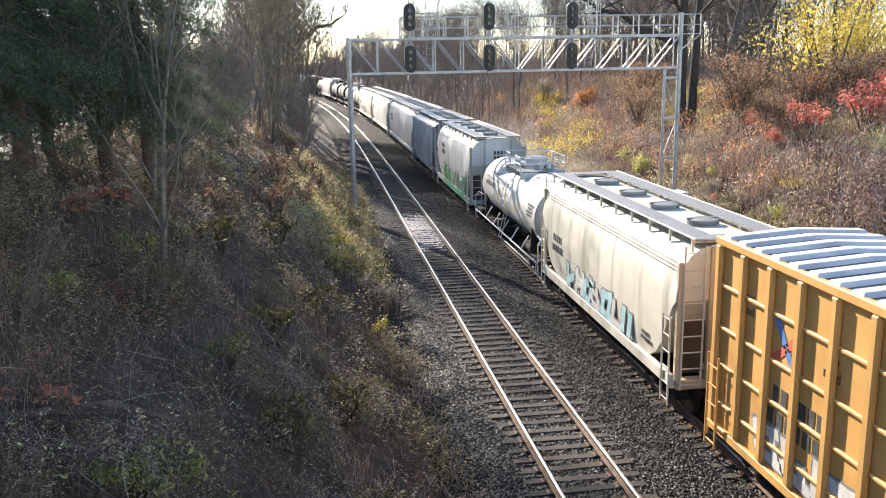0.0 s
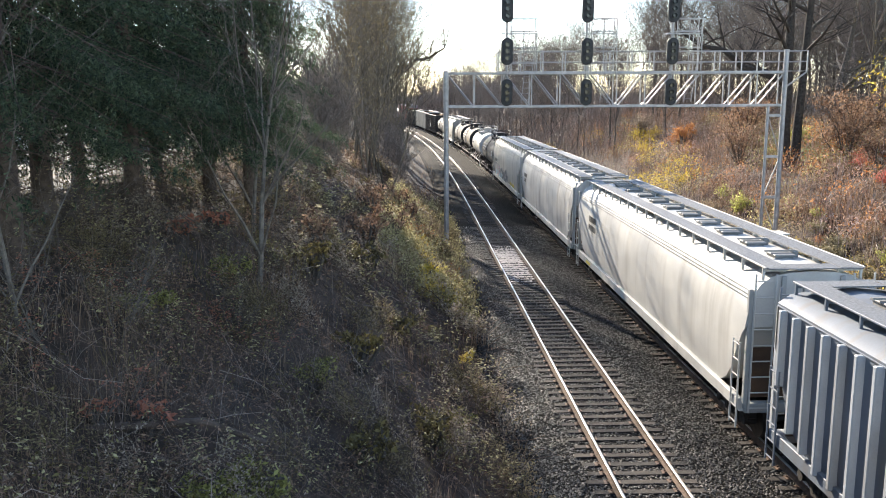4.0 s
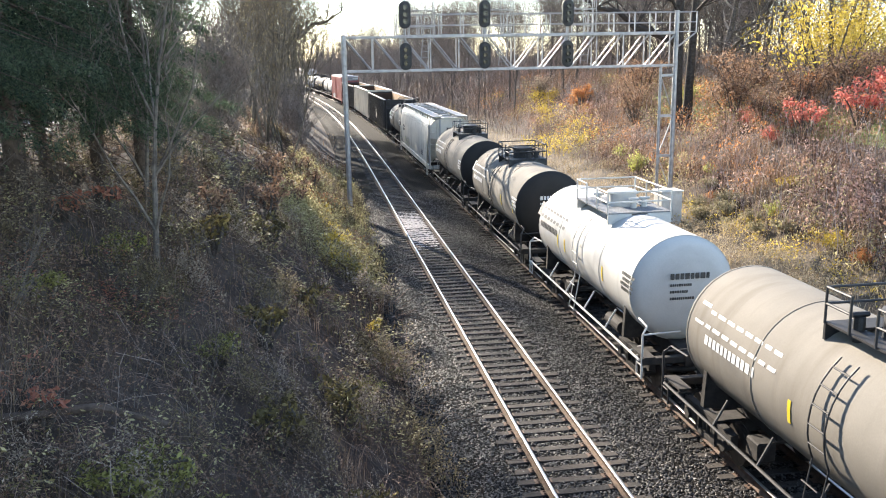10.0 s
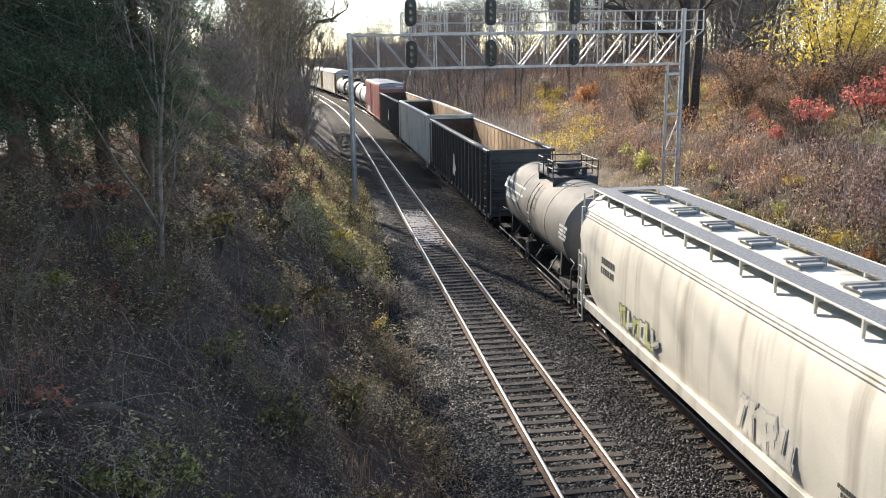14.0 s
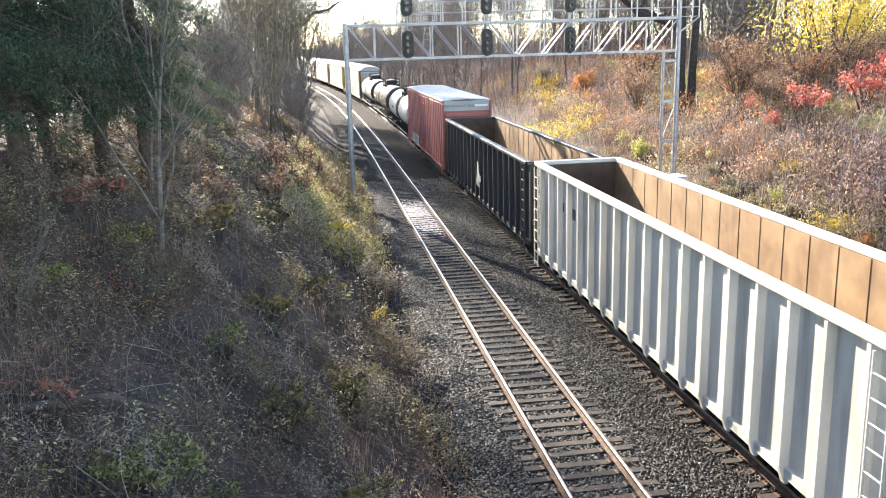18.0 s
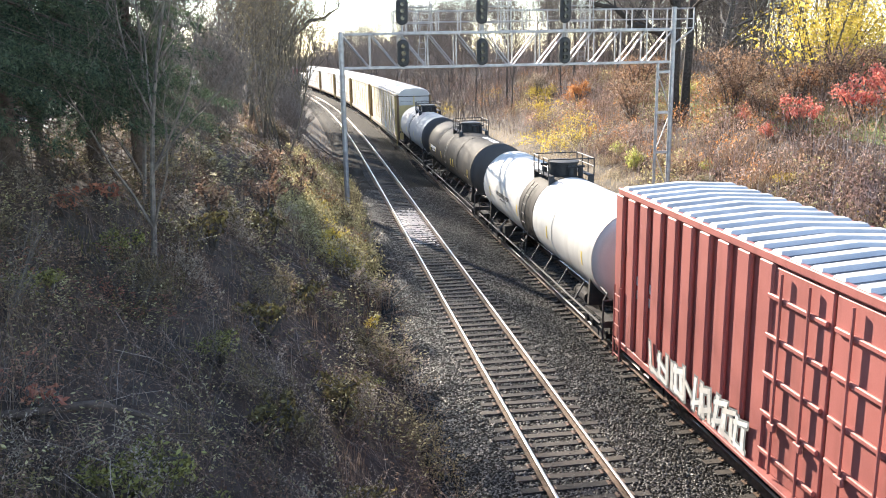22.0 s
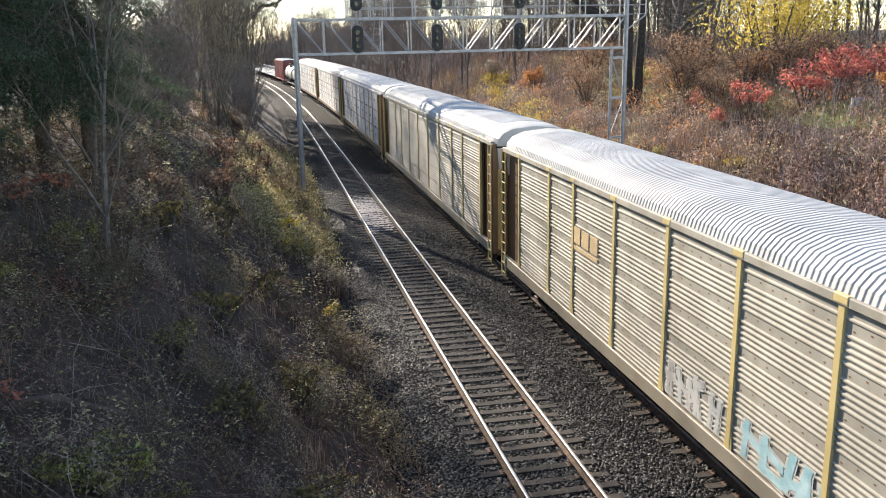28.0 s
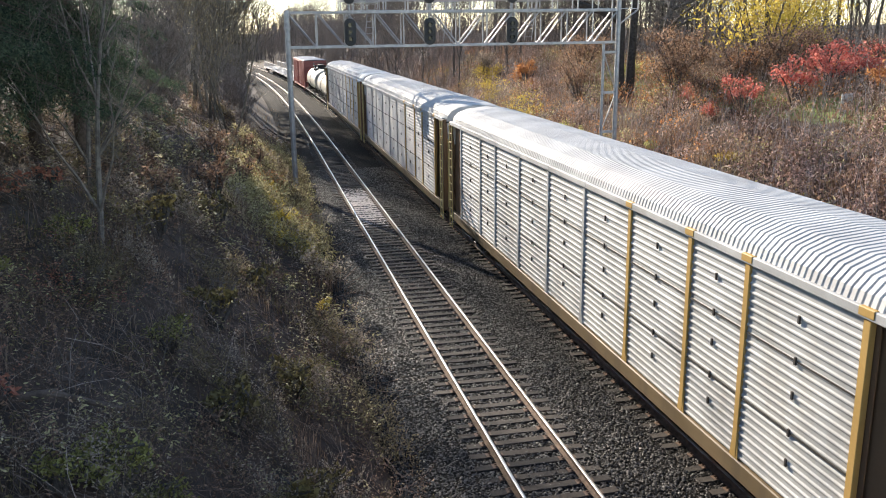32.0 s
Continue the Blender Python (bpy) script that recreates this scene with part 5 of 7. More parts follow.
# ---- the train ----
def paint(name, tone, dirt=(0.15, 0.12, 0.09), amount=0.5, rough=0.55, vary=0.2, gloss=0.22):
    dark = tuple(c * (1 - vary) for c in tone)
    m = rough_mat(name, dark, tone, 0.9, rough, 0, 0.08, 30, (0.3, 0.7), streak=(dirt, amount, (0.5, 2.6, 0.22)))
    m.node_tree.nodes["Principled BSDF"].inputs["Specular IOR Level"].default_value = gloss
    return m


cream = paint("cream_car_paint", (0.62, 0.59, 0.51))
pale_grey = paint("pale_grey_car_paint", (0.56, 0.555, 0.53))
mid_grey = paint("grey_and_shaded_white_paint", (0.38, 0.385, 0.375))
white_car = paint("white_car_paint", (0.56, 0.55, 0.52), amount=0.25)
bone_grey = paint("bone_grey_car_paint", (0.62, 0.59, 0.52))
steel_blue = paint("weathered_blue_grey", (0.44, 0.46, 0.48))
# Steel blue darkened: shadow between the side ribs is put into the colour.
rib_shade_blue = paint("rib_shadow_blue_grey", (0.17, 0.195, 0.23))
yellow_car = paint("ochre_yellow_car_paint", (0.60, 0.335, 0.115), (0.30, 0.17, 0.06), 0.3)
red_car = paint("oxide_red_car_paint", (0.355, 0.122, 0.107), (0.16, 0.06, 0.053), 0.45)
black_car = paint("worn_black_car_paint", (0.058, 0.056, 0.055), (0.10, 0.088, 0.078), 0.45, 0.5)
dark_tank = paint("dusty_black_tank_paint", (0.23, 0.21, 0.18), (0.13, 0.112, 0.09), 0.5, 0.85)
slate_tank = paint("slate_tank_paint", (0.036, 0.0335, 0.031), (0.058, 0.052, 0.045), 0.4, 0.7, gloss=0.09)
worn_tank = paint("worn_grey_tank_paint", (0.19, 0.18, 0.16), (0.10, 0.09, 0.075), 0.5, 0.75)
grey_tank = paint("grey_tank_paint", (0.33, 0.34, 0.34), (0.15, 0.14, 0.13), 0.4, 0.7)
rusty_inside = rough_mat("rusted_car_interior", (0.20, 0.115, 0.055), (0.37, 0.235, 0.12), 1.1, 0.85, bump=0.4, streak=((0.13, 0.07, 0.035), 0.55, (0.6, 1.5, 0.35)))
roof_steel = rough_mat("galvanised_roof", (0.34, 0.345, 0.36), (0.50, 0.505, 0.52), 1.2, 0.6, 0.1, 0.1)
# Roof sheet coloured dark in place of the shadow stripes between ribs.
roof_shade_sheet = rough_mat("rib_shadow_roof_sheet", (0.06, 0.063, 0.07), (0.13, 0.135, 0.145), 1.2, 0.85, 0.0, 0.1)
# Rust and the shade at the car ends, both put into one colour.
rust_and_shade = rough_mat("rusted_shaded_end", (0.045, 0.027, 0.018), (0.12, 0.07, 0.042), 1.2, 0.9, bump=0.3)
rack_roof = rough_mat("galvanised_rack_roof", (0.33, 0.33, 0.33), (0.46, 0.46, 0.455), 0.7, 0.7, 0.1, 0.1)
rack_steel = rough_mat("galvanised_rack_panel", (0.245, 0.228, 0.19), (0.38, 0.355, 0.30), 0.8, 0.75, 0.0, 0.1, streak=((0.20, 0.165, 0.12), 0.55, (0.4, 2.0, 0.25)))
rack_cool = rough_mat("bright_galvanised_panel", (0.28, 0.285, 0.285), (0.42, 0.425, 0.425), 0.8, 0.7, 0.05, 0.1, streak=((0.22, 0.20, 0.17), 0.3, (0.4, 2.0, 0.25)))
cap_white = paint("rack_cap_white", (0.50, 0.495, 0.48), amount=0.3)
rack_yellow = paint("rack_yellow_paint", (0.60, 0.47, 0.22), (0.30, 0.20, 0.10), 0.35)
rack_ochre = paint("rack_ochre_paint", (0.46, 0.29, 0.10), (0.25, 0.15, 0.06), 0.4)
rack_sill = paint("rack_sill_paint", (0.27, 0.24, 0.19), (0.2, 0.14, 0.08), 0.4)
rack_edge = paint("dull_rack_edge_paint", (0.16, 0.115, 0.065), (0.06, 0.05, 0.04), 0.5)
rack_brown = paint("rack_brown_paint", (0.20, 0.12, 0.07), (0.08, 0.05, 0.03), 0.4)
grating = rough_mat("walkway_grating", (0.13, 0.135, 0.14), (0.23, 0.235, 0.24), 14, 0.6, 0.5, 0.6, 90)
lettering_black = rough_mat("black_lettering", (0.03, 0.03, 0.03), (0.07, 0.07, 0.065), 6, 0.6, bump=0)
lettering_white = rough_mat("white_lettering", (0.55, 0.55, 0.53), (0.75, 0.75, 0.73), 6, 0.6, bump=0)
mark_yellow = rough_mat("reflective_yellow", (0.62, 0.45, 0.02), (0.75, 0.58, 0.05), 6, 0.5, bump=0)
mark_blue = rough_mat("emblem_blue", (0.08, 0.16, 0.42), (0.12, 0.24, 0.55), 6, 0.5, bump=0)
mark_red = rough_mat("emblem_red", (0.50, 0.09, 0.07), (0.62, 0.16, 0.11), 6, 0.5, bump=0)
spray_pale = rough_mat("spray_white", (0.42, 0.42, 0.41), (0.62, 0.62, 0.60), 5, 0.6, bump=0)
spray_dark = rough_mat("spray_grey", (0.10, 0.11, 0.11), (0.24, 0.25, 0.25), 5, 0.6, bump=0)
spray_green = rough_mat("spray_green", (0.05, 0.26, 0.12), (0.14, 0.40, 0.22), 5, 0.6, bump=0)
spray_olive = rough_mat("spray_olive", (0.30, 0.33, 0.10), (0.46, 0.48, 0.20), 5, 0.6, bump=0)
spray_pink = rough_mat("spray_pink", (0.48, 0.20, 0.24), (0.62, 0.36, 0.38), 5, 0.6, bump=0)

hatch_m = paint("hatch_grey_paint", (0.25, 0.25, 0.245))
_shared = {}


def once(key, build):
    """One mesh for all the alike parts."""
    if key not in _shared:
        _shared[key] = build()
    return _shared[key]


def wheel_mesh():
    s = Shape()
    for x in (-0.76, 0.76):
        d = 1 if x > 0 else -1
        rings = []
        for dx, r in ((-0.07, 0.30), (-0.07, 0.46), (0.035, 0.45), (0.035, 0.49), (0.065, 0.49), (0.065, 0.40), (0.0, 0.36), (0.0, 0.16), (0.05, 0.15)):
            rings.append([(x - d * dx, r * math.cos(k * math.tau / 20), r * math.sin(k * math.tau / 20)) for k in range(20)])
        s.loft(rings)
    return s.rod((-1.02, 0, 0), (1.02, 0, 0), 0.08, 10).mesh("wheelset", 35)


def frame_mesh():
    """The cast side frame of a truck: a bowed top and bottom member, jaws and spring nest."""
    s = Shape()
    for a, b, z0, z1, z2, z3 in ((-1.15, -0.45, 0.58, 0.44, 0.78, 0.80), (0.45, 1.15, 0.44, 0.58, 0.80, 0.78)):
        s.add([(-0.09, a, z0), (0.09, a, z0), (0.09, b, z1 - 0.2), (-0.09, b, z1 - 0.2), (-0.09, a, z2), (0.09, a, z2), (0.09, b, z3), (-0.09, b, z3)],
              [(0, 3, 2, 1), (4, 5, 6, 7), (0, 1, 5, 4), (2, 3, 7, 6), (0, 4, 7, 3), (1, 2, 6, 5)])
    s.box(-0.11, 0.11, -0.47, 0.47, 0.22, 0.34).box(-0.11, 0.11, -0.47, 0.47, 0.70, 0.84)
    s.box(-0.12, 0.12, -0.47, -0.33, 0.3, 0.75).box(-0.12, 0.12, 0.33, 0.47, 0.3, 0.75)
    for y in (-0.2, 0.0, 0.2):
        s.rod((0, y, 0.34), (0, y, 0.70), 0.08, 8)
    for y in (-0.9, 0.9):
        s.rod((-0.16, y, 0.46), (0.16, y, 0.46), 0.13, 10)
    return s.mesh("side_frame", 30)


def truck(car, y, m=None):
    """A freight truck at y under its car: two wheelsets, two side frames and a bolster."""
    t = part("truck", Shape().chamfer(-1.05, 1.05, -0.28, 0.28, 0.42, 0.74, 0.04), m or under_mat, car)
    t.location = (0, y, 0)
    for dy in (-0.9, 0.9):
        w = part("wheelset", once("wheel", wheel_mesh), wheel_mat, t)
        w.location = (0, dy, 0.46)
    for x in (-1.02, 1.02):
        f = part("side_frame", once("frame", frame_mesh), m or under_mat, t)
        f.location = (x, 0, 0)


def coupler(car, y, d, m=None):
    s = Shape().chamfer(-0.1, 0.1, min(y, y + d * 0.7), max(y, y + d * 0.7), 0.76, 0.98, 0.02).chamfer(-0.18, 0.18, min(y + d * 0.5, y + d * 0.8), max(y + d * 0.5, y + d * 0.8), 0.72, 1.0, 0.03)
    s.path([(0.2, y, 0.75), (0.28, y + d * 0.3, 0.5), (0.24, y + d * 0.7, 0.45)], 0.03)
    part("coupler", s, m or under_mat, car)


def ladder(car, a, b, z0, z1, m, along_y=True, x=0.0, step=0.42, r=0.018, name="ladder"):
    """A ladder at x between a and b (along y, or across if not along_y), from z0 to z1."""
    s = Shape()
    P = (lambda q, z: (x, q, z)) if along_y else (lambda q, z: (q, x, z))
    for q in (a, b):
        s.rod(P(q, z0), P(q, z1), r * 1.4, 6)
    z = z0 + 0.12
    while z < z1:
        s.rod(P(a, z), P(b, z), r, 6)
        z += step
    part(name, s, m, car)


def bars(car, x, y, z, rows, m, name="lettering"):
    """Writing too small or not to be told, as bars on the side that faces -x: rows of (width, height), top down, each written in a few pieces."""
    s, top = Shape(), z
    rnd = random.Random(int(y * 100) + int(z * 10))
    for width, high in rows:
        at = y + width / 2
        while at > y - width / 2 + high * 0.3:
            w = min(high * rnd.uniform(0.55, 0.8), at - (y - width / 2))
            s.box(x - 0.006, x, at - w, at, top - high, top)
            at -= w + high * 0.25
        top -= high * 1.5
    return tagged(part(name, s, m, car), kind="stuff")


def wrapped(ob, radius, zc, lift=0.006):
    """Bends flat lettering round a barrel."""
    for v in ob.data.vertices:
        a = (v.co.z - zc) / radius
        r = radius + lift - min(0.0, v.co.x + radius) * 0.3
        v.co.x, v.co.z = -r * math.cos(a), zc + r * math.sin(a)
    return ob


def words(car, text, size, m, place):
    """Readable words, cut from the built-in letters as flat shapes."""
    cu = bpy.data.curves.new("words", "FONT")
    cu.body, cu.size, cu.extrude = text, size, 0.003
    cu.align_x = "CENTER"
    tmp = bpy.data.objects.new("words", cu)
    me = bpy.data.meshes.new_from_object(tmp)
    bpy.data.objects.remove(tmp)
    ob = part("lettering", me, m, car)
    if me.materials:
        me.materials.clear()
    me.materials.append(m)
    ob.matrix_basis = place
    return ob


LEFT_SIDE = Matrix(((0, 0, -1, 0), (-1, 0, 0, 0), (0, 1, 0, 0), (0, 0, 0, 1)))    # text on the side that faces -x
NEAR_END = Matrix(((1, 0, 0, 0), (0, 0, -1, 0), (0, 1, 0, 0), (0, 0, 0, 1)))      # text on the end that faces -y


def spray(car, x, y0, y1, z0, z1, fill, line, seed, letters=5, second=None):
    """A sprayed tag on the side that faces -x: blocky slanting strokes with an outline behind, no real letters."""
    w = (y1 - y0) / letters
    for grow, off in ((0.05, 0.003), (0.0, 0.009)):
        for k in range(letters):
            rnd = random.Random(seed * 31 + k)
            s = Shape()
            cy = y1 - (k + 0.5) * w + rnd.uniform(-0.06, 0.06) * w
            h, lean, t = (z1 - z0) * rnd.uniform(0.78, 1.0), rnd.uniform(-0.3, 0.3), w * rnd.uniform(0.24, 0.34)
            a, b = cy + w * 0.46, cy - w * 0.46
            strokes = [(a - t / 2, z0, a - t / 2, z0 + h, t)]
            if rnd.random() < 0.7:
                strokes.append((b + t / 2, z0, b + t / 2 + rnd.uniform(-0.1, 0.1) * w, z0 + h * rnd.uniform(0.6, 1.0), t))
            for q in (0.15, 0.75):
                if rnd.random() < 0.7:
                    strokes.append((a + w * 0.1, z0 + h * q, b - w * 0.1, z0 + h * min(0.95, max(0.05, q + rnd.choice((-0.45, -0.3, 0.3, 0.45)))), -t * 0.9))
            for i, (ya, za, yb, zb, th) in enumerate(strokes):
                d = off + 0.0006 * i
                g = grow
                if th > 0:
                    q = [(ya + th / 2 + g, za - g), (ya - th / 2 - g, za - g), (yb - th / 2 - g, zb + g), (yb + th / 2 + g, zb + g)]
                else:
                    q = [(ya + g, za + th / 2 - g), (yb - g, zb + th / 2 - g), (yb - g, zb - th / 2 + g), (ya + g, za - th / 2 + g)]
                s.add([(x - d, yy + lean * (zz - z0), zz) for yy, zz in q], [(0, 1, 2, 3)])
            m = line if grow else (second if second and k % 2 else fill)
            part("sprayed_letter", s, m, car)


def hopper(name, label, near, far, m, end_m=None, hatches=8, round_hatch=False, curved=True, rails_m=None, ribs=0, lower=None, rib_m=None, dark_end=True):
    """A covered hopper: bulging sides, ends that slope in under the end sheet, roof walks on brackets, hatches, ladders."""
    L = far - near
    h = L / 2
    car = thing(name, label, "hopper car", "freight cars of the train")
    end_m, rails_m = end_m or m, rails_m or m
    if curved:
        half = [(1.50, 1.15), (1.56, 1.5), (1.60, 2.0), (1.61, 2.6), (1.60, 3.2), (1.55, 3.6), (1.45, 3.95), (1.27, 4.22), (1.02, 4.40), (0.6, 4.50), (0.0, 4.53)]
    else:
        half = [(1.50, 1.15), (1.56, 1.5), (1.56, 2.0), (1.56, 2.6), (1.56, 3.2), (1.56, 3.6), (1.56, 3.95), (1.56, 4.18), (1.30, 4.36), (0.7, 4.46), (0.0, 4.52)]
    zs, xs = [p[1] for p in half], [p[0] for p in half]

    def ring(y, low):
        pts = []
        for k, (x, z) in enumerate(half):
            zz = max(z, low + (z - 1.15) * 0.02)
            pts.append((float(np.interp(zz, zs, xs)), zz))
        return [(-x, y, z) for x, z in pts] + [(x, y, z) for x, z in reversed(pts[:-1])]

    rings = []
    for q, low in ((-h + 0.02, 3.15), (-h + 0.2, 2.95), (-h + 0.45, 2.5), (-h + 0.75, 1.95), (-h + 1.15, 1.55), (-h + 1.65, 1.3), (-h + 2.4, 1.15)):
        rings.append(ring(q, low))
    for k in range(1, 12):
        rings.append(ring(-h + 2.4 + (L - 4.8) * k / 12, 1.15))
    for q, low in reversed(((-h + 0.02, 3.15), (-h + 0.2, 2.95), (-h + 0.45, 2.5), (-h + 0.75, 1.95), (-h + 1.15, 1.55), (-h + 1.65, 1.3), (-h + 2.4, 1.15))):
        rings.append(ring(-q, low))
    body = part("body", Shape().loft(rings), m, car, "", 32)
    # lower sloping hopper bays
    s = Shape()
    bays = 3 if L > 15 else 2
    for k in range(bays):
        yc = -h + 2.2 + (L - 4.4) * (k + 0.5) / bays
        w = (L - 4.4) / bays / 2
        s.loft([[(-1.3, yc - w, 1.2), (1.3, yc - w, 1.2), (1.3, yc + w, 1.2), (-1.3, yc + w, 1.2)], [(-0.5, yc - 0.35, 0.45), (0.5, yc - 0.35, 0.45), (0.5, yc + 0.35, 0.45), (-0.5, yc + 0.35, 0.45)]])
    part("discharge_bay", s, under_mat, car)
    for x in (-1.0, 1.0):
        s = Shape().chamfer(*sorted((x * 1.5, x * 1.63)), -h + 0.15, h - 0.15, 1.0, 1.30, 0.015)
        s.chamfer(*sorted((x * 1.42, x * 1.60)), -h + 0.1, h - 0.1, 0.97, 1.03, 0.01)
        part("side_sill", s, m, car)
        # longitudinal seam mouldings high on the side
        s = Shape()
        for z, xx in ((3.86, 1.50), (3.94, 1.475), (4.02, 1.43)) if curved else ((4.12, 1.575),):
            s.rod((x * xx, -h + 0.06, z), (x * xx, h - 0.06, z), 0.018, 5)
        part("seam", s, rails_m if curved else m, car)
    for d in (-1, 1):
        y = d * h
        s = Shape().chamfer(-1.5, 1.5, *sorted((y - d * 0.25, y)), 0.95, 1.2, 0.02)          # end sill
        s.chamfer(-0.3, 0.3, *sorted((y - d * 2.6, y)), 0.8, 1.1, 0.02)
        part("end_sill", s, end_m, car)
        s = Shape()
        for x in (-1.5, -0.72, 0.72, 1.5):
            s.chamfer(x - 0.06, x + 0.06, *sorted((y - d * 0.10, y + d * 0.03)), 1.2, 4.1 if abs(x) > 1 else 4.42, 0.01)
        for x in (-0.72, 0.72):
            s.rod((x, y, 1.3), (x * 0.8, y - d * 1.5, 1.7), 0.05, 6)
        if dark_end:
            # Added plate: stands for the shade and rust beneath the slope sheet.
            part("end_shield", Shape().chamfer(-1.38, 1.38, *sorted((y - d * 0.44, y - d * 0.47)), 1.2, 2.62, 0.01), rust_and_shade, car, "added plate coloured for rust and shade under the slope sheet")
        part("end_post", s, end_m, car)
        s = Shape().box(-1.45, 1.45, *sorted((y + d * 0.02, y + d * 0.035)), 3.1, 4.12)
        s.box(-1.1, 1.1, *sorted((y + d * 0.02, y + d * 0.035)), 4.12, 4.34)
        part("end_sheet", s, lower or end_m, car) if lower else None
        ladder(car, -1.45, -0.95, 1.0, 4.5, rails_m, False, y + d * 0.10, 0.40)
        ladder(car, y - d * 0.12, y - d * 0.55, 0.55, 2.75, rails_m, True, -1.66, 0.40)
        ladder(car, 0.95, 1.45, 1.0, 4.5, rails_m, False, y + d * 0.10, 0.40)
        ladder(car, y - d * 0.12, y - d * 0.55, 0.55, 2.75, rails_m, True, 1.66, 0.40)
        truck(car, d * (h - 1.75))
        coupler(car, y, d)
        # end walk across the roof
        part("end_walk", Shape().box(-1.15, 1.15, *sorted((y - d * 0.45, y + d * 0.12)), 4.60, 4.63), grating, car)
    for x in (-1, 1):
        part("roof_walk", Shape().box(*sorted((x * 0.62, x * 1.18)), -h - 0.05, h + 0.05, 4.60, 4.64), grating, car)
        s = Shape()
        n = int(L / 1.3)
        for k in range(n + 1):
            y = -h + 0.1 + (L - 0.2) * k / n
            s.chamfer(*sorted((x * 1.17, x * 1.23)), y - 0.03, y + 0.03, 4.30, 4.64, 0.006)
            s.box(*sorted((x * 0.62, x * 1.2)), y - 0.02, y + 0.02, 4.52, 4.60)
        s.chamfer(*sorted((x * 1.19, x * 1.225)), -h - 0.05, h + 0.05, 4.61, 4.655, 0.008)
        part("walk_bracket", s, rails_m, car)
    for k in range(hatches):
        y = -h + 1.0 + (L - 2.0) * (k + 0.5) / hatches
        s = Shape()
        if round_hatch:
            s.loft([[(r * math.cos(a * math.tau / 20), y + r * math.sin(a * math.tau / 20), z) for a in range(20)] for r, z in ((0.38, 4.45), (0.38, 4.60), (0.42, 4.61), (0.40, 4.66), (0.15, 4.70))])
        else:
            s.chamfer(-0.24, 0.24, y - 0.30, y + 0.30, 4.48, 4.58, 0.02).chamfer(-0.28, 0.28, y - 0.34, y + 0.34, 4.58, 4.63, 0.015)
        s.box(-0.42, 0.42, y - 0.04, y + 0.04, 4.66, 4.70).chamfer(0.3, 0.45, y - 0.1, y + 0.1, 4.5, 4.68, 0.02)
        part("hatch", s, hatch_m, car)
    if ribs:
        for side in (-1, 1):
            for k in range(ribs):
                y = -h + 0.5 + (L - 1.0) * k / (ribs - 1)
                low = float(np.interp(min(y + h, h - y), (0, 0.2, 0.75, 1.15, 2.4), (3.15, 2.95, 1.95, 1.55, 1.2)))
                part("rib", Shape().chamfer(*sorted((side * 1.54, side * 1.72)), y - 0.06, y + 0.06, low, 4.12, 0.02), rib_m or m, car)
    return car


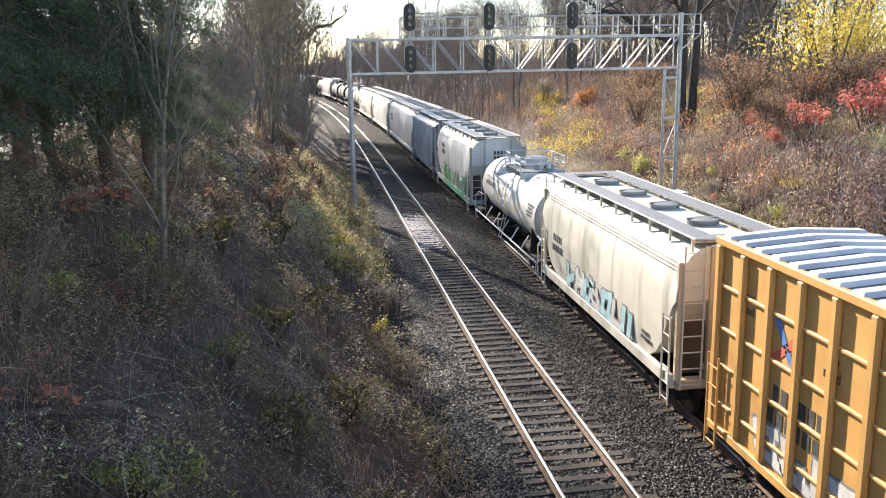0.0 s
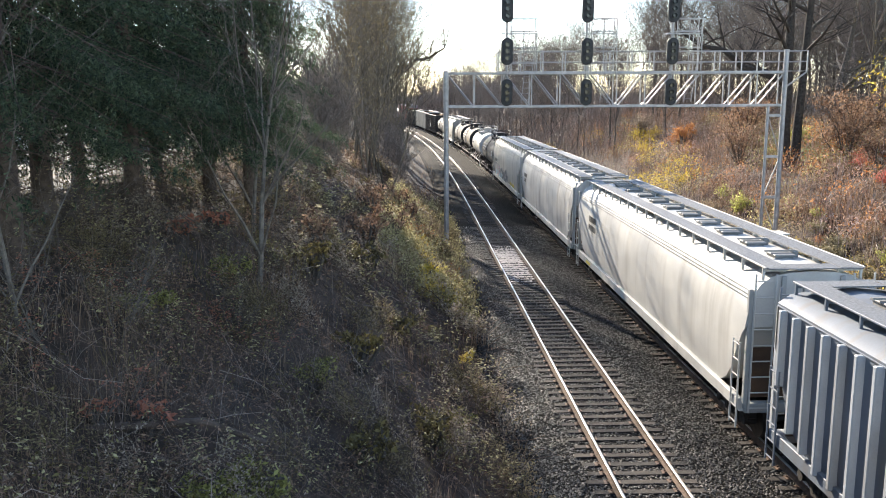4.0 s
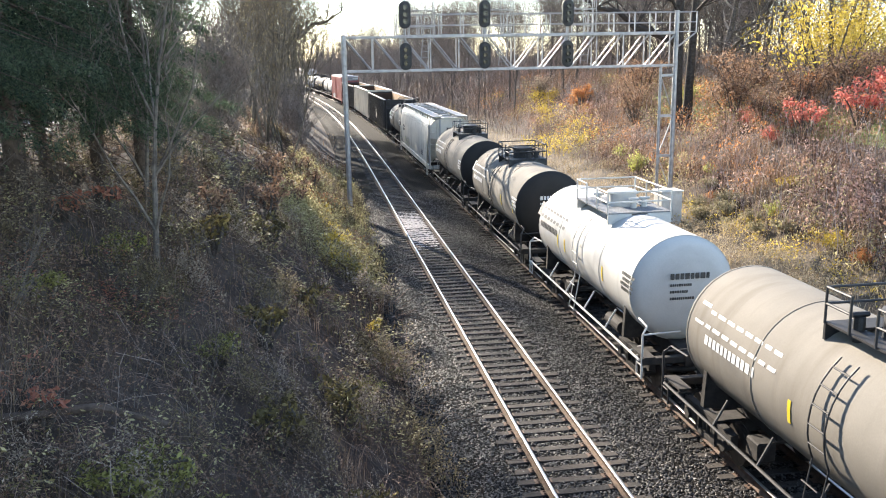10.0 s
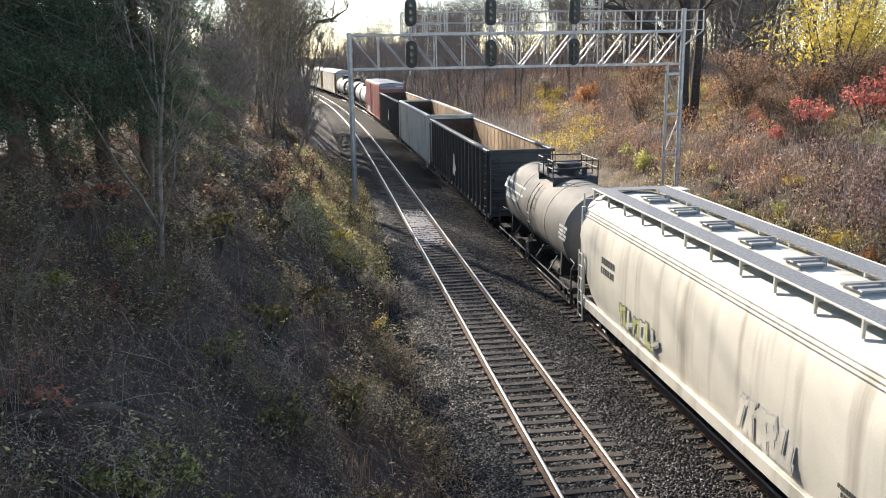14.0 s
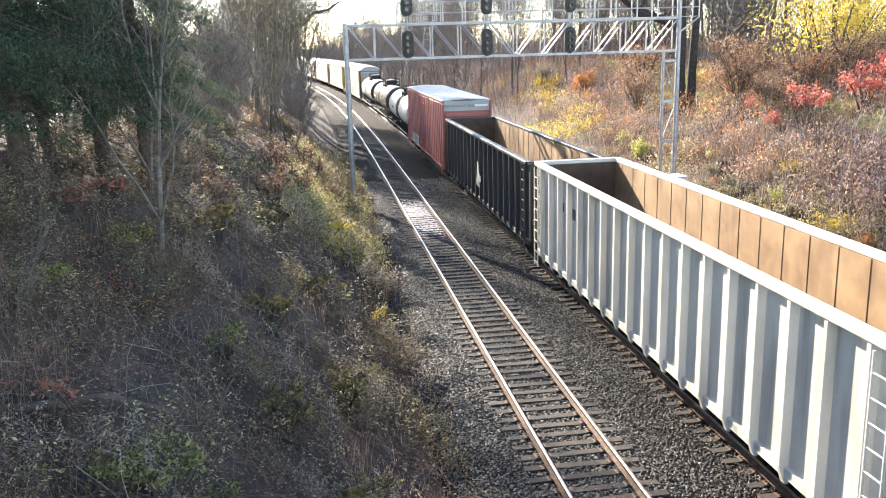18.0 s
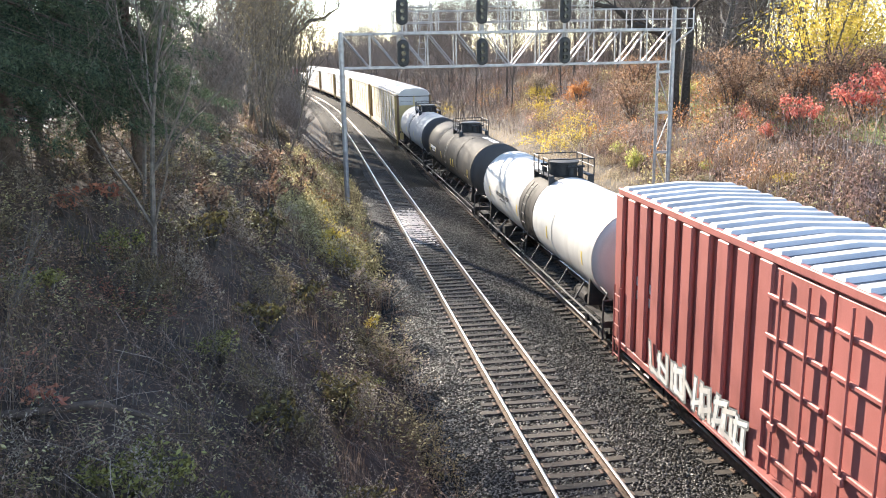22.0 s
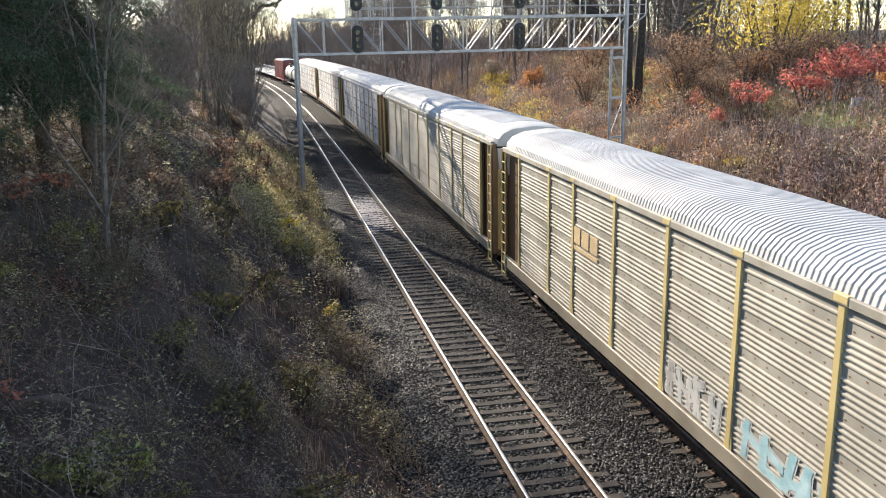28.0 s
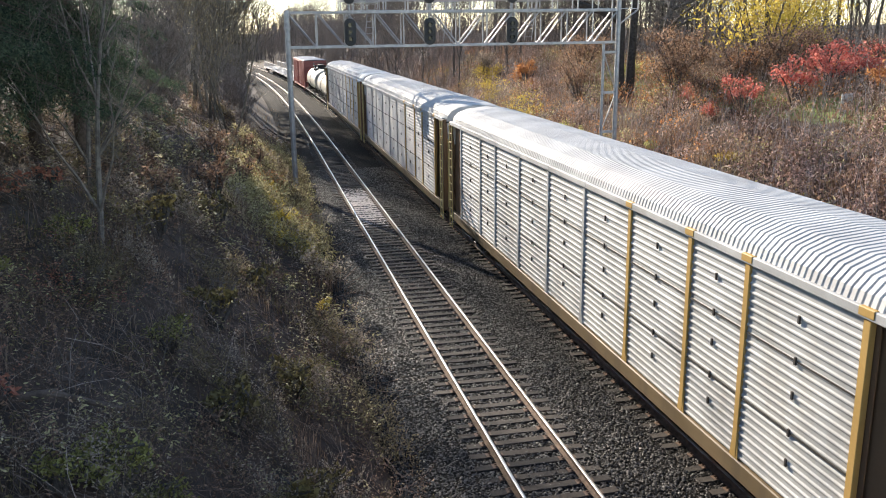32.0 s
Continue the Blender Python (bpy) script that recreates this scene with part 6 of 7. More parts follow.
def tank(name, label, near, far, m, head_m=None, radius=1.47, zc=2.62, rail_m=None, platform_m=None, band=None, dome=True, wide=False, side_ladder=True, belly=None, slim=False):
    """A tank car: a barrel with dished heads on stub sills, a platform with rails round the dome, ladders and a side handrail."""
    L = far - near
    h = L / 2
    car = thing(name, label, "tank car", "freight cars of the train")
    rail_m, platform_m, head_m = rail_m or black_paint, platform_m or black_paint, head_m or m
    hb = h - 0.75
    n = 40

    def circle(y, r):
        return [(r * math.sin(a * math.tau / n), y, zc + r * math.cos(a * math.tau / n)) for a in range(n)]

    cyl = hb - 0.55
    part("barrel", Shape().loft([circle(-cyl + 2 * cyl * k / 10, radius) for k in range(11)], caps=False), m, car, "", 40)
    for d in (-1, 1):
        part("tank_head", Shape().loft([circle(d * (cyl + 0.55 * math.sin(a)), max(radius * math.cos(a), 0.02)) for a in [radians(q) for q in (0, 15, 30, 45, 58, 70, 80, 88)]]), head_m, car, "", 40)
    if band:
        s = Shape().loft([circle(y, r) for y, r in ((-1.05, radius - 0.02), (-1.05, radius + 0.015), (1.05, radius + 0.015), (1.05, radius - 0.02))], caps=False)
        part("band", s, band, car, "", 40)
    for y in (-cyl, -cyl / 2.2, cyl / 2.2, cyl):
        seams = Shape().loft([circle(y - 0.02, radius), circle(y - 0.02, radius + 0.012), circle(y + 0.02, radius + 0.012), circle(y + 0.02, radius)], caps=False)
        part("weld_seam", seams, m, car)
    # dome and platform
    top = zc + radius
    fat = 1.3 if slim else 1.0
    if dome:
        s = Shape().loft([[(r * math.cos(a * math.tau / 20), r * math.sin(a * math.tau / 20), z) for a in range(20)] for r, z in ((0.42 * fat, top - 0.1), (0.42 * fat, top + 0.42), (0.46 * fat, top + 0.43), (0.46 * fat, top + 0.50), (0.30, top + 0.56), (0.05, top + 0.57))])
        part("manway", s, white_car if wide else black_paint, car, "", 40)
        for x, y in ((0.55, 0.45), (-0.6, 0.5), (0.1, -0.75), (0.5, -0.6)):
            part("valve", Shape().rod((x, y, top - 0.15), (x, y, top + 0.30), 0.10, 8).rod((x - 0.16, y, top + 0.34), (x + 0.16, y, top + 0.34), 0.05, 6), platform_m, car)
    px, py = (1.0, 1.5) if wide else (0.88, 1.05)
    zp = top + 0.03
    deck_m = grating if wide else platform_m
    decks = ((-px, -0.5, -py, py), (0.5, px, -py, py), (-0.497, 0.497, -py, -0.55), (-0.497, 0.497, 0.55, py))
    if slim:                                                # two narrow treads beside the manway
        decks = ((-px, -0.66, -py, py), (0.66, px, -py, py))
    for x0, x1, y0, y1 in decks:
        part("platform_deck", Shape().box(x0, x1, y0, y1, zp, zp + 0.04), deck_m, car)
    for y in (-py, py):
        for x in (-1, 1):
            part("platform_bracket", Shape().box(*sorted((x * (0.66 if slim else 0.25), x * px)), y - 0.03, y + 0.03, zp - 0.30, zp - 0.003), deck_m if not wide else platform_m, car)
    r = Shape()
    hh = 0.66
    for x in (-px, px):
        for y in (-py, -py / 3, py / 3, py):
            if x < 0 and abs(y) < py / 2:
                continue
            r.rod((x, y, zp), (x, y, zp + hh), 0.025)
        for z in (zp + hh, zp + hh * 0.55):
            if x > 0:
                r.rod((x, -py, z), (x, py, z), 0.025)
            else:
                r.rod((x, -py, z), (x, -py / 3, z), 0.025).rod((x, py / 3, z), (x, py, z), 0.025)
    for x in (-px,):
        for y in (-py / 3, py / 3):
            r.rod((x, y, zp), (x, y, zp + hh), 0.025)
    for y in (-py, py):
        for z in ((zp + hh,) if slim else (zp + hh, zp + hh * 0.55)):
            r.rod((-px, y, z), (px, y, z), 0.025)
    part("platform_rail", r, rail_m, car)
    # ladder hoops down both sides of the barrel
    if side_ladder:
        for side in (-1, 1):
            s = Shape()
            for dy in (-0.24, 0.24):
                pts = [(side * (radius + 0.10) * math.sin(a), dy, zc + (radius + 0.10) * math.cos(a)) for a in [radians(q) for q in range(42, 115, 9)]]
                pts.append((side * 1.62, dy, 0.75))
                s.path(pts, 0.017)
            for q in (50, 63, 76, 89, 102):
                a = radians(q)
                s.rod((side * (radius + 0.10) * math.sin(a), -0.24, zc + (radius + 0.10) * math.cos(a)), (side * (radius + 0.10) * math.sin(a), 0.24, zc + (radius + 0.10) * math.cos(a)), 0.018)
            for z in (0.8, 1.2, 1.6):
                s.rod((side * 1.6, -0.24, z), (side * 1.6, 0.24, z), 0.018)
            part("ladder", s, rail_m, car)
    # underframe
    lo = belly or under_mat
    for d in (-1, 1):
        y = d * h
        s = Shape().chamfer(-0.35, 0.35, *sorted((y - d * 3.4, y - d * 0.05)), 0.82, 1.18, 0.02).chamfer(-1.5, 1.5, *sorted((y - d * 0.3, y - d * 0.1)), 0.92, 1.10, 0.02)
        for x in (-1.45, 1.15):
            s.box(x, x + 0.3, *sorted((y - d * 1.0, y - d * 0.1)), 1.08, 1.13)
        part("stub_sill", s, lo, car)
        for x in (-1, 1):
            s = Shape().add([(x * 0.3, y - d * 1.9, 1.0), (x * 1.35, y - d * 1.9, 1.1), (x * 1.3, y - d * 1.9, 2.1), (x * 0.6, y - d * 1.9, 1.4),
                   (x * 0.3, y - d * 2.05, 1.0), (x * 1.35, y - d * 2.05, 1.1), (x * 1.3, y - d * 2.05, 2.1), (x * 0.6, y - d * 2.05, 1.4)],
                  [(0, 1, 2, 3), (7, 6, 5, 4), (0, 4, 5, 1), (1, 5, 6, 2), (2, 6, 7, 3), (3, 7, 4, 0)])
            part("saddle", s, lo, car)
        for x in (-1.5, 1.5):
            s = Shape()
            s.path([(x, y - d * 0.15, 0.55), (x, y - d * 0.15, 1.75), (x * 0.9, y - d * 0.25, 1.92), (x * 0.85, y - d * 1.0, 1.92)], 0.028)
            s.path([(x, y - d * 0.5, 0.55), (x, y - d * 0.5, 1.1)], 0.022)
            for z in (0.58, 0.9):
                s.rod((x, y - d * 0.15, z), (x, y - d * 0.5, z), 0.02)
            part("corner_grab", s, rail_m, car)
        part("end_grab", Shape().path([(-1.5, y - d * 0.12, 1.75), (-0.5, y - d * 0.12, 1.78)], 0.025), rail_m, car)
        truck(car, d * (h - 1.75), lo if belly else None)
        coupler(car, y, d)
    for x in (-1, 1):
        s = Shape().rod((x * 1.52, -h + 0.3, 1.02), (x * 1.52, h - 0.3, 1.02), 0.035)
        nb = max(4, int(L / 2.0))
        for k in range(nb + 1):
            y = -h + 1.0 + (L - 2.0) * k / nb
            s.rod((x * 1.52, y, 1.02), (x * 1.15, y + 0.1, 1.55 if abs(y) < cyl else 1.1), 0.03)
        part("side_rail", s, rail_m, car)
    s = Shape().rod((0, 0.3, zc - radius + 0.1), (0, 0.3, 0.75), 0.22, 12).box(-0.3, 0.3, 0.0, 0.6, 0.70, 0.80)
    part("bottom_outlet", s, lo, car)
    s = Shape().rod((-0.9, -h + 3.1, 0.95), (-0.9, -h + 4.2, 0.95), 0.20, 12)
    part("brake_reservoir", s, lo, car)
    part("brake_valve", Shape().chamfer(-1.1, -0.7, h - 4.0, h - 3.5, 0.7, 1.1, 0.03), lo, car)
    return car


def gondola(name, label, near, far, m, ribs=18, top=4.28):
    """A high-sided gondola: side sheets with posts, top chords, ends with ribs, a rusted inside."""
    L = far - near
    h = L / 2
    car = thing(name, label, "gondola car", "freight cars of the train")
    for x in (-1, 1):
        part("side_wall", Shape().box(*sorted((x * 1.44, x * 1.48)), -h, h, 1.05, top - 0.12), m, car)
        part("side_lining", Shape().box(*sorted((x * 1.427, x * 1.436)), -h + 0.06, h - 0.06, 1.12, top - 0.14), rusty_inside, car)
        part("top_chord", Shape().chamfer(*sorted((x * 1.42, x * 1.68)), -h, h, top - 0.14, top, 0.02), m, car)
        part("side_sill", Shape().chamfer(*sorted((x * 1.43, x * 1.56)), -h, h, 0.92, 1.14, 0.02), m, car)
        for k in range(ribs):
            y = -h + 0.75 + (L - 1.5) * k / (ribs - 1)
            s = Shape().add([(x * 1.48, y - 0.085, 1.14), (x * 1.65, y - 0.05, 1.14), (x * 1.65, y + 0.05, 1.14), (x * 1.48, y + 0.085, 1.14),
                             (x * 1.48, y - 0.085, top - 0.14), (x * 1.65, y - 0.05, top - 0.14), (x * 1.65, y + 0.05, top - 0.14), (x * 1.48, y + 0.085, top - 0.14),
                             (x * 1.48, y - 0.10, 0.80), (x * 1.54, y - 0.07, 0.80), (x * 1.54, y + 0.07, 0.80), (x * 1.48, y + 0.10, 0.80)],
                            [(0, 1, 5, 4), (1, 2, 6, 5), (2, 3, 7, 6), (8, 9, 1, 0), (9, 10, 2, 1), (10, 11, 3, 2), (11, 10, 9, 8), (4, 5, 6, 7), (0, 4, 7, 3), (0, 3, 11, 8)])
            part("side_post", s, m, car)
            part("lining_seam", Shape().chamfer(*sorted((x * 1.414, x * 1.43)), y - 0.045, y + 0.045, 1.12, top - 0.15, 0.005), rusty_inside, car)
    part("floor", Shape().box(-1.425, 1.425, -h + 0.05, h - 0.05, 1.05, 1.12), rusty_inside, car)
    part("centre_sill", Shape().chamfer(-0.3, 0.3, -h, h, 0.72, 1.05, 0.02), under_mat, car)
    for d in (-1, 1):
        y = d * h
        part("end_wall", Shape().box(-1.438, 1.438, *sorted((y - d * 0.05, y)), 1.05, top - 0.12), m, car)
        # Darker than the side lining: the end's shade is put into its rust.
        part("end_lining", Shape().box(-1.425, 1.425, *sorted((y - d * 0.063, y - d * 0.054)), 1.12, top - 0.14), rust_and_shade, car)
        part("end_chord", Shape().chamfer(-1.62, 1.62, *sorted((y - d * 0.1, y + d * 0.12)), top - 0.135, top + 0.003, 0.02), m, car)
        for k in range(6):
            z = 1.3 + (top - 1.46) / 6 * k
            part("end_rib", Shape().chamfer(-1.40, 1.40, *sorted((y, y + d * 0.10)), z, z + 0.20, 0.03), m, car)
        for x in (-1, 1):
            ladder(car, y - d * 0.1, y - d * 0.55, 0.6, top - 0.2, m, True, x * 1.70, 0.40)
        ladder(car, -1.5, -1.05, 1.0, top - 0.2, m, False, y + d * 0.16, 0.40)
        truck(car, d * (h - 1.9))
        coupler(car, y, d)
    return car


def boxcar(name, label, near, far, m, top, panels=22, top_m=None, horizontal=False, door=None, height=5.0):
    """A box car: side posts, corrugated ends, ribbed metal roof, plug or sliding doors with bars and levers."""
    L = far - near
    h = L / 2
    car = thing(name, label, "box car", "freight cars of the train")
    part("body", Shape().box(-1.46, 1.46, -h, h, 1.0, height), m, car)
    part("centre_sill", Shape().chamfer(-0.3, 0.3, -h, h, 0.68, 1.0, 0.02), under_mat, car)
    for x in (-1, 1):
        part("side_sill", Shape().chamfer(*sorted((x * 1.46, x * 1.56)), -h, h, 0.86, 1.06, 0.02), m, car)
        part("eave", Shape().chamfer(*sorted((x * 1.44, x * 1.58)), -h, h, height - 0.14, height + 0.03, 0.02), m, car)
        for k in range(panels):
            y = -h + 0.12 + (L - 0.24) * k / (panels - 1)
            if door and abs(y) < door - 0.1:
                continue
            part("side_post", Shape().chamfer(*sorted((x * 1.46, x * 1.585)), y - (0.25 if door else 0.10), y + (0.25 if door else 0.10), 1.06, height - 0.14, 0.035), m, car)
        if horizontal:
            for z in (1.55, 2.4, 3.2, 4.1):
                for k in range(panels - 1):
                    s = Shape()
                    a = -h + 0.22 + (L - 0.24) * k / (panels - 1)
                    b = -h + 0.02 + (L - 0.24) * (k + 1) / (panels - 1)
                    s.chamfer(*sorted((x * 1.46, x * 1.53)), a, b, z - 0.04, z + 0.04, 0.02)
                    part("side_stiffener", s, m, car)
        if door:
            for d in (-1, 1):
                a, b = sorted((d * 0.04, d * door))
                dr = part("door", Shape().chamfer(*sorted((x * 1.46, x * 1.535)), a, b, 1.1, height - 0.2, 0.02), m, car)
                s = Shape()
                for z in (1.45, 2.2, 2.95, 3.7, 4.45):
                    s.chamfer(*sorted((x * 1.53, x * 1.60)), a + 0.06, b - 0.06, z - 0.05, z + 0.05, 0.02)
                part("door_bar", s, m, dr)
                s = Shape()
                for q in (0.28, 0.72):
                    yy = a + (b - a) * q
                    s.rod((x * 1.62, yy, 1.15), (x * 1.62, yy, height - 0.25), 0.03)
                    s.chamfer(*sorted((x * 1.58, x * 1.66)), yy - 0.12, yy + 0.12, 2.0, 2.16, 0.02)
                part("lock_rod", s, m, dr)
            part("door_rail", Shape().chamfer(*sorted((x * 1.50, x * 1.70)), -2 * door, 2 * door, 1.02, 1.09, 0.01), m, car)
    part("roof", Shape().add([(-1.56, -h, height), (0, -h, height + 0.10), (1.56, -h, height), (-1.56, h, height), (0, h, height + 0.10), (1.56, h, height),
                              (-1.56, -h, height - 0.03), (1.56, -h, height - 0.03), (-1.56, h, height - 0.03), (1.56, h, height - 0.03)],
                             [(0, 1, 4, 3), (1, 2, 5, 4), (6, 0, 3, 8), (2, 7, 9, 5), (0, 6, 7, 2, 1), (3, 4, 5, 9, 8)]), roof_shade_sheet, car)
    nr = int(L / 0.62)
    for k in range(nr):
        y = -h + 0.35 + (L - 0.7) * k / (nr - 1)
        s = Shape()
        for x in (-1, 1):
            s.add([(x * 1.54, y - 0.19, height + 0.004), (0, y - 0.19, height + 0.102), (0, y + 0.19, height + 0.102), (x * 1.54, y + 0.19, height + 0.004),
                   (x * 1.48, y - 0.11, height + 0.085), (0, y - 0.11, height + 0.175), (0, y + 0.11, height + 0.175), (x * 1.48, y + 0.11, height + 0.085)],
                  [(0, 1, 5, 4), (2, 3, 7, 6), (3, 0, 4, 7), (4, 5, 6, 7)])
        part("roof_rib", s, top, car)
    for d in (-1, 1):
        y = d * h
        for k in range(8):
            z = 1.25 + 0.42 * k
            if z > height - 0.75:
                break
            part("end_rib", Shape().chamfer(-1.40, 1.40, *sorted((y, y + d * 0.09)), z, z + 0.24, 0.045), m, car)
        if top_m:
            part("end_panel", Shape().box(-1.465, 1.465, *sorted((y, y + d * 0.02)), height - 0.62, height), top_m, car)
        part("end_sill", Shape().chamfer(-1.5, 1.5, *sorted((y - d * 0.2, y + d * 0.06)), 0.86, 1.12, 0.02), m, car)
        for x in (-1, 1):
            ladder(car, y - d * 0.1, y - d * 0.55, 0.55, 2.6, m, True, x * 1.65, 0.42)
        ladder(car, -1.45, -1.0, 0.6, 2.6, m, False, y + d * 0.18, 0.42)
        truck(car, d * (h - 1.9))
        coupler(car, y, d)
    return car


def autorack(name, label, near, far, post_m, grey, seed, pierced=True):
    """A covered car carrier: slotted galvanised side panels between posts, arched corrugated roof, end doors and ladders."""
    L = far - near
    h = L / 2
    car = thing(name, label, "car carrier", "freight cars of the train")
    rnd = random.Random(seed)
    eave, top = 5.02, 5.72
    at = (-12.15, -9.1, -7.05, -4.23, -1.41, 1.41, 4.23, 7.05, 9.1, 12.15)      # side posts
    n = len(at) - 1
    for x in (-1, 1):
        part("side_sill", Shape().chamfer(*sorted((x * 1.40, x * 1.56)), -h + 0.2, h - 0.2, 0.85, 1.22, 0.02), rack_sill if pierced else rack_edge, car)
        part("top_rail", Shape().chamfer(*sorted((x * 1.42, x * 1.57)), -h + 0.2, h - 0.2, eave - 0.10, eave + 0.06, 0.015), grey, car)
        part("inner_wall", Shape().box(*sorted((x * 1.40, x * 1.42)), -h + 1.9, h - 1.9, 1.22, eave - 0.1), rack_brown, car)
        for k in range(n):
            a, b = at[k], at[k + 1]
            # a panel: horizontal corrugations as a folded sheet
            s, vs, fs = Shape(), [], []
            z, i = 1.24, 0
            while z < eave - 0.30:
                for dz, xx in ((0.0, 1.497), (0.028, 1.517), (0.056, 1.517), (0.084, 1.497)):
                    for y in (a + 0.05, b - 0.05):
                        vs.append((x * xx, y, min(z + dz, eave - 0.11)))
                i += 1
                z += 0.15 if not pierced else 0.108 if i % 5 else 0.26               # five ribs, then a plain pierced band
            for y in (a + 0.05, b - 0.05):
                vs.append((x * 1.497, y, eave - 0.11))
            m_ = len(vs) // 2
            fs = [(2 * i, 2 * i + 1, 2 * i + 3, 2 * i + 2) for i in range(m_ - 1)]
            part("side_panel", s.add(vs, fs), grey, car)
        for k in range(n + 1):
            y = at[k]
            s = Shape().chamfer(*sorted((x * 1.44, x * 1.545)), y - 0.08, y + 0.08, 1.22, eave + 0.04, 0.012)
            s.chamfer(*sorted((x * 1.46, x * 1.58)), y - 0.17, y + 0.17, eave - 0.07, eave + 0.07, 0.012)
            s.add([(x * 1.5, y - 0.055, 2.0), (x * 1.54, y - 0.17, 1.0), (x * 1.54, y + 0.17, 1.0), (x * 1.5, y + 0.055, 2.0), (x * 1.532, y, 2.2)], [(0, 1, 4), (1, 2, 4), (2, 3, 4)])
            part("post", s, post_m if pierced else rack_ochre if k < 4 else grey, car)
            if k < n and pierced:
                s = Shape()
                for q in range(5):
                    z = 1.86 + 0.692 * q
                    for j in range(7):
                        yy = y + 0.30 + (at[k + 1] - y) * j / 7.6
                        zz = z - 0.06 + 0.03 * (j % 3)
                        s.box(*sorted((x * 1.490, x * 1.500)), yy, yy + 0.05, zz, zz + 0.03)
                tagged(part("vent_perforation", s, rack_brown, car, "rows of small dark vent holes"), kind="stuff")
            if k < n and not pierced:                       # three panels one over the other, with catches in the gaps
                b = at[k + 1]
                for z in (2.44, 3.70):
                    part("panel_gap", Shape().box(*sorted((x * 1.46, x * 1.528)), y + 0.1, b - 0.1, z - 0.012, z + 0.012), under_mat, car)
                for z in (1.9, 2.44, 3.1, 3.70, 4.4):
                    part("catch", Shape().chamfer(*sorted((x * 1.51, x * 1.545)), (y + b) / 2 - 0.03, (y + b) / 2 + 0.03, z - 0.07, z + 0.07, 0.008), under_mat, car)
    # roof: arched section, folded across
    sec = [(-1.50, eave + 0.02), (-1.44, eave + 0.22), (-1.25, eave + 0.42), (-0.85, eave + 0.58), (0, eave + 0.66), (0.85, eave + 0.58), (1.25, eave + 0.42), (1.44, eave + 0.22), (1.50, eave + 0.02)]
    vs, fs, cols = [], [], 0
    pitch, y = 0.15, -h + 1.5
    prof = []
    while y < h - 1.5:
        prof += [(y, 0.0), (y + 0.02, 0.017), (y + 0.11, 0.017), (y + 0.13, 0.0)]
        y += pitch
    for yy, up in prof:
        for x_, z_ in sec:
            k = math.hypot(x_ * 0.25, z_ - eave + 0.4)
            vs.append((x_ * (1 + up * 0.5), yy, z_ + up * 0.9))
    ns = len(sec)
    for i in range(len(prof) - 1):
        for j in range(ns - 1):
            fs.append((i * ns + j, i * ns + j + 1, (i + 1) * ns + j + 1, (i + 1) * ns + j))
    part("roof", Shape().add(vs, fs), rack_roof, car)
    for d in (-1, 1):
        y = d * h
        rings = [[(x_ * f, y - d * q, z_ - drop) for x_, z_ in sec] + [(1.42 * f, y - d * q, low), (-1.42 * f, y - d * q, low)] for q, f, drop, low in ((0.0, 0.93, 0.06, 4.1), (0.3, 0.985, 0.0, 4.1), (0.34, 0.985, 0.0, 4.9), (1.52, 1.0, 0.0, 4.9))]
        part("end_cap", Shape().loft(rings), cap_white, car, "white roof end cap", 25)
        part("cap_seal", Shape().box(-1.43, 1.43, *sorted((y - d * 0.32, y + d * 0.012)), 4.86, 4.93), under_mat, car)
        for x in (-1, 1):
            part("end_door", Shape().chamfer(*sorted((x * 0.02, x * 1.36)), *sorted((y - d * 0.04, y - d * 0.10)), 1.0, 4.15, 0.02), rack_yellow, car, "ochre yellow end door")
            part("end_panel", Shape().box(*sorted((x * 1.30, x * 1.34)), *sorted((y - d * 2.3, y - d * 0.05)), 1.05, eave - 0.05), rack_brown, car)
            part("corner_post", Shape().chamfer(*sorted((x * 1.36, x * 1.56)), *sorted((y - d * 0.02, y - d * 0.16)), 0.9, eave, 0.02), rack_brown, car)
            ladder(car, y - d * 0.16, y - d * 0.60, 0.5, eave - 0.1, rack_yellow, True, x * 1.58, 0.36, 0.02)
        s = Shape()
        for z in (1.6, 2.4, 3.2):
            s.chamfer(-1.3, 1.3, *sorted((y - d * 0.02, y + d * 0.04)), z, z + 0.07, 0.01)
        s.box(-0.05, 0.05, *sorted((y - d * 0.03, y + d * 0.05)), 1.0, 4.9)
        part("door_rib", s, rack_yellow, car)
        part("end_deck", Shape().chamfer(-1.4, 1.4, *sorted((y - d * 1.2, y + d * 0.1)), 0.85, 1.05, 0.02), rack_brown, car)
        truck(car, d * (h - 3.4))
        coupler(car, y - d * 0.1, d)
    part("under_frame", Shape().chamfer(-0.5, 0.5, -h + 0.5, h - 0.5, 0.55, 0.9, 0.03), under_mat, car)
    return car


def flatcar(name, label, near, far):
    """A low flat car with a pale steel deck frame, seen far off."""
    L = far - near
    h = L / 2
    car = thing(name, label, "flat car", "freight cars of the train")
    part("deck", Shape().chamfer(-1.5, 1.5, -h, h, 0.95, 1.18, 0.02), pale_grey, car)
    for x in (-1.45, 1.45):
        for k in range(9):
            y = -h + 0.4 + (L - 0.8) * k / 8
            part("stake", Shape().chamfer(x - 0.06, x + 0.06, y - 0.06, y + 0.06, 1.18, 2.3, 0.01), white_car, car)
        part("rail", Shape().chamfer(x - 0.05, x + 0.05, -h + 0.3, h - 0.3, 2.2, 2.3, 0.01), white_car, car)
    for d in (-1, 1):
        truck(car, d * (h - 1.8))
        coupler(car, d * h, d)
    return car


CARS = []


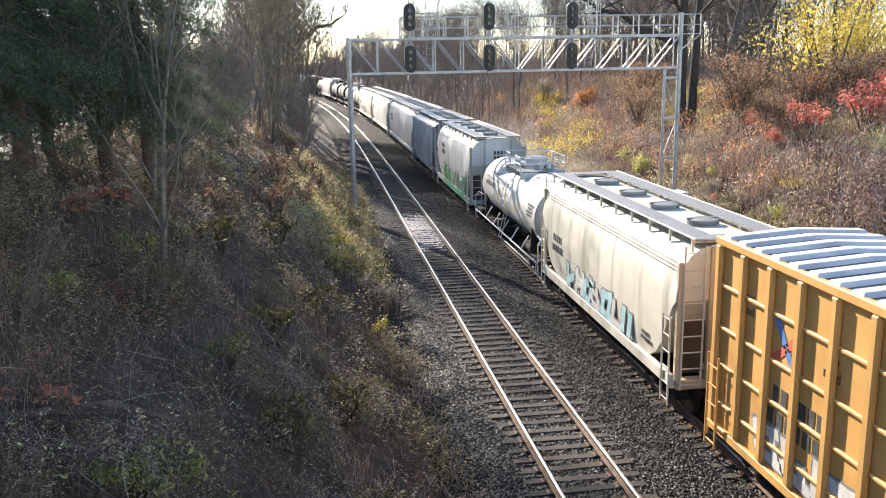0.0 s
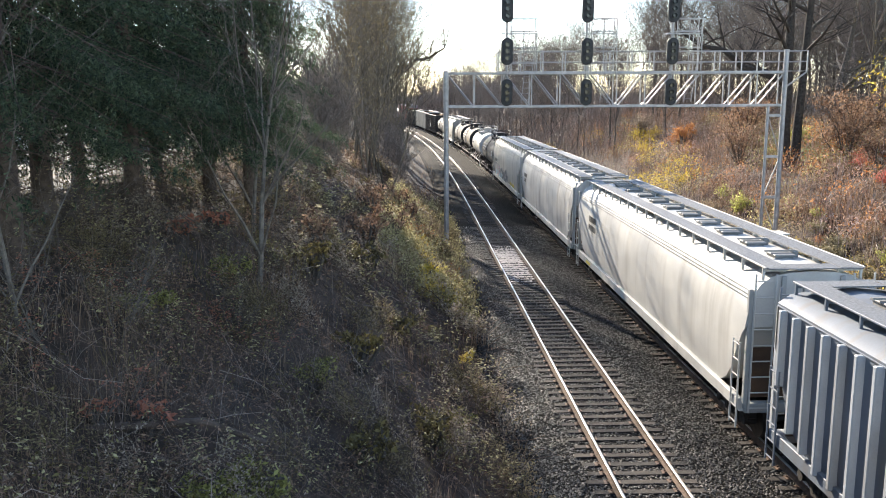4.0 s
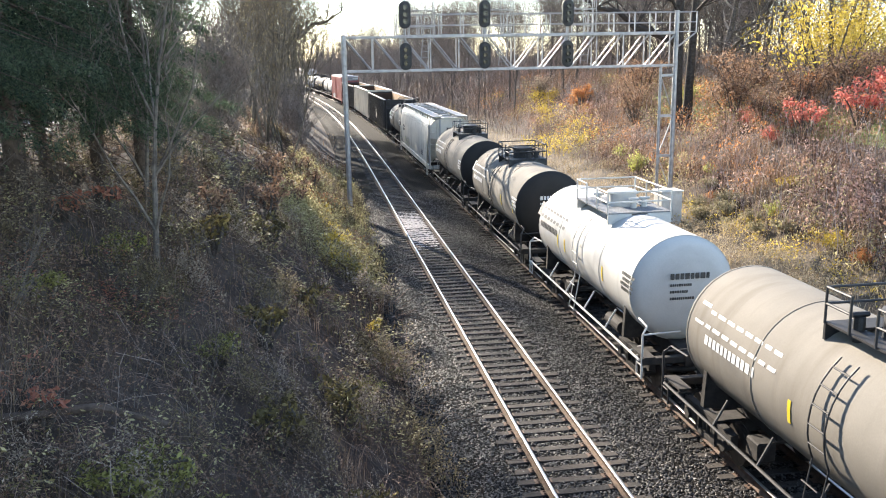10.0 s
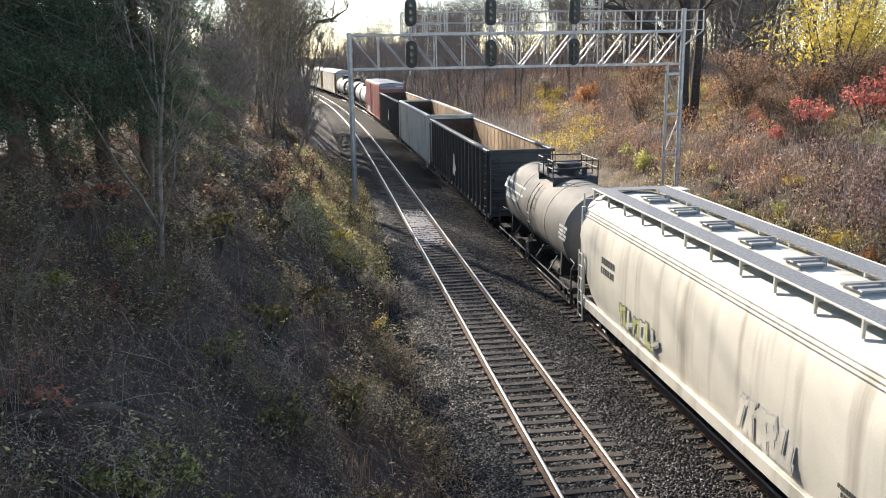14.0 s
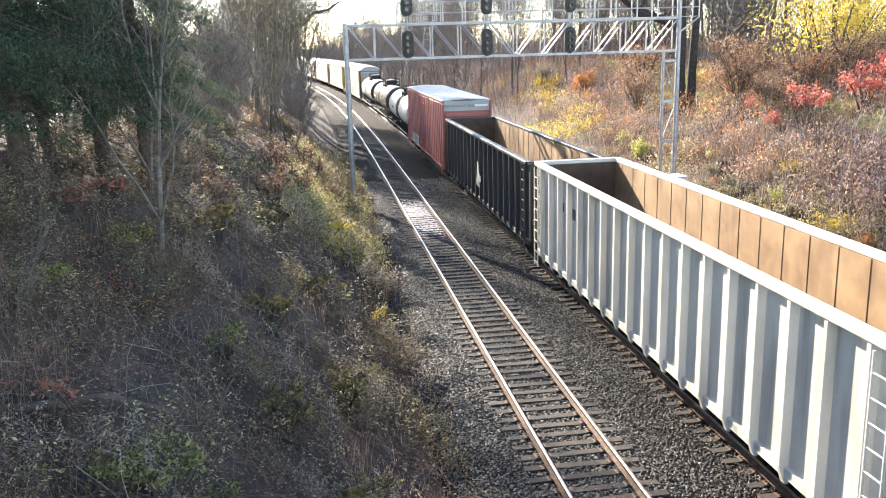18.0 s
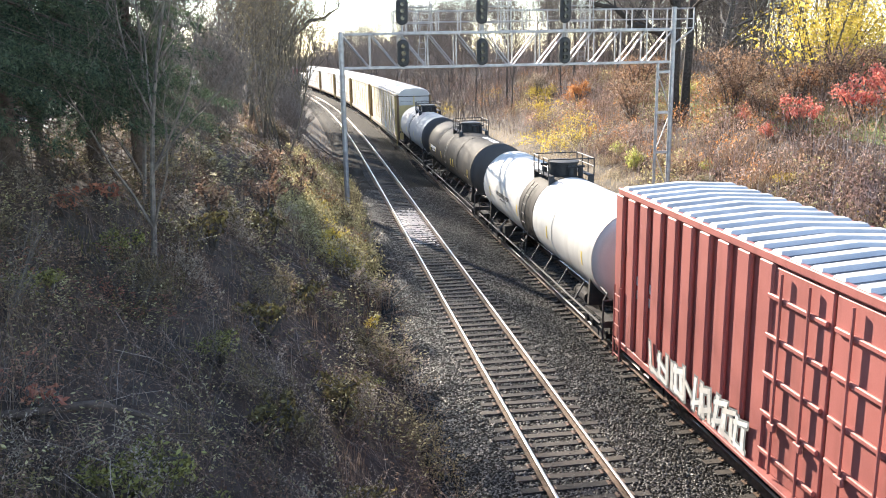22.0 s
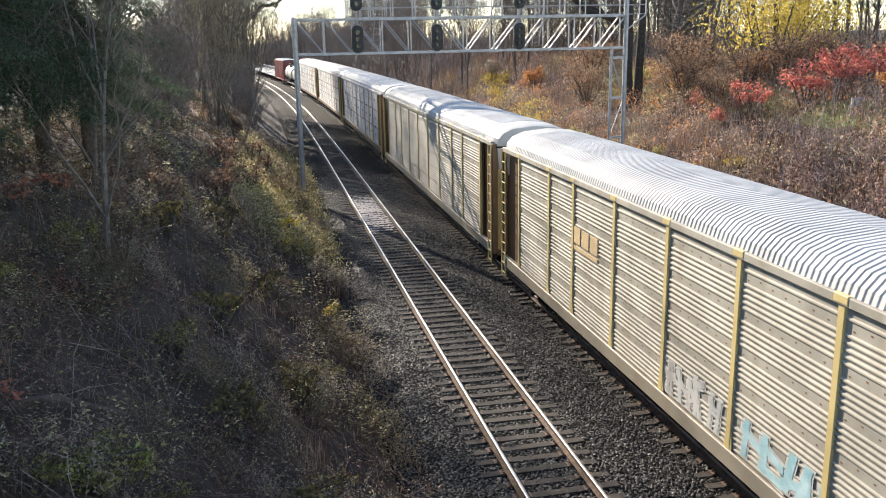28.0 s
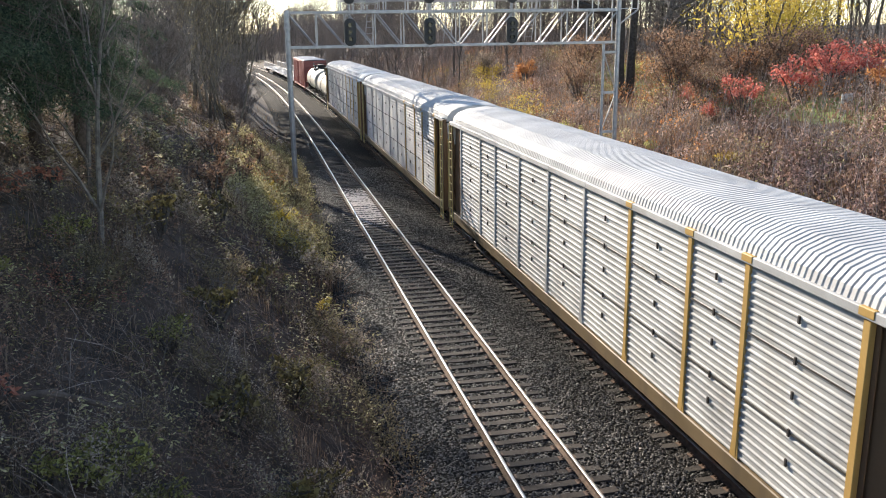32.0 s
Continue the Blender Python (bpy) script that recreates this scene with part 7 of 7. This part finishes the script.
def put(car, near, far):
    CARS.append((car, (near + far) / 2, (far - near)))
    return car


c = put(boxcar("box_car", "ochre yellow ribbed box car with galvanised roof and sprayed tags", 0.9, 16.5, yellow_car, roof_steel, 16, None, True, None, 5.08), 0.9, 16.5)
YBOX = c
c = put(hopper("covered_hopper", "short cream covered hopper with round roof hatches", 18.3, 30.2, cream, paint("tan_end_paint", (0.52, 0.42, 0.30)), 4, True), 18.3, 30.2)
HOPA = c
TANK1 = put(tank("tank_car", "white tank car with white railed dome platform", 31.1, 44.2, white_car, None, 1.35, 2.5, white_car, white_car, None, True, True), 31.1, 44.2)
HOPB = put(hopper("covered_hopper", "short pale grey covered hopper sprayed green along the foot", 45.4, 57.4, pale_grey, mid_grey, 4, True), 45.4, 57.4)
RIBC = put(hopper("covered_hopper", "blue-grey covered hopper with vertical side ribs", 59.0, 70.3, rib_shade_blue, steel_blue, 6, False, False, None, 17, None, steel_blue), 59.0, 70.3)
HOPD = put(hopper("covered_hopper", "long white covered hopper with smooth curved sides", 71.9, 92.9, white_car, mid_grey, 10), 71.9, 92.9)
HOPJ = put(hopper("covered_hopper", "long pale grey covered hopper with dented curved sides", 94.5, 113.9, pale_grey, mid_grey, 10), 94.5, 113.9)
HOPK = put(hopper("covered_hopper", "long cream covered hopper with sprayed tags low on its side", 115.4, 134.6, cream, pale_grey, 10), 115.4, 134.6)
TANKM = put(tank("tank_car", "dusty black tank car with black platform rail", 135.7, 148.85, dark_tank), 135.7, 148.85)
TANKN = put(tank("tank_car", "white tank car with white railed dome platform", 149.9, 161.75, white_car, None, 1.45, 2.6, white_car, white_car, None, True, True), 149.9, 161.75)
TANKO = put(tank("tank_car", "dusty black tank car with black end and platform", 162.9, 174.95, dark_tank, slate_tank), 162.9, 174.95)
TANKP = put(tank("tank_car", "dusty black tank car with black end and platform", 176.1, 188.3, dark_tank, slate_tank), 176.1, 188.3)
HOPQ = put(hopper("covered_hopper", "long off-white covered hopper with grey ends", 189.85, 207.65, cream, mid_grey, 8, dark_end=False), 189.85, 207.65)
TANKR = put(tank("tank_car", "pale grey tank car with dark platform rail", 208.7, 220.3, worn_tank), 208.7, 220.3)
GONS = put(gondola("gondola_car", "empty black high-sided gondola with rusty inside", 222.25, 242.85, black_car), 222.25, 242.85)
GONT = put(gondola("gondola_car", "empty off-white high-sided gondola with rusty inside", 244.25, 264.75, bone_grey, 18, 4.46), 244.25, 264.75)
GONU = put(gondola("gondola_car", "empty worn black high-sided gondola with rusty inside", 266.15, 286.45, black_car), 266.15, 286.45)
# The end panel is white; mid grey puts its shade into the colour.
BOXV = put(boxcar("box_car", "tall oxide red box car with galvanised roof and white end panel greyed for shade", 288.2, 307.55, red_car, roof_steel, 24, mid_grey, False, 2.0, 5.2), 288.2, 307.55)
TANKW = put(tank("tank_car", "long white tank car with a grey middle band", 308.6, 327.1, white_car, None, 1.5, 2.65, black_paint, black_paint, slate_tank, slim=True), 308.6, 327.1)
TANKX = put(tank("tank_car", "long slate black tank car with yellow markers", 328.0, 346.0, slate_tank, black_car, 1.5, 2.65, slim=True), 328.0, 346.0)
TANKY = put(tank("tank_car", "grey tank car with black end and platform rail", 347.1, 363.45, grey_tank, black_car, 1.5, 2.65, slim=True), 347.1, 363.45)
RACKS = []
for k in range(5):
    a = 364.45 + 29.55 * k
    RACKS.append(put(autorack("car_carrier", ("galvanised enclosed car carrier with yellow posts and white end caps", "weathered galvanised enclosed car carrier with yellow posts")[k % 2],
                              a, a + 28.4, rack_yellow, rack_steel if k < 2 else rack_cool, k + 1, k < 2), a, a + 28.4))
put(tank("tank_car", "cream tank car far down the train", 512.2, 525.2, cream, None, 1.4, 2.5), 512.2, 525.2)
put(tank("tank_car", "cream tank car far down the train", 525.9, 538.9, cream, None, 1.4, 2.5), 525.9, 538.9)
put(boxcar("box_car", "oxide red box car far down the train", 540.0, 556.0, red_car, roof_steel, 14, None, False, 1.6, 4.7), 540.0, 556.0)
for k in range(3):
    a = 557.2 + 19.5 * k
    put(flatcar("flat_car", "pale flat car with low stakes far down the train", a, a + 18.2), a, a + 18.2)
# markings and sprayed tags
spray_lime = rough_mat("spray_lime", (0.22, 0.45, 0.14), (0.60, 0.66, 0.42), 1.2, 0.6, bump=0)
spray_sky = rough_mat("spray_sky_blue", (0.22, 0.42, 0.46), (0.45, 0.62, 0.66), 3, 0.6, bump=0)
spray_ash = rough_mat("spray_ash", (0.38, 0.37, 0.35), (0.52, 0.51, 0.48), 5, 0.6, bump=0)
mark_orange = rough_mat("faded_orange", (0.50, 0.36, 0.20), (0.60, 0.45, 0.26), 6, 0.6, bump=0)


def emblem(car, y, z):
    """Two crossed arrow bars, one blue and one red, on the side that faces -x."""
    for m, a in ((mark_blue, 52), (mark_red, -38)):
        for q in (-1, 1):
            s = Shape().box(-0.005, 0.0, -0.50, -0.02, -0.085, 0.085).add([(-0.004, -0.50, -0.14), (-0.004, -0.50, 0.14), (-0.004, -0.68, 0.0)], [(0, 1, 2)])
            ob = part("emblem_bar", s, m, car)
            ob.matrix_basis = pose(-1.466, y, z) @ pose(0, 0, 0, a + (180 if q > 0 else 0), 0, 0)


emblem(YBOX, 5.05, 3.55)
for text, y, z in (("next\nload", 6.5, 4.05), ("any\nroad", 3.65, 3.75)):
    words(YBOX, text, 0.27, lettering_black, Matrix.Translation((-1.468, y, z)) @ LEFT_SIDE)
bars(YBOX, -1.466, 4.6, 2.75, ((1.6, 0.32), (1.9, 0.32)), lettering_black)
spray(YBOX, -1.47, 0.5, 5.8, 1.2, 2.0, spray_pale, spray_dark, 2, 6)
bars(YBOX, -1.466, -3.0, 2.6, ((1.4, 0.12), (1.2, 0.12), (1.5, 0.12)), lettering_black)
spray(HOPA, -1.61, -3.2, 2.7, 1.35, 2.2, spray_sky, spray_dark, 5, 7, spray_pale)
bars(HOPA, -1.61, 3.95, 2.75, ((1.0, 0.24), (1.2, 0.24)), lettering_black)
bars(HOPA, -1.61, -4.2, 1.9, ((0.5, 0.1), (0.6, 0.1)), lettering_black)
for car, dark, rad, zc in ((TANK1, True, 1.35, 2.5), (TANKN, True, 1.45, 2.6), (TANKM, False, 1.47, 2.62), (TANKO, False, 1.47, 2.62), (TANKP, False, 1.47, 2.62), (TANKR, False, 1.47, 2.62)):
    m = lettering_black if dark else lettering_white
    h = 12.6 / 2 - 1.7
    wrapped(part("logo", Shape().box(-rad - 0.005, -rad, h, h + 0.4, 3.0, 3.5), m, car), rad, zc)
    for y, z, rows in ((h - 1.55, 3.40, ((2.9, 0.40),)), (h - 1.3, 2.86, ((2.2, 0.20),)), (-h + 0.2, 3.0, ((0.9, 0.09), (0.7, 0.09), (0.9, 0.09), (0.8, 0.09)))):
        wrapped(bars(car, -rad, y, z, rows, m), rad, zc)
for car, ys in ((TANKW, (-7.0, -3.0, 1.4, 6.6)), (TANKX, (-6.8, -2.2, -1.5, 2.2, 4.4, 6.9)), (TANKY, (-6.5, -2.4, 2.5, 6.4)), (TANKM, (-2.0, 1.0)), (TANKO, (-2.0, -4.2)), (TANKN, (-2.4, 1.4, 2.2)), (TANK1, (-2.4, 1.4))):
    rad, zc = (1.5, 2.65) if car in (TANKW, TANKX, TANKY) else (1.35, 2.5) if car is TANK1 else (1.45, 2.6) if car is TANKN else (1.47, 2.62)
    for y in ys:
        s = Shape()
        for q in range(4):
            s.box(-rad - 0.012, -rad, y - 0.05, y + 0.05, 2.3 + 0.11 * q, 2.41 + 0.11 * q)
        wrapped(part("yellow_marker", s, mark_yellow, car), rad, zc)
for car, y in ((TANKW, 4.0), (TANKX, 5.4)):
    wrapped(bars(car, -1.5, y, 2.75, ((2.4, 0.17), (1.2, 0.07)), lettering_black if car is TANKW else lettering_white), 1.5, 2.65)
for car, m in ((TANKX, lettering_white), (TANKY, lettering_white), (TANKO, lettering_white), (TANKP, lettering_white), (TANKN, lettering_black)):
    s = Shape()
    rnd_ = random.Random(9)
    for row, (w, hh) in enumerate(((1.0, 0.16), (0.6, 0.07), (0.5, 0.07), (0.65, 0.07))):
        x0 = -0.55
        z0 = 3.15 - 0.18 * row - (0.1 if row else 0)
        while x0 < -0.55 + w:
            ww = hh * rnd_.uniform(0.5, 0.8)
            s.box(x0, x0 + ww, -0.006, 0.0, z0 - hh, z0)
            x0 += ww + hh * 0.25
    ob = part("lettering", s, m, car)
    L_ = [c_[2] for c_ in CARS if c_[0] is car][0]
    ob.location = (0.0, -(L_ / 2 - 0.75) - 0.004, 0)
s = Shape()
for k in range(9):
    if k != 5:
        q = [(1.508 * math.sin(a_), 2.65 + 1.508 * math.cos(a_)) for a_ in (-0.10, 0.12)]
        y = -7.1 + 0.34 * k
        s.add([(q[0][0], y, q[0][1]), (q[1][0], y, q[1][1]), (q[1][0], y + 0.25, q[1][1]), (q[0][0], y + 0.25, q[0][1])], [(0, 1, 2, 3)])
part("lettering", s, lettering_white, TANKX)
wrapped(part("data_panel", Shape().box(-1.508, -1.5, -7.05, -5.75, 1.75, 2.35), dark_tank, TANKX, "grey data panel"), 1.5, 2.65)
spray(HOPB, -1.615, -4.6, 3.4, 1.3, 2.3, spray_lime, spray_dark, 12, 10, spray_green)
part("sprayed_band", Shape().box(-1.636, -1.63, -5.0, 3.4, 1.0, 1.28), spray_green, HOPB, "green sprayed band along the sill")
bars(HOPB, -1.61, 3.15, 3.5, ((1.1, 0.27), (1.35, 0.27)), lettering_black)
bars(HOPD, -1.61, 7.2, 3.3, ((1.3, 0.26), (1.5, 0.26)), lettering_black)
for y in (-5.9, -4.4):
    part("stencil_panel", Shape().box(-1.612, -1.6, y - 0.5, y + 0.3, 1.42, 1.66), mark_yellow, HOPK, "yellow stencil panel")
bars(HOPJ, -1.61, 7.7, 3.2, ((1.2, 0.24), (0.9, 0.22)), lettering_black)
part("sprayed_band", Shape().box(-1.612, -1.6, 1.2, 6.8, 1.34, 1.75), spray_sky, HOPK, "pale blue sprayed band")
spray(HOPK, -1.613, 3.6, 5.6, 1.35, 2.4, spray_pink, spray_dark, 21, 3, spray_ash)
spray(HOPK, -1.61, -2.3, 3.3, 1.35, 2.3, spray_dark, spray_ash, 22, 5)
bars(HOPK, -1.61, 6.8, 2.75, ((2.0, 0.26), (1.2, 0.08)), lettering_black)
bars(HOPQ, -1.61, 6.2, 3.0, ((1.1, 0.2), (1.2, 0.2)), lettering_black)
spray(HOPQ, -1.61, 2.4, 5.0, 1.5, 2.1, spray_olive, spray_dark, 33, 6, cream)
spray(HOPQ, -1.61, -3.7, -1.6, 1.5, 2.25, cream, spray_ash, 34, 4)
bars(HOPQ, -1.61, -5.6, 2.0, ((1.1, 0.08), (0.9, 0.08), (1.0, 0.08)), lettering_black)
part("yellow_marker", Shape().box(-1.638, -1.63, 7.3, 8.2, 1.06, 1.18), mark_yellow, HOPD)
for car in (HOPQ, HOPB, HOPD):
    L_ = [c_[2] for c_ in CARS if c_[0] is car][0]
    s = Shape()
    for row, hh in enumerate((0.18, 0.18)):
        for k in range(4):
            s.box(-0.36 + 0.19 * k, -0.22 + 0.19 * k, -0.006, 0.0, 3.85 - 0.25 * row - hh, 3.85 - 0.25 * row)
    part("lettering", s, lettering_black, car).location = (0.1, -L_ / 2 - 0.036, 0)
for car, seed in ((GONS, 3), (GONT, 4), (GONU, 5)):
    rnd_ = random.Random(seed)
    for k in range(3):
        y = (8.6 - 1.3 * k)
        part("lettering", Shape().box(-1.487, -1.48, y - 0.25, y + 0.25, 3.2 - 0.05 * k, 3.45), lettering_white if car is not GONT else lettering_black, car)
for car, q in ((GONS, -1.1), (GONU, -1.1)):
    spray(car, -1.675, q, q + 1.1, 1.8, 3.1, spray_ash, spray_dark, 4, 2)
    part("yellow_marker", Shape().box(-1.59, -1.58, 1.0, 1.5, 1.0, 1.1), mark_yellow, car)
words(BOXV, "EXCESS HEIGHT CAR", 0.20, lettering_black, Matrix.Translation((-0.5, -9.705, 4.82)) @ NEAR_END)
part("lettering", Shape().box(0.55, 1.35, -9.708, -9.70, 4.84, 4.96), lettering_white, BOXV)
bars(BOXV, -1.466, 8.0, 3.1, ((1.0, 0.24), (1.3, 0.24)), lettering_white)
bars(BOXV, -1.466, -7.4, 2.4, ((0.9, 0.12), (0.8, 0.12), (0.9, 0.12)), lettering_white)
spray(BOXV, -1.64, 2.3, 7.0, 1.1, 1.9, spray_ash, spray_dark, 41, 10, spray_pale)
RACK_TAGS = ((0, -4.4, -1.8, spray_sky, spray_pale, 4), (0, -1.0, 1.45, pale_grey, spray_pale, 6), (1, 7.3, 10.8, spray_ash, spray_pale, 5))
for k, a, b, fill, line, n_ in RACK_TAGS:
    spray(RACKS[k], -1.512, a, b, 1.32, 2.15, fill, line, 60 + k + n_, n_)
for k, car in enumerate(RACKS[:2]):
    y = 4.2 if k % 2 else 5.25
    if k % 2:
        wide_logo = Shape()
        for q, (w, z) in enumerate(((1.4, 3.62), (0.9, 3.42), (1.3, 3.22), (1.5, 3.0))):
            wide_logo.box(-1.53, -1.512, y + 1.5 - w, y + 1.5, z, z + 0.12)
        part("logo", wide_logo, spray_dark, car, "faded dark owner's mark")
    else:
        for q in range(3):
            part("logo_bar", Shape().box(-1.53, -1.512, y + 0.62 * q, y + 0.62 * q + 0.5, 3.3, 3.75), mark_orange, car, "faded orange owner's mark")
        part("logo_bar", Shape().box(-1.53, -1.512, y, y + 1.74, 3.12, 3.22), mark_orange, car, "faded orange owner's mark")
for car in RACKS:
    for d in (-1, 1):
        for x in (-0.72, 0.72):
            ob = words(car, "EXCESS HEIGHT CAR", 0.11, lettering_black, Matrix.Translation((x, -14.205, 4.42)) @ NEAR_END) if d < 0 else None



# ---- what moves ----
def run(t):
    """How far the train has come after t seconds."""
    return 12.99 * t


def motions():
    for car, middle, length in CARS:
        rows = []
        for t in range(33):
            s = middle - run(t)
            x0, y0, _ = along(s - length * 0.35, SPACING)
            x1, y1, _ = along(s + length * 0.35, SPACING)
            rows.append((t, pose((x0 + x1) / 2, (y0 + y1) / 2, 0, 0, 0, math.degrees(math.atan2(x0 - x1, y1 - y0)))))
        walk(car, rows)


motions()
